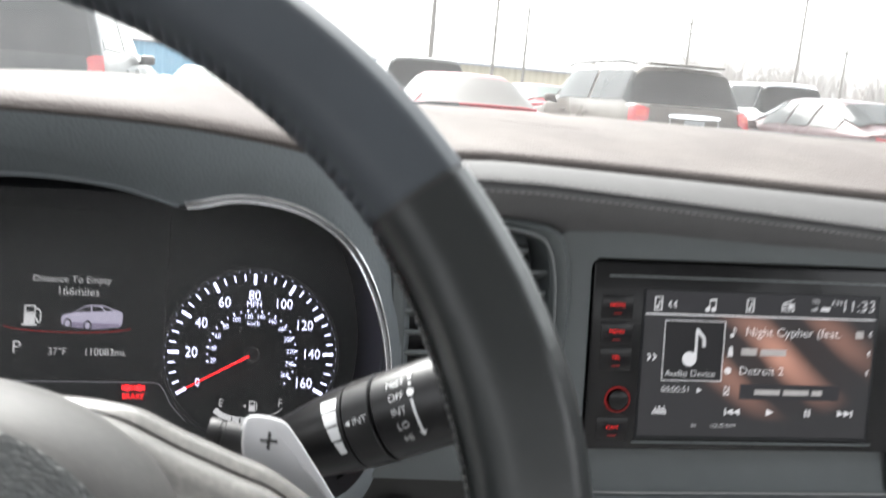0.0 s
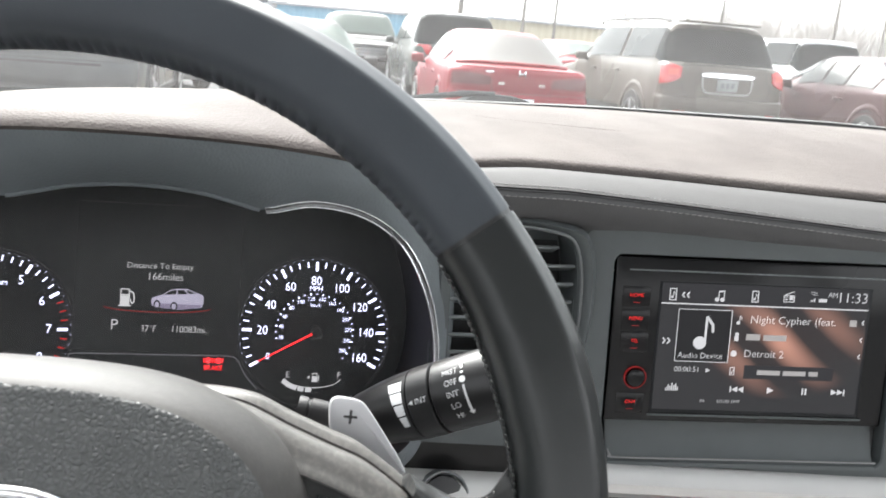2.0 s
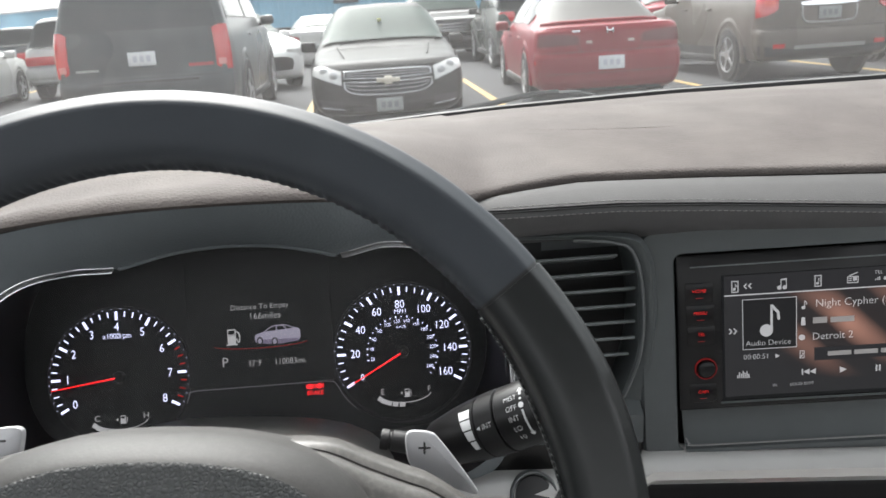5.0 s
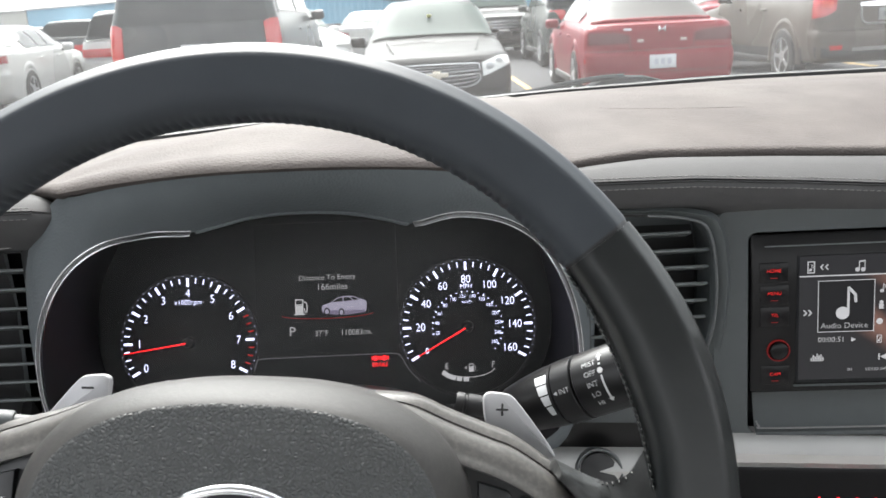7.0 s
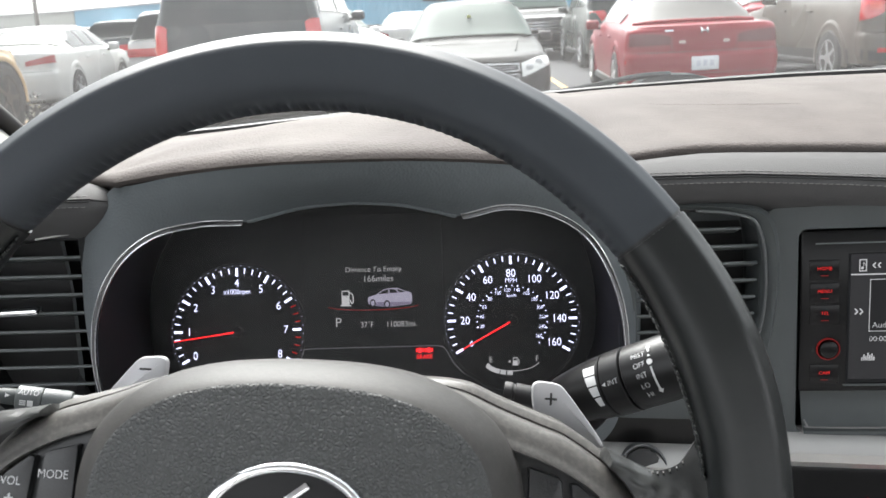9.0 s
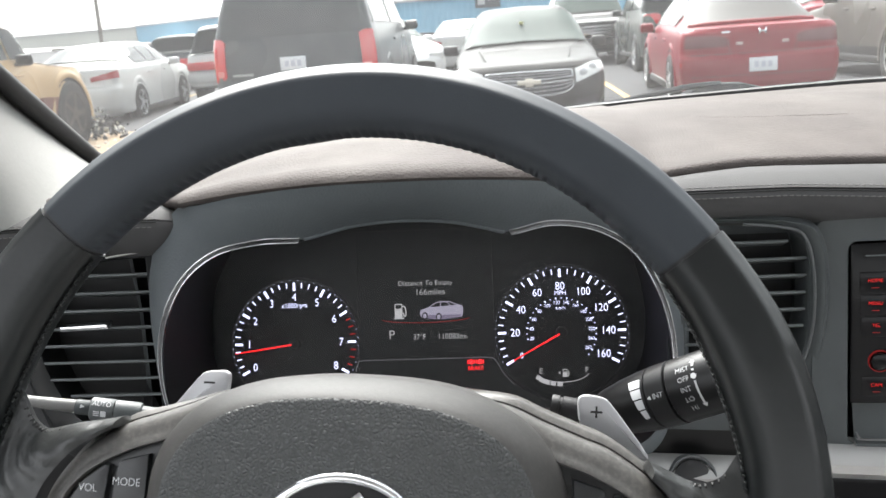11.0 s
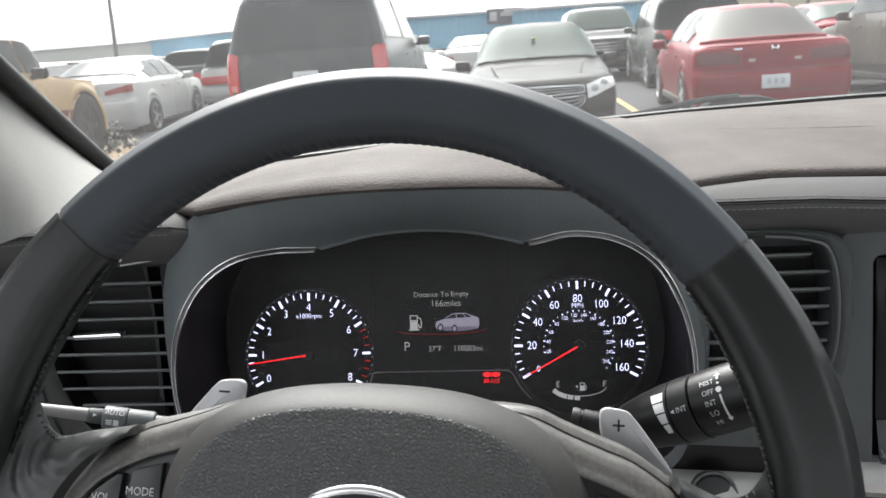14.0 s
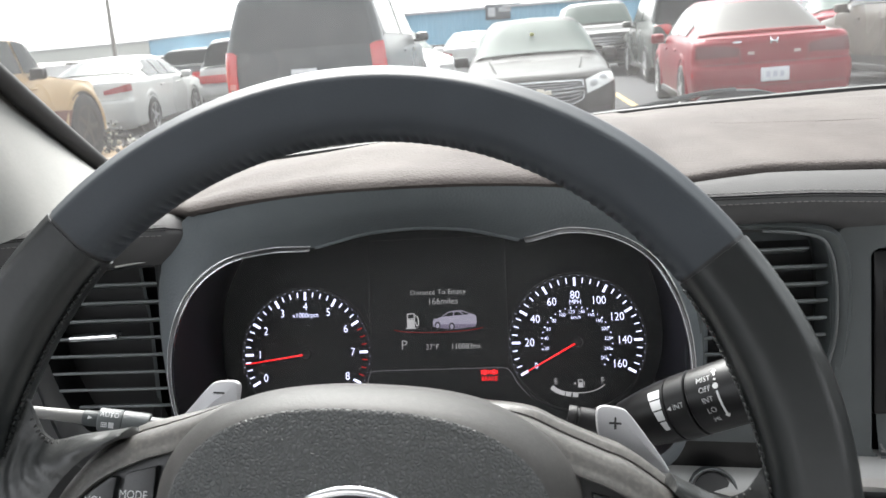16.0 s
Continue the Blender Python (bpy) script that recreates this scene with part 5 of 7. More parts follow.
# wiper blade at the foot of the glass
wiper = thing("windshield_wiper", pose(0.34, 0.89, 1.035), "black windshield wiper with a plastic joint cover", "wiper")
b = tube(spline([(0.13, 0.880, 1.0240), (0.196, 0.884, 1.0325), (0.235, 0.885, 1.0392), (0.262, 0.886, 1.0432), (0.292, 0.888, 1.0442)], 20), 0.0036, 8, flat=0.85)
part("arm", b, WIPER, wiper, in_world=True)
UPRIGHT = Matrix(((1, 0, 0, 0), (0, 0, -1, 0.908), (0, 1, 0, 0), (0, 0, 0, 1)))
b = prism([(0.250, 1.022), (0.346, 1.022), (0.345, 1.0330), (0.334, 1.0392), (0.316, 1.0436), (0.284, 1.0446), (0.270, 1.0425), (0.256, 1.0345)], 0.024, 0.0022, UPRIGHT)
cover_part = part("joint_cover", b, WIPER, wiper, "black plastic joint cover", in_world=True)
part("cover_gap", rbox(0.0010, 0.003, 0.008, 0.0003, (0.3115, 0.8845, 1.0385), seg=1), RUBBER, cover_part, in_world=True)
b = tube([(0.336, 0.891, 1.0372), (0.37, 0.894, 1.0388), (0.44, 0.897, 1.0405), (0.52, 0.899, 1.0420), (0.62, 0.90, 1.0435)], 0.0016, 8)
part("blade", b, WIPER, wiper, in_world=True)


def shell(rows, name, mat, label, cat):
    return lone(name, thicken(grid(rows), 0.02), mat, label, cat, kind="structure")


for s in (-1, 1):
    cx = 0.35
    foot, mid, top = ((-0.352, 0.825, 1.002), (-0.309, 0.577, 1.119), (-0.245, 0.09, 1.39))
    path = spline([foot, mid, (-0.278, 0.33, 1.262), top], 20)
    rows, edge = [], []
    for x, y, z in path:
        X = lambda v: v if s < 0 else 2 * cx - v
        rows.append([(X(x - 0.014), y - 0.006, z + 0.002), (X(x - 0.018), y - 0.026, z - 0.003), (X(x - 0.045), y - 0.055, z - 0.016), (X(x - 0.10), y - 0.10, z - 0.03), (X(x - 0.15), y - 0.12, z - 0.03), (X(x - 0.18), y - 0.08, z - 0.02)])
        edge.append((X(x - 0.006), y - 0.004, z + 0.001))
    ob = lone("pillar_trim_left" if s < 0 else "pillar_trim_right", grid(rows), FABRIC, "light grey pillar trim beside the windshield", "pillar trim", kind="structure")
    lone("pillar_seal_left" if s < 0 else "pillar_seal_right", tube(edge, 0.0085, 10), RUBBER, "black band along the pillar's edge", "seal", kind="structure")
upper = spline([(-0.372, 0.850, 0.988), (-0.366, 0.812, 1.006), (-0.325, 0.566, 1.120), (-0.294, 0.322, 1.262)], 16)
lower = spline([(-0.255, 0.640, 1.010), (-0.236, 0.548, 1.013), (-0.276, 0.487, 1.003), (-0.335, 0.390, 0.982)], 16)
rows = []
for u, l in zip(upper, lower):
    rows.append([tuple(u + (l - u) * q + np.array((0.012, -0.014, 0.006)) * math.sin(math.pi * q)) for q in np.linspace(0, 1, 9)])
lone("pillar_foot_left", grid(rows), FABRIC, "light grey foot of the pillar trim over the dash end", "pillar trim", kind="structure")
# added shell behind the camera: closes the cabin and bounces light forward
rows = [[(x, y, 1.405 + 0.05 * math.sin(math.pi * (0.12 - y) / 2.0) * 0.8 - 0.06 * ((x - 0.35) / 0.6) ** 2) for y in np.linspace(0.12, -1.7, 12)] for x in np.linspace(-0.25, 0.95, 12)]
shell(rows, "ceiling", HEADLINER, "unseen light grey headliner", "headliner")
for s, x in ((-1, -0.42), (1, 1.12)):
    d = 0.05 * s
    shell([[(x + d * 0.4, y, z) for z in (0.15, 0.5, 0.8, 0.93)] for y in np.linspace(0.85, -1.8, 8)], "door_1" if s < 0 else "door_2", CABIN, "unseen grey lower door panel", "door panel")
    shell([[(x + d * 0.3 - s * 0.16 * k / 3, y - 0.05 * k, 0.93 + 0.155 * k) for k in range(4)] for y in (-0.42, -0.55)], "pillar_left" if s < 0 else "pillar_right", FABRIC, "grey centre pillar", "pillar")
shell([[(x, -1.75 + (z - 0.3) * 0.1, z) for z in (0.15, 0.6, 1.0)] for x in np.linspace(-0.45, 1.15, 6)], "wall_rear", CABIN, "unseen grey rear wall closing the cabin", "cabin wall")
shell([[(x, y, 0.25) for y in np.linspace(0.9, -1.8, 6)] for x in np.linspace(-0.45, 1.15, 6)], "floor", CABIN, "unseen grey cabin floor", "cabin floor")


# ---- the parking lot ----
ASPHALT = material("wet_asphalt", (0.045, 0.045, 0.047), 0.8, spec=0.12, var=0.3, scale=6, bump=0.004, bump_scale=60)
LINE_PAINT = material("yellow_line_paint", (0.34, 0.21, 0.04), 0.7, var=0.25, scale=20)
TYRE = material("tyre_rubber", (0.018, 0.018, 0.018), 0.8, var=0.2, scale=30)
ALLOY = material("alloy_rim", (0.45, 0.45, 0.46), 0.35, 0.7, var=0.1, scale=20)
CAR_GLASS = material("dark_car_glass", (0.02, 0.024, 0.024), 0.12, var=0.1, scale=3, spec=0.07)
# pale base colour stands in for the sky mirrored in these panes
PALE_GLASS = material("sky_toned_car_glass", (0.075, 0.095, 0.085), 0.32, var=0.15, scale=3, spec=0.05)
TAIL = material("red_tail_lens", (0.50, 0.012, 0.015), 0.15, var=0.12, scale=20, coat=1.0)
DARK_TAIL = material("dark_red_tail_lens", (0.27, 0.014, 0.02), 0.2, var=0.15, scale=20)
LENS = material("clear_lamp_lens", (0.62, 0.62, 0.60), 0.15, 0.0, var=0.2, scale=25, coat=1.0)
DULL_LENS = material("pink_lens", (0.42, 0.27, 0.26), 0.3, var=0.1)
PLATE = material("number_plate", (0.62, 0.63, 0.65), 0.5, var=0.12, scale=15)
FADED_PLATE = material("faded_number_plate", (0.26, 0.27, 0.265), 0.5, var=0.2, scale=15)
PLATE_MARKS, FADED_MARKS = material("plate_marks", (0.44, 0.45, 0.49), 0.6, var=0.1), material("faded_plate_marks", (0.17, 0.18, 0.18), 0.6, var=0.1)
TRIM = material("black_car_trim", (0.02, 0.02, 0.021), 0.6, var=0.2, scale=30)


def paint(name, c, metal=0.25):
    return material(name, c, 0.28, metal * 0.3, var=0.1, scale=3, coat=0.0, dust=0.06, dust_scale=3, spec=0.17)


def lot(x):
    """The lot falls gently to the left."""
    return 0.018 * (min(max(x, -14.0), 16.0) - 6.0)


ground = lone("ground", grid([[(x, y, lot(x)) for y in np.concatenate([[-60], np.linspace(-4, 40, 12), [150, 900]])] for x in np.concatenate([[-900, -100], np.linspace(-14, 16, 7), [150, 900]])]), ASPHALT, "dark damp asphalt of a parking lot", "ground", kind="structure")
for k, x in enumerate((-7.6, -4.35, -0.72, 1.82, 4.68, 7.5, 10.3, 13.1)):
    for y0 in (10.6, 16.6):
        b = rbox(0.11, 5.2, 0.004, 0.0, (x, y0 + 2.6, lot(x) + 0.004))
        lone("parking_line", b, LINE_PAINT, "faded yellow painted parking line on asphalt", "parking line", "parking lines", kind="structure", smooth=False)

b = grid([[(x + 0.35 * noise.noise(Vector((x, y, 1))), y + 0.35 * noise.noise(Vector((x, y, 7))), lot(x) + 0.006) for y in np.linspace(6.6, 12.6, 13)] for x in np.linspace(-7.6, -3.3, 13)])
lone("dirt_patch", b, material("tan_dirt", (0.235, 0.160, 0.092), 0.95, var=0.3, scale=5, bump=0.01, bump_scale=30), "patch of tan sandy dirt on the asphalt", "dirt", kind="structure")

rocks = random.Random(3)
b = bmesh.new()
for k in range(34):
    x, y, r = rocks.uniform(-6.2, -4.9), rocks.uniform(10.4, 12.2), rocks.uniform(0.012, 0.034)
    m = Matrix.Translation((x, y, lot(x) + r * 0.5)) @ Matrix.Rotation(rocks.uniform(0, 3), 4, "Z") @ Matrix.Diagonal((1.4, 1.0, 0.7, 1))
    bmesh.ops.create_icosphere(b, subdivisions=1, radius=r, matrix=m)
lone("rubble", b, material("pale_rubble", (0.40, 0.37, 0.32), 0.9, var=0.2, scale=10), "scattered pale stones on the dirt", "rubble", kind="stuff", smooth=False)


def car_shape(stations, n_len=10, n_sec=3):
    """Sections along the car: (y, half width, floor, belt, half width of the roof, roof height)."""
    st = np.array(stations, float)
    secs = []
    for y, w, zb, zw, wr, zr in st:
        zm = zb + (zw - zb) * 0.5
        secs.append([(0, y, zb), (w * 0.90, y, zb), (w * 0.975, y, zb + 0.10), (w, y, zm), (w * 0.985, y, zm + (zw - zm) * 0.6), (w * 0.955, y, zw), (wr + (w * 0.955 - wr) * 0.45, y, zw + (zr - zw) * 0.55), (wr, y, zr - min(0.07, (zr - zw) * 0.35)), (wr * 0.82, y, zr - min(0.02, (zr - zw) * 0.1)), (0, y, zr)])
    return np.array(secs)


def spread(secs, u, v):
    """A point of the car's skin at station u and section place v."""
    def cat(a, i, t):
        n = len(a)
        p0, p1, p2, p3 = a[max(i - 1, 0)], a[i], a[min(i + 1, n - 1)], a[min(i + 2, n - 1)]
        s = 0.55
        return p1 + t * ((p2 - p0) * s * 0.5 * (1 - t) ** 2) + (p2 - p1) * (3 * t * t - 2 * t ** 3) * 0.5 + (p2 - p1) * t * 0.5 - (t * t * (1 - t)) * (p3 - p1) * s * 0.5
    i, j = min(int(u), len(secs) - 2), min(int(v), secs.shape[1] - 2)
    rows = [cat(secs[r], j, v - j) for r in (max(i - 1, 0), i, i + 1, min(i + 2, len(secs) - 1))]
    return cat(np.array(rows), 1, u - i)


def skin(secs, u0, u1, v0, v1, s, off=0.0, nu=8, nv=5, trim=None):
    """A patch of the skin on the side s, set off it by a little; s = 0 gives both sides."""
    us, vs = np.linspace(u0, u1, nu), np.linspace(v0, v1, nv)
    p = np.array([[spread(secs, u, v) for v in vs] for u in us])
    if s == 0:
        q = p[:, ::-1].copy()
        q[:, :, 0] *= -1
        p = np.concatenate([p, q[:, 1:]], 1)
    elif s < 0:
        p[:, :, 0] *= -1
    du, dv = np.gradient(p, axis=0), np.gradient(p, axis=1)
    n = np.cross(du, dv)
    n /= np.linalg.norm(n, axis=2, keepdims=True) + 1e-9
    mid = np.array((0, 0, 0.75))
    flip = np.sign(np.sum(n * (p - (mid + np.array((0, 1, 0)) * p[:, :, 1:2])), axis=2, keepdims=True))
    p = p + n * flip * off
    return grid([[tuple(c) for c in r] for r in p])


def car(name, m, paint_mat, stations, roof, wheels, label, category, extra, glass=None, wheel_r=0.33, group="parked cars", sill=0.14, rims=None, mirrors=None):
    """A parked car. roof: (cowl, roof front, roof rear, tail) station numbers; wheels: the axles' places; extra adds what is its own."""
    glass = glass or CAR_GLASS
    ob = thing(name, m, label, category, group)
    secs = car_shape(stations)
    n = len(secs) - 1
    b = skin(secs, 0, n, 0, 9, 0, 0.0, n * 5 + 1, 28)
    bmesh.ops.holes_fill(b, edges=[e for e in b.edges if e.is_boundary], sides=0)
    body = part("body", b, paint_mat, ob)
    c, f, r, t = roof
    part("windshield", skin(secs, c + 0.10, f - 0.10, 6.0, 9, 0, 0.022), glass, ob, "sloping windshield")
    part("rear_window", skin(secs, r + 0.12, t - sill, 6.1, 9, 0, 0.024), glass, ob, "rear window")
    for s in (1, -1):
        cuts = np.linspace(c + 0.62, t - 0.55, 4)
        for a, e in zip(cuts, cuts[1:]):
            part("side_window", skin(secs, a + 0.04, e - 0.04, 5.25, 6.85, s, 0.016), CAR_GLASS, ob)
        w = stations[len(stations) // 2][1]
        for y in wheels:
            arch = turned([(wheel_r + 0.055, 0.0), (wheel_r + 0.055, 0.012), (wheel_r + 0.035, 0.016), (wheel_r + 0.03, 0.004), (0.0, 0.004)], 28, Matrix.Translation((s * (w - 0.018), y, wheel_r)) @ Matrix.Rotation(s * math.pi / 2, 4, "Y"))
            part("wheel_arch", arch, TRIM, ob, "dark wheel arch")
            flare = turned([(wheel_r + 0.052, 0.0), (wheel_r + 0.056, 0.020), (wheel_r + 0.085, 0.026), (wheel_r + 0.13, 0.014), (wheel_r + 0.16, -0.01)], 32, Matrix.Translation((s * (w - 0.018), y, wheel_r)) @ Matrix.Rotation(s * math.pi / 2, 4, "Y"))
            bmesh.ops.delete(flare, geom=[v for v in flare.verts if v.co.z < wheel_r - 0.12], context="VERTS")
            part("fender_flare", flare, paint_mat, ob)
            wm = Matrix.Translation((s * (w - 0.19), y, wheel_r)) @ Matrix.Rotation(s * math.pi / 2, 4, "Y")
            wheel = part("wheel", turned([(wheel_r * 0.62, 0.0), (wheel_r * 0.95, 0.0), (wheel_r, 0.03), (wheel_r, 0.18), (wheel_r * 0.94, 0.208), (wheel_r * 0.68, 0.212), (wheel_r * 0.66, 0.20)], 32, wm), TYRE, ob, "black tyre")
            rim = turned([(wheel_r * 0.66, 0.19), (wheel_r * 0.67, 0.21), (wheel_r * 0.62, 0.208), (wheel_r * 0.58, 0.17)], 28, wm)
            for k in range(5):
                rbox(wheel_r * 0.16, wheel_r * 0.56, 0.02, 0.008, seg=1, bm=rim, m=wm @ Matrix.Rotation(k * 2 * math.pi / 5, 4, "Z") @ Matrix.Translation((0, wheel_r * 0.34, 0.195)))
            turned([(0.0, 0.21), (wheel_r * 0.2, 0.208), (wheel_r * 0.22, 0.18)], 16, wm, rim)
            part("rim", rim, rims or ALLOY, wheel, "dark muddy rim" if rims else "grey alloy rim")
            part("brake_disc", turned([(0.0, 0.15), (wheel_r * 0.6, 0.15), (wheel_r * 0.6, 0.13)], 20, wm), TRIM, wheel)
        mw, my, mz = secs[c][5][0], secs[c][5][1] - 0.42, secs[c][5][2] + 0.06
        mir = part("mirror", rbox(0.20, 0.11, 0.14, 0.04, (s * (mw + 0.12), my, mz)), mirrors or paint_mat, ob)
        part("mirror_foot", rbox(0.10, 0.05, 0.05, 0.015, (s * (mw + 0.02), my, mz - 0.05)), TRIM, mir)
        part("sill", rbox(0.05, abs(wheels[0] - wheels[1]) - 2 * wheel_r - 0.1, 0.10, 0.02, (s * (w - 0.03), sum(wheels) / 2, stations[3][2] + 0.03)), TRIM, ob)
        for y in (sum(wheels) / 2 + 0.35, sum(wheels) / 2 - 0.65):
            part("door_handle", rbox(0.03, 0.20, 0.03, 0.01, (s * (w * 0.985), y, stations[len(stations) // 2][3] - 0.12)), paint_mat, ob)
    extra(ob, secs, stations)
    return ob


def on_end(y, z, s):
    """A pose at the front (s = 1) or tail (s = -1) whose z looks out of the car and y up."""
    return Matrix.Translation((0, y, z)) @ Matrix(((-s, 0, 0, 0), (0, 0, s, 0), (0, 1, 0, 0), (0, 0, 0, 1)))


def plate(ob, y, z, s, w=0.31, faded=False):
    pl = part("number_plate", rbox(w, 0.155, 0.012, 0.004, m=on_end(y, z, s)), FADED_PLATE if faded else PLATE, ob, "dull number plate" if faded else "pale number plate")
    b = bmesh.new()
    for k in range(3):
        bar(0.05, 0.07, -0.075 + 0.075 * k, 0.0, 0.0065, on_end(y, z, s), b)
    part("plate_bars", b, FADED_MARKS if faded else PLATE_MARKS, pl)


def sedan_stations(L, w, roof, belt, deck, hood, rake=0.0):
    h = L / 2
    return [(h, w * 0.62, 0.36, 0.56, w * 0.50, 0.60), (h - 0.06, w * 0.80, 0.24, 0.62, w * 0.64, 0.68), (h - 0.30, w * 0.94, 0.19, hood - 0.10, w * 0.76, hood - 0.06), (h - 0.9, w, 0.18, hood - 0.03, w * 0.80, hood + 0.02), (h - 1.35, w, 0.18, belt - 0.04, w * 0.80, hood + 0.10),
            (h - 2.15, w, 0.18, belt, w * 0.66, roof - 0.02), (h - 2.75, w, 0.18, belt, w * 0.65, roof), (h - 3.35, w, 0.18, belt + 0.01, w * 0.63, roof - 0.04), (h - 4.15, w, 0.20, belt + 0.01, w * 0.74, deck + 0.05), (-h + 0.22, w * 0.97, 0.22, deck - 0.07, w * 0.76, deck), (-h + 0.05, w * 0.90, 0.26, deck - 0.13, w * 0.74, deck - 0.04), (-h, w * 0.80, 0.34, deck - 0.22, w * 0.66, deck - 0.14)]


def suv_stations(L, w, roof, belt, hood):
    h = L / 2
    return [(h, w * 0.70, 0.42, 0.72, w * 0.58, 0.76), (h - 0.08, w * 0.86, 0.30, hood - 0.16, w * 0.72, hood - 0.10), (h - 0.30, w * 0.96, 0.26, hood - 0.07, w * 0.80, hood - 0.03), (h - 0.9, w, 0.26, hood - 0.02, w * 0.84, hood + 0.03), (h - 1.25, w, 0.26, belt, w * 0.84, hood + 0.10),
            (h - 1.95, w, 0.26, belt, w * 0.76, roof - 0.03), (h - 2.8, w, 0.26, belt + 0.01, w * 0.76, roof), (-h + 0.75, w, 0.28, belt + 0.03, w * 0.75, roof - 0.01), (-h + 0.42, w, 0.30, belt + 0.03, w * 0.74, roof - 0.03), (-h + 0.16, w * 0.985, 0.30, belt + 0.0, w * 0.80, belt + 0.06), (-h + 0.06, w * 0.965, 0.32, belt - 0.06, w * 0.78, belt - 0.0), (-h, w * 0.92, 0.36, 0.70, w * 0.72, 0.74)]


def tail_pair(ob, x, y, z, w, h, name="tail_light", m=None, turn=0.0):
    for s in (1, -1):
        b = prism(rounded(w, h, min(w, h) * 0.3, 3), 0.05, 0.012, on_end(y, z, -1) @ T((s * x, 0, 0)) @ Matrix.Rotation(s * turn, 4, "Y"))
        part(name, b, m or TAIL, ob, "red tail light")


def end_shell(levels, depth, p, s, L):
    """The rounded end of a car, at the front (s = 1) or tail (s = -1): levels of (height, half width, set-back), bowed in plan. Returns a function of a place across, u from -1 to 1, and a height."""
    zs, ws, ds = zip(*levels)

    def at(u, z, off=0.0):
        def flat(q):
            v = min(abs(q), 1.0)
            return np.interp(z, zs, ws) * q, np.interp(z, zs, ds) + depth * (1 - max(0.0, 1 - v ** p) ** (1 / p))
        x, d = flat(u)
        x1, d1 = flat(max(-1.0, u - 0.01))
        x2, d2 = flat(min(1.0, u + 0.01))
        k = math.hypot(x2 - x1, d2 - d1) + 1e-9
        return x + off * (d2 - d1) / k, s * (L / 2 - d + off * (x2 - x1) / k), z
    return at


def shell_skin(at, levels):
    zs = [l[0] for l in levels]
    zs = sorted(set(zs) | set(np.linspace(zs[0], zs[-1], 14)))
    return grid([[at(math.sin(a), z) for a in np.linspace(-math.pi / 2, math.pi / 2, 45)] for z in zs])


def patch(at, u0, u1, lo, hi, off=0.006, nu=10, nz=5, deep=0.0):
    """A piece lying on an end shell between two places across; lo and hi are heights, or functions of the share of the way across."""
    f = (lambda v: v if callable(v) else (lambda q: v))
    rows = []
    for q in np.linspace(0, 1, nu):
        a, b = f(lo)(q), f(hi)(q)
        rows.append([at(u0 + (u1 - u0) * q, a + (b - a) * k, off) for k in np.linspace(0, 1, nz)])
    b = grid(rows)
    return thicken(b, deep) if deep else b


def seam_line(at, pts, r=0.0028):
    return tube([at(u, z, 0.002) for u, z in pts], r, 6)


COUPE_TAIL = [(0.17, 0.78, 0.16), (0.22, 0.84, 0.05), (0.30, 0.875, 0.01), (0.42, 0.895, 0.0), (0.52, 0.90, -0.005), (0.60, 0.90, 0.005), (0.635, 0.895, 0.03), (0.66, 0.89, 0.05), (0.74, 0.888, 0.05), (0.84, 0.88, 0.056), (0.895, 0.87, 0.065), (0.930, 0.85, 0.085), (0.948, 0.82, 0.13), (0.954, 0.76, 0.30), (0.956, 0.70, 0.55)]


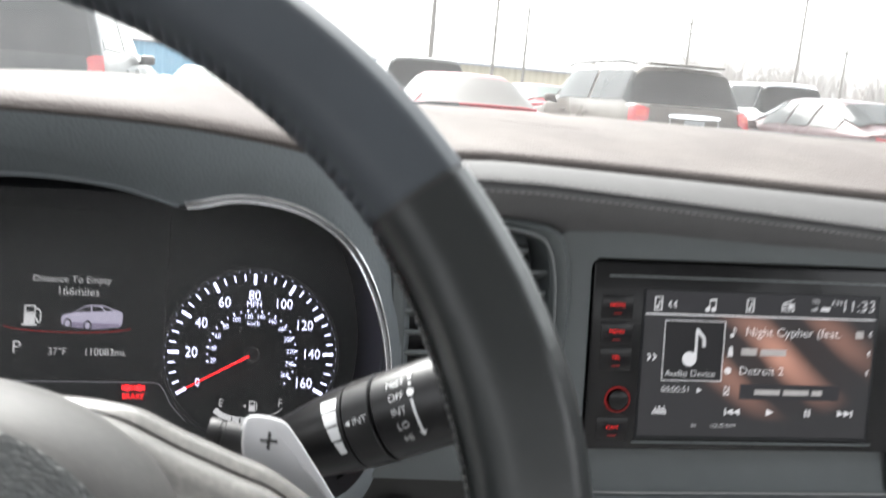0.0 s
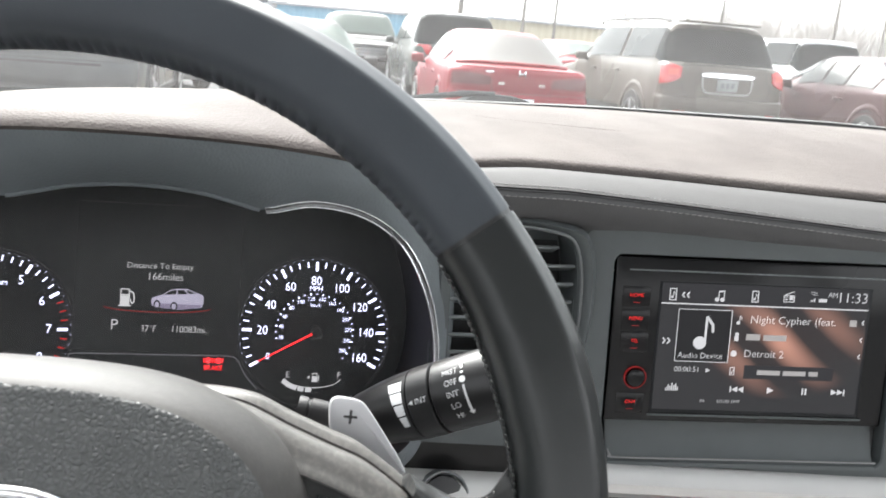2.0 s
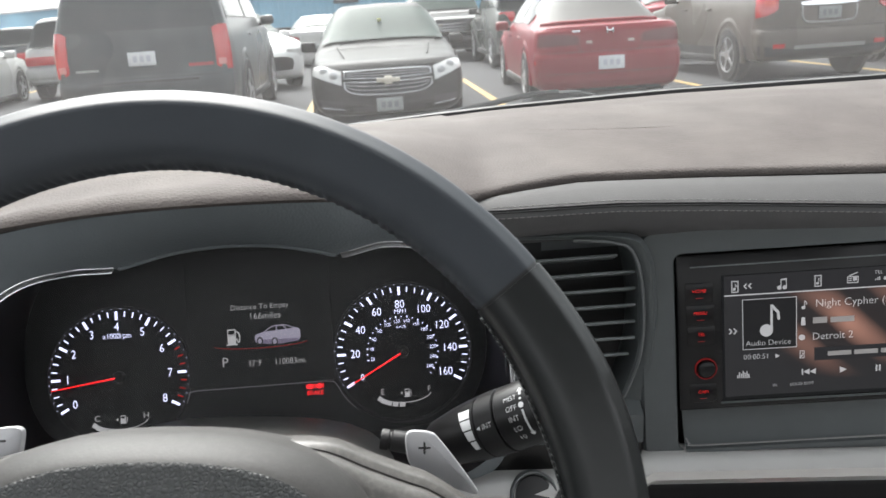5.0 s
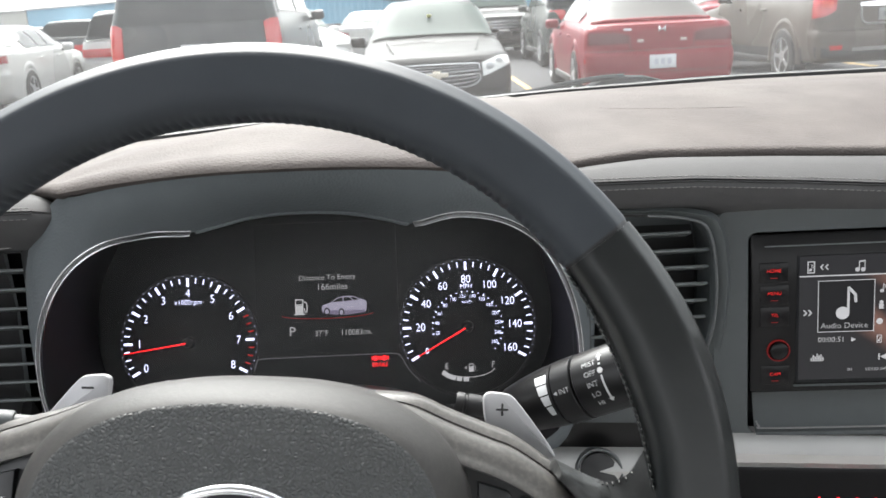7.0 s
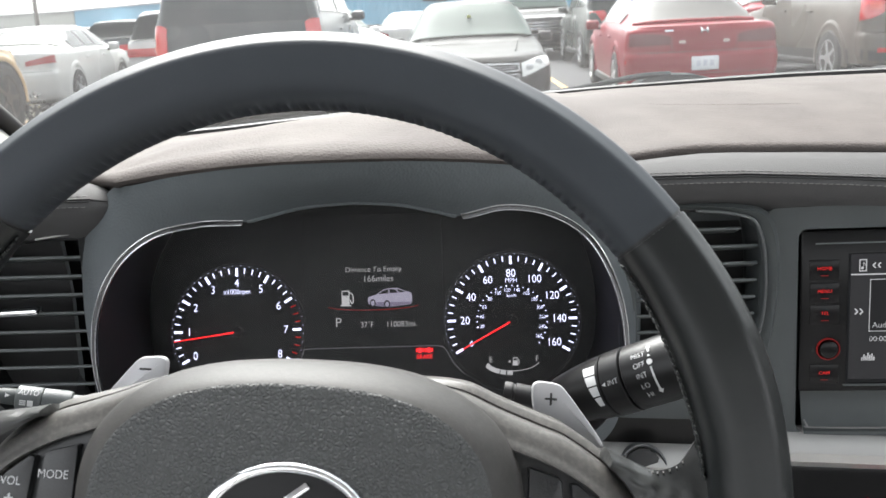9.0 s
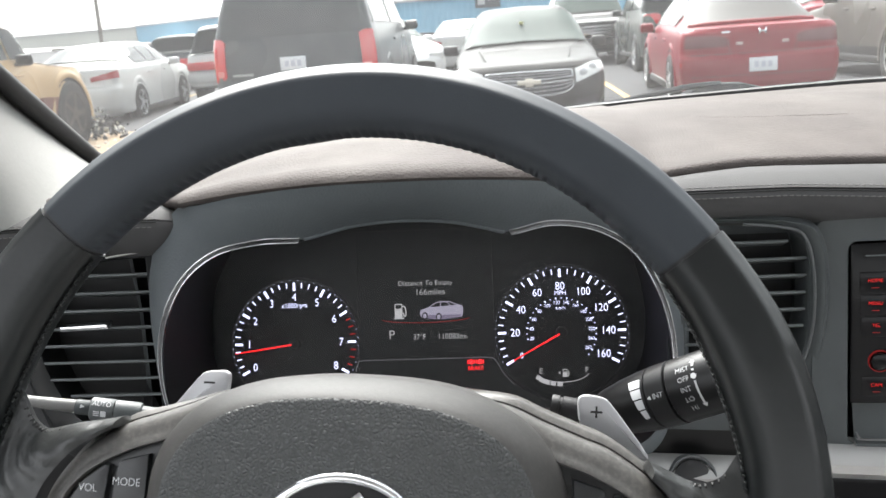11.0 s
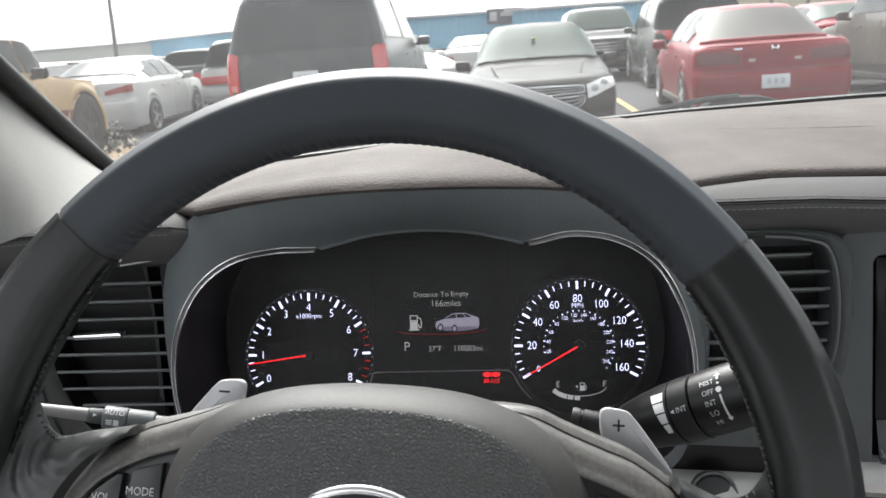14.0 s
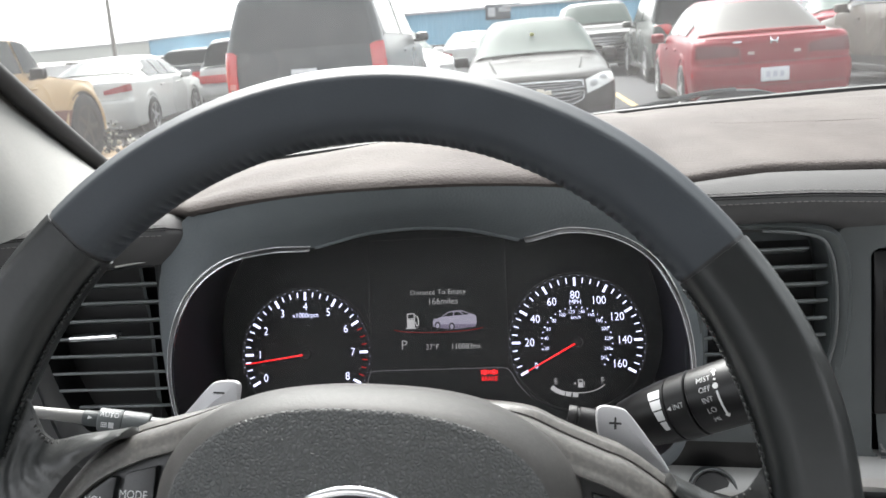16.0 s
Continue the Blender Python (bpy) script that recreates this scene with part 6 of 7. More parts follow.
def red_coupe(ob, secs, st):
    L = 2 * st[0][0] + 0.24
    body = ob.children[0].data.materials[0]
    at = end_shell(COUPE_TAIL, 0.36, 3.6, -1, L)
    tail = part("rear_end", shell_skin(at, COUPE_TAIL), body, ob, "rounded red bumper and boot lid")
    dark = material("dark_red_lens", (0.10, 0.004, 0.008), 0.18, var=0.1)
    for s in (1, -1):
        part("tail_light", patch(at, s * 0.44, s * 0.955, lambda q: 0.735 - 0.010 * q, lambda q: 0.860 + 0.015 * q - 0.03 * (1 - q) ** 4, 0.008, 12, 5, 0.012), dark, ob, "dark red wrap-round tail light")
        part("reverse_light", patch(at, s * 0.245, s * 0.325, 0.745, 0.778, 0.010, 4, 3, 0.01), DULL_LENS, ob, "small clear reversing light")
        part("lid_seam", seam_line(at, [(s * 0.425, 0.945), (s * 0.425, 0.80), (s * 0.42, 0.70), (s * 0.39, 0.655)]), TRIM, tail)
        part("bumper_seam", seam_line(at, [(s * 0.96, 0.66), (s * 0.985, 0.64), (s * 0.995, 0.60)]), TRIM, tail)
        part("side_mark", patch(at, s * 0.975, s * 0.992, 0.52, 0.56, 0.006, 4, 2), TAIL, tail)
    part("lid_gap", seam_line(at, [(u, 0.648) for u in np.linspace(-0.93, 0.93, 21)], 0.004), TRIM, tail)
    part("bumper_crease", seam_line(at, [(u, 0.40) for u in np.linspace(-0.95, 0.95, 21)], 0.003), TRIM, tail)
    part("lid_lip", tube([at(u, 0.938, 0.002) for u in np.linspace(-0.88, 0.88, 25)], 0.012, 8), body, tail)
    part("under_bumper", patch(at, -0.80, 0.80, 0.175, 0.225, 0.006, 16, 2), TRIM, tail, "black lower valance")
    base = [spread(secs, 7.99, v) for v in np.linspace(6.1, 9.0, 12)]
    base = [(x, y - 0.012, z + 0.012) for x, y, z in base] + [(-x, y - 0.012, z + 0.012) for x, y, z in base[-2::-1]]
    part("window_ledge", tube(base, 0.026, 8), body, ob, "red ledge under the rear window")
    plate(ob, -L / 2 - 0.010, 0.515, -1)
    part("badge", patch(at, -0.52, -0.41, 0.885, 0.905, 0.009, 4, 2), CHROME, ob)
    b = rbox(0.02, 0.015, 0.07, 0.006, (-0.035, -L / 2 + 0.055, 0.885))
    rbox(0.02, 0.015, 0.07, 0.006, (0.035, -L / 2 + 0.055, 0.885), bm=b)
    rbox(0.07, 0.015, 0.02, 0.006, (0, -L / 2 + 0.055, 0.885), bm=b)
    part("maker_badge", b, CHROME, ob)



CROSS_TAIL = [(0.30, 0.80, 0.18), (0.36, 0.88, 0.06), (0.44, 0.915, 0.01), (0.54, 0.93, -0.01), (0.64, 0.935, -0.012), (0.70, 0.935, 0.0), (0.725, 0.93, 0.035), (0.80, 0.93, 0.038), (0.95, 0.925, 0.046), (1.06, 0.915, 0.062), (1.13, 0.895, 0.09), (1.17, 0.86, 0.15), (1.18, 0.80, 0.32)]


def crossover(ob, secs, st):
    L = 2 * st[0][0] + 0.24
    body = ob.children[0].data.materials[0]
    at = end_shell(CROSS_TAIL, 0.30, 4.5, -1, L)
    tail = part("rear_end", shell_skin(at, CROSS_TAIL), body, ob, "rounded taupe tailgate and bumper")
    glow_lens = material("orange_red_lens", (0.62, 0.07, 0.05), 0.2, var=0.1)
    for s in (1, -1):
        part("lower_cladding", skin(secs, 0.8, 8.2, 1.0, 2.35, s, 0.012, 30, 4), TRIM, ob, "black lower cladding")
        lamp = part("tail_light", patch(at, s * 0.745, s * 0.990, lambda q: 0.925 - 0.05 * q + 0.05 * (1 - q) ** 3, lambda q: 1.135 + 0.02 * q - 0.03 * (1 - q) ** 3, 0.020, 12, 6, 0.03), TAIL, ob, "large red tail light")
        part("lamp_centre", patch(at, s * 0.79, s * 0.92, 1.00, 1.09, 0.030, 6, 5), glow_lens, lamp)
        part("gate_seam", seam_line(at, [(s * 0.66, 1.14), (s * 0.70, 1.0), (s * 0.71, 0.86), (s * 0.66, 0.755), (s * 0.60, 0.735)]), TRIM, tail)
        part("fog_lamp", patch(at, s * 0.66, s * 0.82, 0.475, 0.53, 0.012, 5, 3, 0.01), TAIL, ob)
        part("roof_rail", tube(spline([(s * 0.60, 0.95, 1.70), (s * 0.62, 0.6, 1.765), (s * 0.62, -1.2, 1.775), (s * 0.60, -1.7, 1.735)], 16), 0.016, 8), TRIM, ob)
    part("gate_gap", seam_line(at, [(u, 0.722) for u in np.linspace(-0.90, 0.90, 21)], 0.004), TRIM, tail)
    part("glass_foot", seam_line(at, [(u, 1.150) for u in np.linspace(-0.72, 0.72, 21)], 0.008), TRIM, tail)
    part("handle_bar", patch(at, -0.43, 0.43, lambda q: 1.000 + 0.012 * (2 * q - 1) ** 4, lambda q: 1.062 - 0.016 * (2 * q - 1) ** 4, 0.022, 14, 4, 0.02), CHROME, ob, "chrome bar over the plate")
    # recess is body-coloured; light on its edge is put in as a silver tube
    well = [(0.40, 1.00), (0.395, 0.88), (0.365, 0.815), (0.30, 0.79), (0.15, 0.785), (0, 0.785), (-0.15, 0.785), (-0.30, 0.79), (-0.365, 0.815), (-0.395, 0.88), (-0.40, 1.00)]
    part("plate_recess", tube([at(u, z, 0.004) for u, z in spline(well, 40)], 0.012, 8), SILVER, ob, "silver line for the light on the plate recess's edge")
    plate(ob, -L / 2 + 0.030, 0.90, -1, faded=True)
    part("under_bumper", patch(at, -0.985, 0.985, lambda q: 0.31, lambda q: 0.45 + 0.07 * abs(2 * q - 1) ** 3, 0.008, 24, 4), TRIM, ob, "black lower bumper")
    part("step_strip", patch(at, -0.52, 0.52, 0.455, 0.500, 0.016, 12, 3, 0.01), SILVER, ob, "silver skid strip")
    part("spoiler", rbox(1.16, 0.20, 0.035, 0.015, (0, -st[0][0] + 0.36, 1.735)), body, ob)


SUV_TAIL = [(0.36, 0.90, 0.12), (0.42, 0.965, 0.03), (0.50, 0.99, 0.0), (0.64, 0.995, 0.0), (0.685, 0.99, 0.012), (0.72, 0.988, 0.040), (0.95, 0.988, 0.044), (1.15, 0.975, 0.055), (1.24, 0.962, 0.072), (1.55, 0.895, 0.165), (1.80, 0.825, 0.255), (1.88, 0.79, 0.31), (1.935, 0.72, 0.44), (1.95, 0.62, 0.62)]


def big_suv(ob, secs, st):
    L = 2 * st[0][0] + 0.10
    body = ob.children[0].data.materials[0]
    at = end_shell(SUV_TAIL, 0.22, 5.0, -1, L)
    tail = part("rear_end", shell_skin(at, SUV_TAIL), body, ob, "upright charcoal tailgate and bumper")
    part("gate_glass", patch(at, -0.90, 0.90, lambda q: 1.235 - 0.012 * (2 * q - 1) ** 4, lambda q: 1.845 - 0.03 * (2 * q - 1) ** 6, 0.005, 30, 8), GATE_GLASS, ob, "dark grey tailgate glass")
    for s in (1, -1):
        lamp = part("tail_light", patch(at, s * 0.835, s * 0.992, lambda q: 0.745 + 0.05 * (1 - q) ** 3, lambda q: 1.255 - 0.05 * (1 - q) ** 3 - 0.01 * q, 0.014, 12, 10, 0.02), TAIL, ob, "tall red tail light")
        part("reverse_lens", patch(at, s * 0.86, s * 0.94, 0.80, 0.87, 0.022, 5, 4), material("pink_lens", (0.62, 0.22, 0.20), 0.25, var=0.1), lamp)
        part("gate_seam", seam_line(at, [(s * 0.80, 1.22), (s * 0.81, 1.0), (s * 0.80, 0.80), (s * 0.78, 0.705)]), TRIM, tail)
        part("roof_rail", tube([(s * 0.70, 1.0, 1.90), (s * 0.72, 0.5, 1.94), (s * 0.72, -1.9, 1.93)], 0.025, 8), TRIM, ob)
    plate(ob, -L / 2 + 0.034, 0.915, -1)
    part("gate_gap", seam_line(at, [(u, 0.700) for u in np.linspace(-0.92, 0.92, 21)], 0.004), TRIM, tail)
    part("bumper_step", patch(at, -0.62, 0.62, 0.648, 0.672, 0.006, 14, 2), TRIM, tail)
    part("badge", patch(at, 0.52, 0.80, 0.800, 0.835, 0.008, 6, 2), material("red_badge", (0.3, 0.03, 0.04), 0.4), ob, "small red badge")
    part("model_script", patch(at, -0.76, -0.50, 0.800, 0.825, 0.008, 6, 2), FADED_PLATE, ob, "dull grey lettering bar")
    part("spoiler", rbox(1.5, 0.20, 0.05, 0.02, (0, -L / 2 + 0.42, 1.925)), body, ob)


SALOON_NOSE = [(0.17, 0.78, 0.18), (0.22, 0.84, 0.07), (0.30, 0.885, 0.02), (0.40, 0.905, 0.0), (0.52, 0.912, 0.0), (0.60, 0.91, 0.006), (0.68, 0.90, 0.03), (0.74, 0.885, 0.075), (0.785, 0.865, 0.15), (0.815, 0.83, 0.27), (0.835, 0.78, 0.45)]


def black_saloon(ob, secs, st):
    L = 2 * st[0][0] + 0.18
    body = ob.children[0].data.materials[0]
    at = end_shell(SALOON_NOSE, 0.42, 3.0, 1, L)
    nose = part("front_end", shell_skin(at, SALOON_NOSE), body, ob, "rounded graphite nose and bumper")
    bow = lambda q: 0.018 * (2 * q - 1) ** 2
    for lo, hi, w in ((lambda q: 0.608 + bow(q), lambda q: 0.705 - 0.4 * bow(q), 0.56), (lambda q: 0.420 + 0.028 * (2 * q - 1) ** 2 + 0.062 * abs(2 * q - 1) ** 9, lambda q: 0.565 + bow(q), 0.56)):
        g = part("grille", patch(at, -w, w, lo, hi, 0.008, 24, 4), TRIM, ob, "black grille in a chrome frame")
        rim = [at(-w + 2 * w * q, lo(q), 0.012) for q in np.linspace(0, 1, 24)] + [at(w - 2 * w * q, hi(1 - q), 0.012) for q in np.linspace(0, 1, 24)]
        part("grille_frame", tube(rim, 0.008, 8, closed=True), CHROME, g, "chrome grille frame")
        for k in (0.36, 0.68):
            part("grille_bar", tube([at(-w * 0.96 + 1.92 * w * q, lo(q) + (hi(q) - lo(q)) * k, 0.014) for q in np.linspace(0, 1, 20)], 0.0045, 6), ALLOY, g)
    cross = [(-0.135, 0.024), (-0.045, 0.024), (-0.045, 0.048), (0.045, 0.048), (0.045, 0.024), (0.135, 0.024), (0.135, -0.024), (0.045, -0.024), (0.045, -0.048), (-0.045, -0.048), (-0.045, -0.024), (-0.135, -0.024)]
    part("maker_badge", prism(cross, 0.02, 0.004, on_end(L / 2 + 0.012, 0.583, 1)), material("gold_badge", (0.66, 0.60, 0.50), 0.35, 0.4), ob, "pale gold badge on the grille")
    for s in (1, -1):
        lamp = part("headlight", patch(at, s * 0.600, s * 0.980, lambda q: 0.545 + 0.125 * q, lambda q: 0.705 + 0.105 * q - 0.05 * q ** 4, 0.010, 14, 7, 0.02), LENS, ob, "clear swept-back headlight")
        for u, z in ((0.70, 0.655), (0.83, 0.71)):
            part("reflector", turned([(0.0, 0.012), (0.022, 0.012), (0.048, 0.004), (0.050, 0.0)], 16, Matrix.Translation(at(s * u, z, 0.013)) @ Matrix.Rotation(-math.pi / 2, 4, "X") @ Matrix.Rotation(s * 0.35, 4, "Y")), ALLOY, lamp, "round lamp reflector")
        part("fog_pocket", patch(at, s * 0.60, s * 0.90, lambda q: 0.255 + 0.03 * q, lambda q: 0.365 + 0.02 * q, 0.008, 10, 4), TRIM, ob)
        part("fog_strip", tube([at(s * (0.62 + 0.26 * q), 0.262 + 0.03 * q, 0.014) for q in np.linspace(0, 1, 8)], 0.006, 6), CHROME, ob)
        part("hood_crease", tube([(s * (0.50 + 0.10 * q), L / 2 - 0.42 - 0.95 * q, 0.838 + 0.105 * q + 0.002) for q in np.linspace(0, 1, 8)], 0.008, 6), body, ob)
    part("bumper_gap", seam_line(at, [(u, 0.722 + 0.02 * u * u) for u in np.linspace(-0.62, 0.62, 17)], 0.005), TRIM, nose)
    part("lower_intake", patch(at, -0.50, 0.50, 0.215, 0.285, 0.008, 12, 3), TRIM, ob, "black lower intake")
    plate(ob, L / 2 + 0.012, 0.300, 1, faded=True)
    part("paper_tag", rbox(0.05, 0.01, 0.09, 0.003, (0.02, L / 2 - 1.84, 1.24), m=Matrix.Rotation(-0.9, 4, "X")), material("paper_tag", (0.6, 0.58, 0.2), 0.7), ob, "small yellow tag inside the windshield")
    for s in (1, -1):
        part("wiper_blade", tube([(s * 0.62 - 0.06, L / 2 - 1.36, 0.975), (s * 0.62 - 0.55, L / 2 - 1.44, 1.015)], 0.009, 6), TRIM, ob)


def plain_saloon(ob, secs, st):
    h = -st[0][0]
    L, k, d = 2 * st[0][0] + 0.22, st[5][1] / 0.89, st[9][5] / 0.96
    body = ob.children[0].data.materials[0]
    levels = [(z * d, w * k, q) for z, w, q in COUPE_TAIL[:-1]]
    at = end_shell(levels, 0.40, 3.2, -1, L)
    tail = part("rear_end", shell_skin(at, levels), body, ob, "rounded boot lid and bumper")
    for s in (1, -1):
        part("tail_light", patch(at, s * 0.56, s * 0.99, lambda q: (0.735 + 0.035 * q) * d, lambda q: (0.800 + 0.085 * q) * d, 0.010, 14, 5, 0.012), DARK_TAIL, ob, "dark red wedge-shaped tail light")
        part("lid_seam", seam_line(at, [(s * 0.47, 0.94 * d), (s * 0.46, 0.80 * d), (s * 0.42, 0.67 * d)]), TRIM, tail)
    part("lid_gap", seam_line(at, [(u, 0.648 * d) for u in np.linspace(-0.93, 0.93, 21)], 0.004), TRIM, tail)
    plate(ob, -L / 2 - 0.012, 0.53 * d, -1, faded=True)
    tail_pair(ob, 0.6, -h - 0.06, 0.66, 0.30, 0.13, "headlight", LENS, 0.0)


def plain_suv(ob, secs, st):
    h = -st[0][0]
    if st[6][5] > 1.65:
        tail_pair(ob, 0.70, h + 0.10, 1.02, 0.34, 0.20, turn=0.3)
    part("bumper", rbox(1.78, 0.24, 0.26, 0.08, (0, h + 0.08, 0.52), seg=3), ob.children[0].data.materials[0], ob)
    plate(ob, h - 0.03, 0.84, -1)
    if st[6][5] < 1.65:
        for s in (1, -1):
            part("lamp_bar", prism(rounded(0.66, 0.17, 0.04, 3), 0.05, 0.012, on_end(h + 0.0, 0.76, -1) @ T((s * 0.50, 0, 0))), TAIL, ob, "wide red tail lamp")
    for s in (1, -1):
        b = prism(rounded(0.34, 0.18, 0.05, 3), 0.05, 0.012, on_end(-h - 0.02, 0.85, 1) @ T((s * 0.66, 0, 0)))
        part("headlight", b, LENS, ob, "clear headlight")
    part("grille", prism(rounded(0.95, 0.24, 0.04, 3), 0.03, 0.006, on_end(-h, 0.82, 1)), TRIM, ob)
    for k in (-1, 0, 1):
        part("grille_bar", rbox(0.9, 0.03, 0.025, 0.006, (0, -h + 0.03, 0.82 + 0.07 * k)), CHROME, ob)
    part("front_bumper", rbox(1.74, 0.22, 0.24, 0.08, (0, -h - 0.06, 0.50), seg=3), TRIM, ob)


def placed(x, y_end, L, turn=0.0, front=False):
    """A car whose tail (or front) centre stands at x, y_end, heading along +y (or towards the viewer)."""
    a = radians(turn) + (math.pi if front else 0)
    d = Vector((-math.sin(a), math.cos(a), 0))
    c = Vector((x, y_end, 0)) + (d * (-L / 2) if front else d * (L / 2))
    return Matrix.Translation((c.x, c.y, lot(c.x))) @ Matrix.Rotation(-0.018, 4, "Y") @ Matrix.Rotation(a, 4, "Z")


RED = material("red_car_paint", (0.20, 0.007, 0.017), 0.30, var=0.08, scale=3, spec=0.11, dust=0.015, dust_scale=3)
TAUPE = paint("taupe_car_paint", (0.116, 0.103, 0.090))
CHARCOAL = paint("charcoal_car_paint", (0.068, 0.076, 0.080))
# grey glass toned close to the body paint
GATE_GLASS = material("grey_tailgate_glass", (0.058, 0.065, 0.068), 0.3, var=0.12, scale=3, spec=0.1)
NIGHT = paint("black_car_paint", (0.02, 0.021, 0.022))
GRAPHITE = material("graphite_car_paint", (0.034, 0.034, 0.033), 0.42, var=0.1, scale=3, dust=0.03, dust_scale=3, spec=0.07)
MAROON = paint("maroon_car_paint", (0.045, 0.016, 0.018))
PALE = paint("silver_car_paint", (0.50, 0.50, 0.485), 0.3)
WHITE = paint("white_car_paint", (0.70, 0.70, 0.69), 0.0)
GREEN = paint("grey_green_car_paint", (0.065, 0.072, 0.068))
TAN = paint("tan_car_paint", (0.40, 0.29, 0.165), 0.1)
SR, SW = (4, 5, 7, 8), (1.42, -1.33)
UR, UW = (4, 5, 8, 10), (1.38, -1.45)

# coupe's glass gets a grey base for the sky it mirrors
car("red_coupe", placed(3.03, 10.32, 4.75, -3), RED, sedan_stations(4.75, 0.89, 1.42, 0.92, 0.925, 0.88), SR, SW, "red two-door coupe parked with its tail towards the lane", "car", red_coupe, material("grey_car_glass", (0.085, 0.08, 0.075), 0.3, var=0.1, scale=3, spec=0.06), 0.32, sill=0.05)
car("crossover", placed(6.17, 11.12, 4.77), TAUPE, suv_stations(4.77, 0.93, 1.73, 1.10, 1.02), UR, UW, "taupe crossover with a chrome bar over its plate", "car", crossover, None, 0.37, sill=0.72)
car("large_suv", placed(-2.42, 10.2, 5.14), CHARCOAL, suv_stations(5.14, 1.0, 1.95, 1.20, 1.16), UR, (1.60, -1.35), "charcoal full-size SUV with tall red tail lights", "car", big_suv, None, 0.40)
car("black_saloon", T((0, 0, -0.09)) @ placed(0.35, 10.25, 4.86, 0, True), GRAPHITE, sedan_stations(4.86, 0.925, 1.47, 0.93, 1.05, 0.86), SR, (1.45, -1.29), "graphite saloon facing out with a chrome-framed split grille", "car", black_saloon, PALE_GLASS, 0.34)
car("maroon_saloon", placed(9.1, 9.7, 4.8), MAROON, sedan_stations(4.8, 0.91, 1.46, 0.95, 1.04, 0.92), SR, SW, "dark maroon saloon beside the crossover", "car", plain_saloon, None, 0.33)
car("silver_saloon", T((0, 0, -0.07)) @ placed(-7.38, 14.11, 5.0, 5), PALE, sedan_stations(5.0, 0.93, 1.44, 0.98, 1.04, 0.94), SR, SW, "silver saloon with red tail lights", "car", plain_saloon, None, 0.34)
car("silver_suv", placed(-5.62, 17.6, 4.5), PALE, suv_stations(4.5, 0.90, 1.58, 0.98, 0.96), UR, UW, "silver SUV with a wide red tail light", "car", plain_suv, None, 0.36)
car("grey_suv", placed(3.65, 17.2, 4.7), GREEN, suv_stations(4.7, 0.93, 1.78, 1.10, 1.04), UR, UW, "grey-green SUV parked in the second row", "car", plain_suv, None, 0.37)
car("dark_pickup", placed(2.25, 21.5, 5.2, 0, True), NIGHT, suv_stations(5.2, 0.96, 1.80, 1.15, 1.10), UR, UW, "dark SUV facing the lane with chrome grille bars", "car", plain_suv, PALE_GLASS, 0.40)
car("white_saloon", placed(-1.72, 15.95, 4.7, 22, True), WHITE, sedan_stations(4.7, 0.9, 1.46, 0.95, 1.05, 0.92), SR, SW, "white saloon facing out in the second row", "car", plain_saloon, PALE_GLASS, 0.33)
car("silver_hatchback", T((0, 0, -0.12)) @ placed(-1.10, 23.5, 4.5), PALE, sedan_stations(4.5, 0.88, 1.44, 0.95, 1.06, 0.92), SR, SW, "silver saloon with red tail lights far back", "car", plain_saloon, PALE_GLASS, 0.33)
car("red_saloon", placed(6.6, 17.0, 4.7), RED, sedan_stations(4.7, 0.9, 1.45, 0.95, 1.05, 0.92), SR, SW, "red saloon in the second row", "car", plain_saloon, PALE_GLASS, 0.33)
car("white_suv", placed(12.65, 18.0, 4.9), WHITE, suv_stations(4.9, 0.96, 1.90, 1.15, 1.08), UR, UW, "white SUV in the second row", "car", plain_suv, None, 0.38)
car("dark_saloon", placed(15.2, 17.5, 4.8), NIGHT, sedan_stations(4.8, 0.91, 1.5, 0.95, 1.05, 0.92), SR, SW, "dark saloon in the second row", "car", plain_saloon, None, 0.33)
car("dark_hatchback", placed(-9.0, 23.5, 4.5), CHARCOAL, suv_stations(4.5, 0.9, 1.50, 1.0, 0.95), UR, UW, "dark crossover far back", "car", plain_suv, None, 0.36)


def old_truck(ob, secs, st):
    h = st[0][0]
    brown = paint("brown_car_paint", (0.20, 0.135, 0.105))
    rust = paint("rusty_brown_paint", (0.13, 0.055, 0.045))
    part("bonnet", skin(secs, 0.6, 3.95, 5.2, 9, 0, 0.010, 14, 8), brown, ob, "brown bonnet")
    part("roof_panel", skin(secs, 5.0, 7.0, 6.9, 9, 0, 0.010, 10, 6), brown, ob, "brown roof")
    for s in (1, -1):
        part("lower_side", skin(secs, 1.0, 10.5, 1.6, 2.9, s, 0.008, 20, 4), rust, ob, "rusty brown lower side")
        part("pillar", skin(secs, 3.95, 5.0, 5.3, 6.2, s, 0.012, 8, 4), brown, ob, "brown windshield pillar")
        part("mud_splash", skin(secs, 1.9, 2.6, 2.2, 3.0, s, 0.014, 5, 4), material("dried_mud", (0.42, 0.36, 0.28), 0.9, var=0.4, scale=20), ob, "pale splashes of mud")
    part("grille", rbox(1.5, 0.05, 0.24, 0.02, (0, h - 0.02, 0.82)), TRIM, ob)
    for s in (1, -1):
        part("headlight", turned([(0.0, 0.03), (0.09, 0.02), (0.10, 0.0)], 20, on_end(h + 0.0, 0.84, 1) @ T((s * 0.66, 0, 0))), LENS, ob)


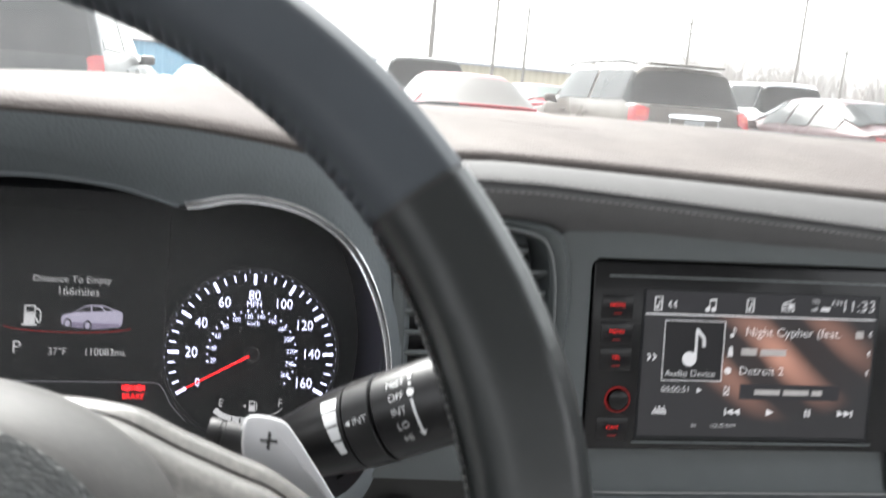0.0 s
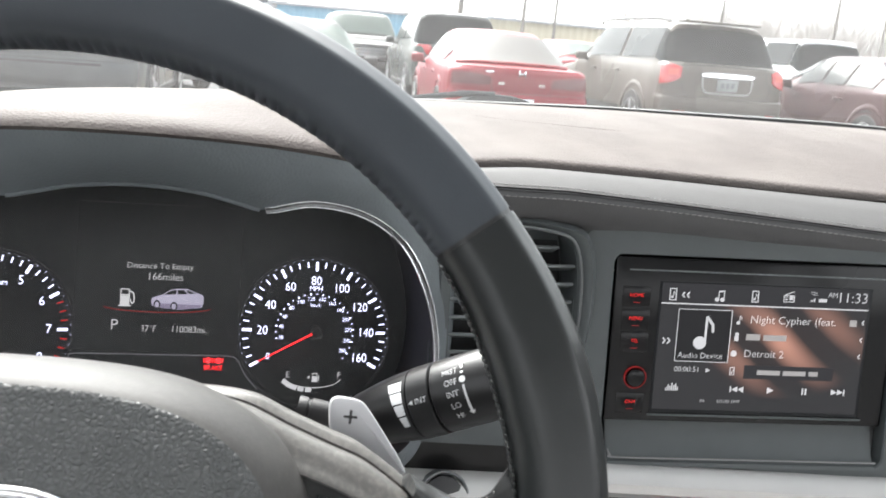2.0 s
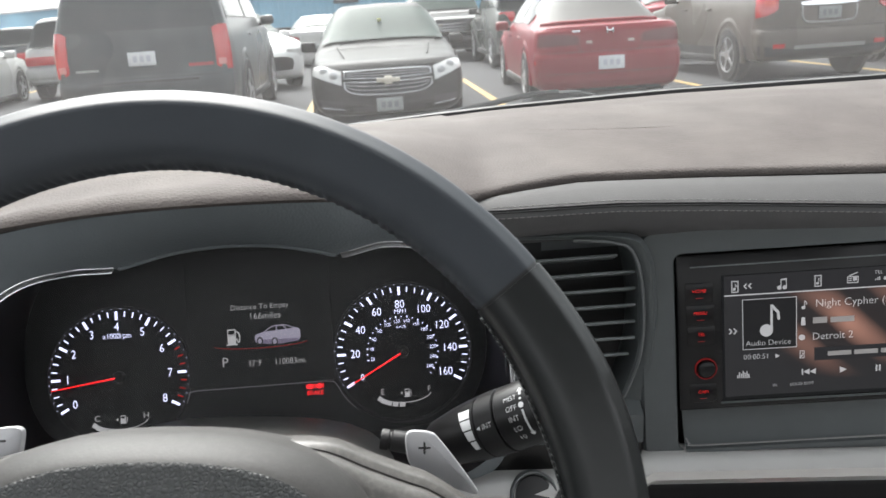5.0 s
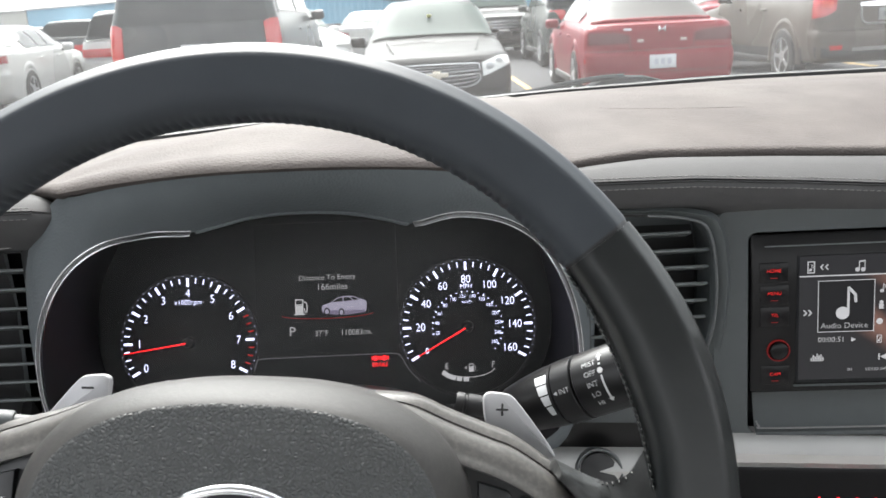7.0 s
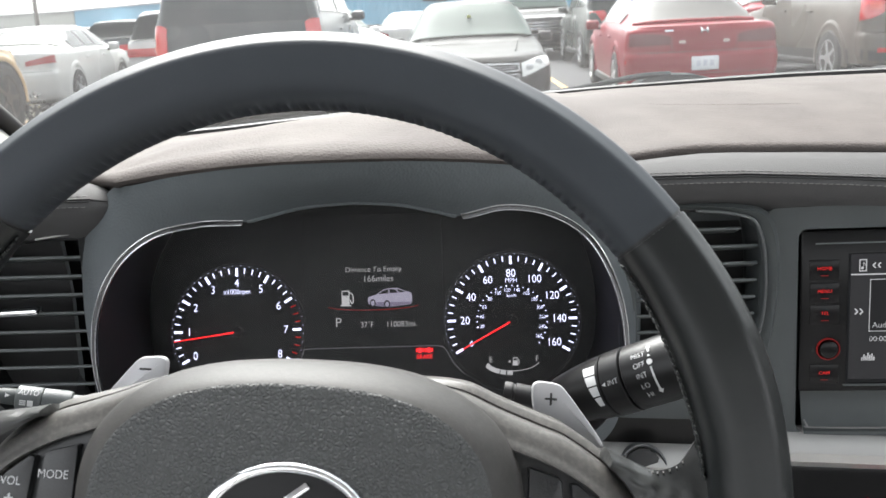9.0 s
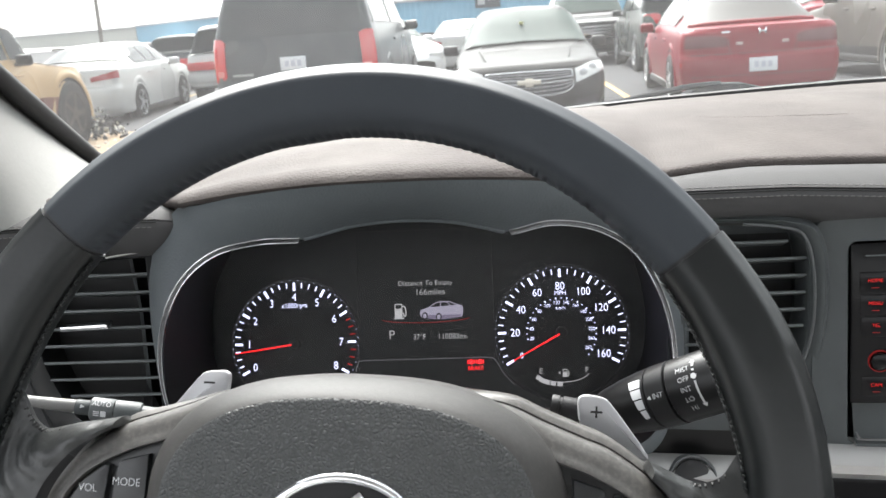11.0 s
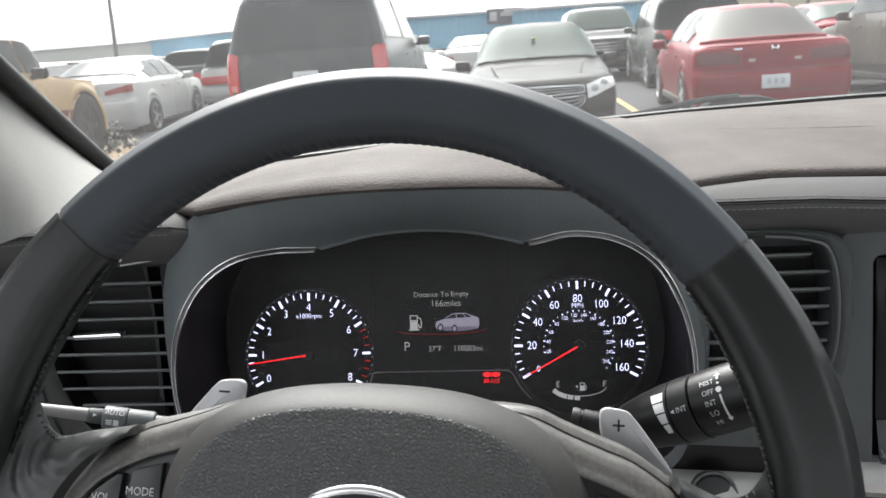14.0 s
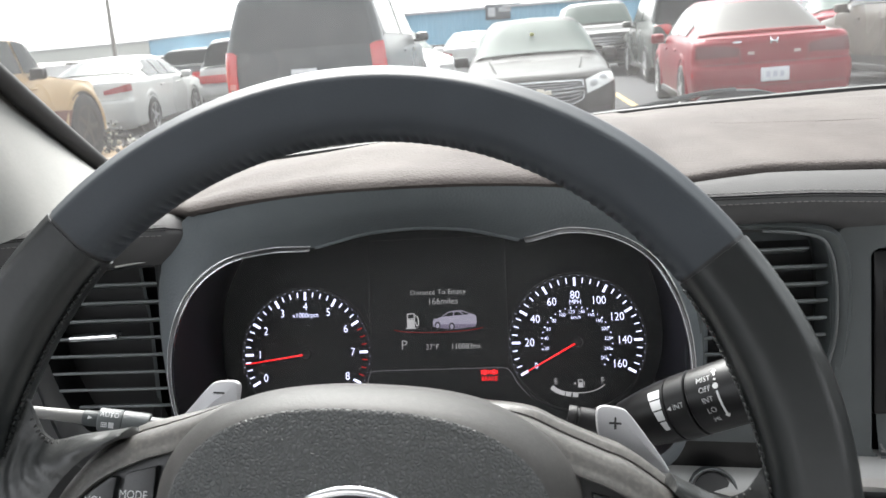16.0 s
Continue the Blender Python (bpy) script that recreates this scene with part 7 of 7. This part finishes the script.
def truck_stations(L, w):
    h = L / 2
    return [(h, w * 0.74, 0.44, 0.84, w * 0.60, 0.88), (h - 0.08, w * 0.88, 0.36, 0.97, w * 0.74, 1.01), (h - 0.30, w * 0.97, 0.34, 1.02, w * 0.80, 1.06), (h - 0.9, w, 0.34, 1.07, w * 0.84, 1.11), (h - 1.40, w, 0.34, 1.13, w * 0.86, 1.18), (h - 1.63, w, 0.34, 1.13, w * 0.80, 1.64),
            (h - 2.20, w, 0.34, 1.13, w * 0.79, 1.69), (-h + 1.70, w, 0.34, 1.12, w * 0.79, 1.68), (-h + 1.45, w, 0.34, 1.10, w * 0.84, 1.20), (-h + 0.16, w, 0.34, 1.08, w * 0.84, 1.10), (-h + 0.06, w * 0.965, 0.36, 1.02, w * 0.80, 1.04), (-h, w * 0.92, 0.40, 0.80, w * 0.72, 0.84)]


car("tan_truck", placed(-6.70, 7.42, 4.6), TAN, truck_stations(4.6, 0.90), (4, 5, 7, 8), (1.62, -1.40), "old tan truck with a brown hood and roof, muddy wheels", "truck", old_truck, PALE_GLASS, 0.43, rims=material("muddy_rim", (0.05, 0.045, 0.04), 0.8, var=0.4, scale=25), mirrors=TRIM)
scrap = random.Random(11)
for mat, count, what in ((TRIM, 70, "torn black plastic"), (material("pale_scrap", (0.34, 0.33, 0.28), 0.5, var=0.3, scale=20), 46, "pale chips and broken trim")):
    b = bmesh.new()
    for k in range(count):
        q = scrap.random()
        m = Matrix.Translation((-6.02 + 0.80 * q * scrap.uniform(0.2, 1.0), 12.05 + 0.4 * scrap.uniform(-1, 1), lot(-5.7) + 0.03 + (1 - q) * scrap.uniform(0.0, 0.50))) @ Euler((scrap.uniform(0, 3), scrap.uniform(0, 3), scrap.uniform(0, 3))).to_matrix().to_4x4()
        rbox(scrap.uniform(0.03, 0.14) * (1 if mat is TRIM else 0.45), 0.02, scrap.uniform(0.02, 0.06), 0.004, seg=1, bm=b, m=m)
    lone("scrap_heap", b, mat, what + " heaped by the truck's front wheel", "scrap", kind="stuff", smooth=False)


# ---- buildings, poles and trees beyond ----
# blue cladding, pole wood and twigs are lightened in colour for far haze
BLUE = material("blue_ribbed_cladding", (0.22, 0.43, 0.57), 0.6, var=0.08, scale=2)
BEIGE = material("beige_cladding", (0.60, 0.54, 0.41), 0.8, var=0.1, scale=1)
ROOF = material("grey_sheet_roof", (0.45, 0.46, 0.47), 0.6, var=0.1, scale=2)
WOOD = material("hazed_pole_wood", (0.24, 0.22, 0.20), 0.9, var=0.2, scale=10)
TWIG = material("hazed_twigs", (0.46, 0.43, 0.41), 0.95, var=0.3, scale=3)


def shed(name, a, b, deep, h, wall_mat, label, bays):
    a, b = Vector((*a, 0)), Vector((*b, 0))
    d = (b - a).normalized()
    n = Vector((-d.y, d.x, 0))
    if n.y < 0:
        n = -n
    L = (b - a).length
    m = Matrix(((d.x, n.x, 0, a.x), (d.y, n.y, 0, a.y), (0, 0, 1, 0), (0, 0, 0, 1)))
    ob = thing(name, m, label, "building")
    rows = []
    k = int(L / 0.9)
    for i in range(k + 1):
        for q, dx in ((0.0, 0.0), (-0.06, 0.12), (-0.06, 0.45), (0.0, 0.57)):
            rows.append([(min(i * L / k + dx, L), q, 0), (min(i * L / k + dx, L), q, h)])
    wall = grid(rows)
    rbox(L, deep, h, 0, (L / 2, deep / 2 + 0.02, h / 2), bm=wall)
    part("wall", wall, wall_mat, ob, smooth=False)
    rows = [[(x, -0.5, h - 0.05), (x, -0.5, h + 0.25), (x, deep / 2, h + 0.25 + deep * 0.02), (x, deep + 0.5, h + 0.2)] for x in (-0.5, L + 0.5)]
    part("roof", thicken(grid(rows), 0.2), ROOF, ob, smooth=False)
    for x in bays:
        win = part("window", rbox(3.2, 0.10, 1.1, 0.02, (x, -0.08, h - 1.3)), CAR_GLASS, ob)
        part("frame", rbox(3.4, 0.06, 1.3, 0.02, (x, -0.06, h - 1.3)), ROOF, win)
    return ob


shed("blue_warehouse", (-24, 126), (16.6, 103), 24, 4.15, BLUE, "long low blue metal-clad warehouse", ())
shed("blue_store", (-95.8, 225), (-50, 163.5), 24, 4.75, BLUE, "far blue metal-clad storage building", ())
shed("pale_store", (-172, 295), (-96.2, 225.6), 20, 4.55, material("pale_cladding", (0.55, 0.55, 0.51), 0.8, var=0.06, scale=1), "pale grey metal building beside the blue one", ())
shed("beige_warehouse", (27, 112), (46, 108), 25, 5.0, BEIGE, "low beige warehouse beyond the cars", ())
sign = thing("wall_sign", Matrix.Translation((-1.15, 112.6, 3.62)), "black and white sign on the blue warehouse", "sign")
# board colour lifted to carry the haze before it
part("board", rbox(4.6, 0.1, 1.9, 0.03), material("hazed_sign_board", (0.10, 0.11, 0.12), 0.7, var=0.2, scale=2), sign)
b = bmesh.new()
rbox(0.9, 0.06, 1.1, 0.02, (-1.5, -0.06, 0), bm=b)
rbox(2.4, 0.06, 0.5, 0.02, (0.6, -0.06, 0.25), bm=b)
part("lettering", b, PRINT, sign)


def pole(x, y, h, arms, lean=0.0):
    ob = thing("utility_pole", pose(x, y, 0, 0, lean, 0), "wooden utility pole, lightened for haze", "utility pole", "utility poles")
    part("post", tube([(0, 0, 0), (0, 0, h * 0.5), (0, 0, h)], [0.17, 0.15, 0.11], 10), WOOD, ob)
    for z in arms:
        part("crossarm", rbox(2.2, 0.1, 0.12, 0.01, (0, -0.15, z)), WOOD, ob)
        for k in (-0.9, -0.3, 0.4, 0.95):
            part("insulator", turned([(0.0, 0.0), (0.05, 0.0), (0.04, 0.16), (0.0, 0.18)], 8, T((k, -0.15, z + 0.06))), TRIM, ob)


pole(9.9, 48, 9.5, (8.9, ))
pole(19.7, 70, 10.5, (9.6, 8.9))
pole(25.6, 80, 10.0, (9.3, ))
pole(42.5, 80, 10.6, (9.9, 9.0))
pole(51.5, 75, 13.6, (12.9, ))
pole(62.0, 82, 9.5, (9.0, ))
pole(-30.0, 64, 9.0, ())
rng = random.Random(7)


def bare_trees(x0, x1, y, n, h0, h1, name):
    """A far row of leafless trees: trunks that fork into limbs and twigs."""
    verts, faces = [], []

    def limb(p, d, r, ln, depth):
        q = p + d * ln
        side = d.cross(Vector((0, 1, 0))).normalized() if abs(d.y) < 0.95 else Vector((1, 0, 0))
        k = len(verts)
        other = d.cross(side).normalized()
        for c, rr in ((p, r), (q, r * 0.6)):
            for j in range(3):
                verts.append(tuple(c + (side * math.cos(2.1 * j) + other * math.sin(2.1 * j)) * rr))
        for j in range(3):
            faces.append((k + j, k + (j + 1) % 3, k + 3 + (j + 1) % 3, k + 3 + j))
        if depth:
            for _ in range(3):
                e = (d + Vector((rng.uniform(-0.7, 0.7), rng.uniform(-0.4, 0.4), rng.uniform(-0.05, 0.5)))).normalized()
                limb(p + d * ln * rng.uniform(0.5, 1.0), e, r * 0.5, ln * rng.uniform(0.5, 0.75), depth - 1)

    for _ in range(n):
        h = rng.uniform(h0, h1)
        limb(Vector((rng.uniform(x0, x1), y + rng.uniform(-8, 8), 0)), Vector((rng.uniform(-0.08, 0.08), 0, 1)).normalized(), 0.11, h * 0.36, 4)
    me = bpy.data.meshes.new(name)
    me.from_pydata(verts, [], faces)
    me.materials.append(TWIG)
    return tagged(new(name, me), "row of bare winter trees on the skyline", "trees", kind="stuff")


bare_trees(44, 96, 105, 260, 9, 15, "bare_trees")
bare_trees(16, 130, 150, 220, 8, 12, "bare_trees")
bare_trees(-40, 20, 160, 70, 5, 8, "bare_trees")
rows = []
for x in np.linspace(-160, 260, 200):
    h = 3.2 + 1.4 * noise.noise(Vector((x * 0.06, 0, 0))) + 0.5 * noise.noise(Vector((x * 0.4, 3, 0)))
    h *= 1 - 0.75 * max(0.0, min(1.0, (-10 - x) / 20))
    rows.append([(x, 185 + 4 * noise.noise(Vector((x * 0.1, 5, 0))), 0), (x, 186, h * 0.7), (x, 187, h), (x, 192, h * 0.8), (x, 196, 0)])
lone("far_woods", grid(rows), TWIG, "grey-brown line of far leafless woods", "woods", kind="stuff")
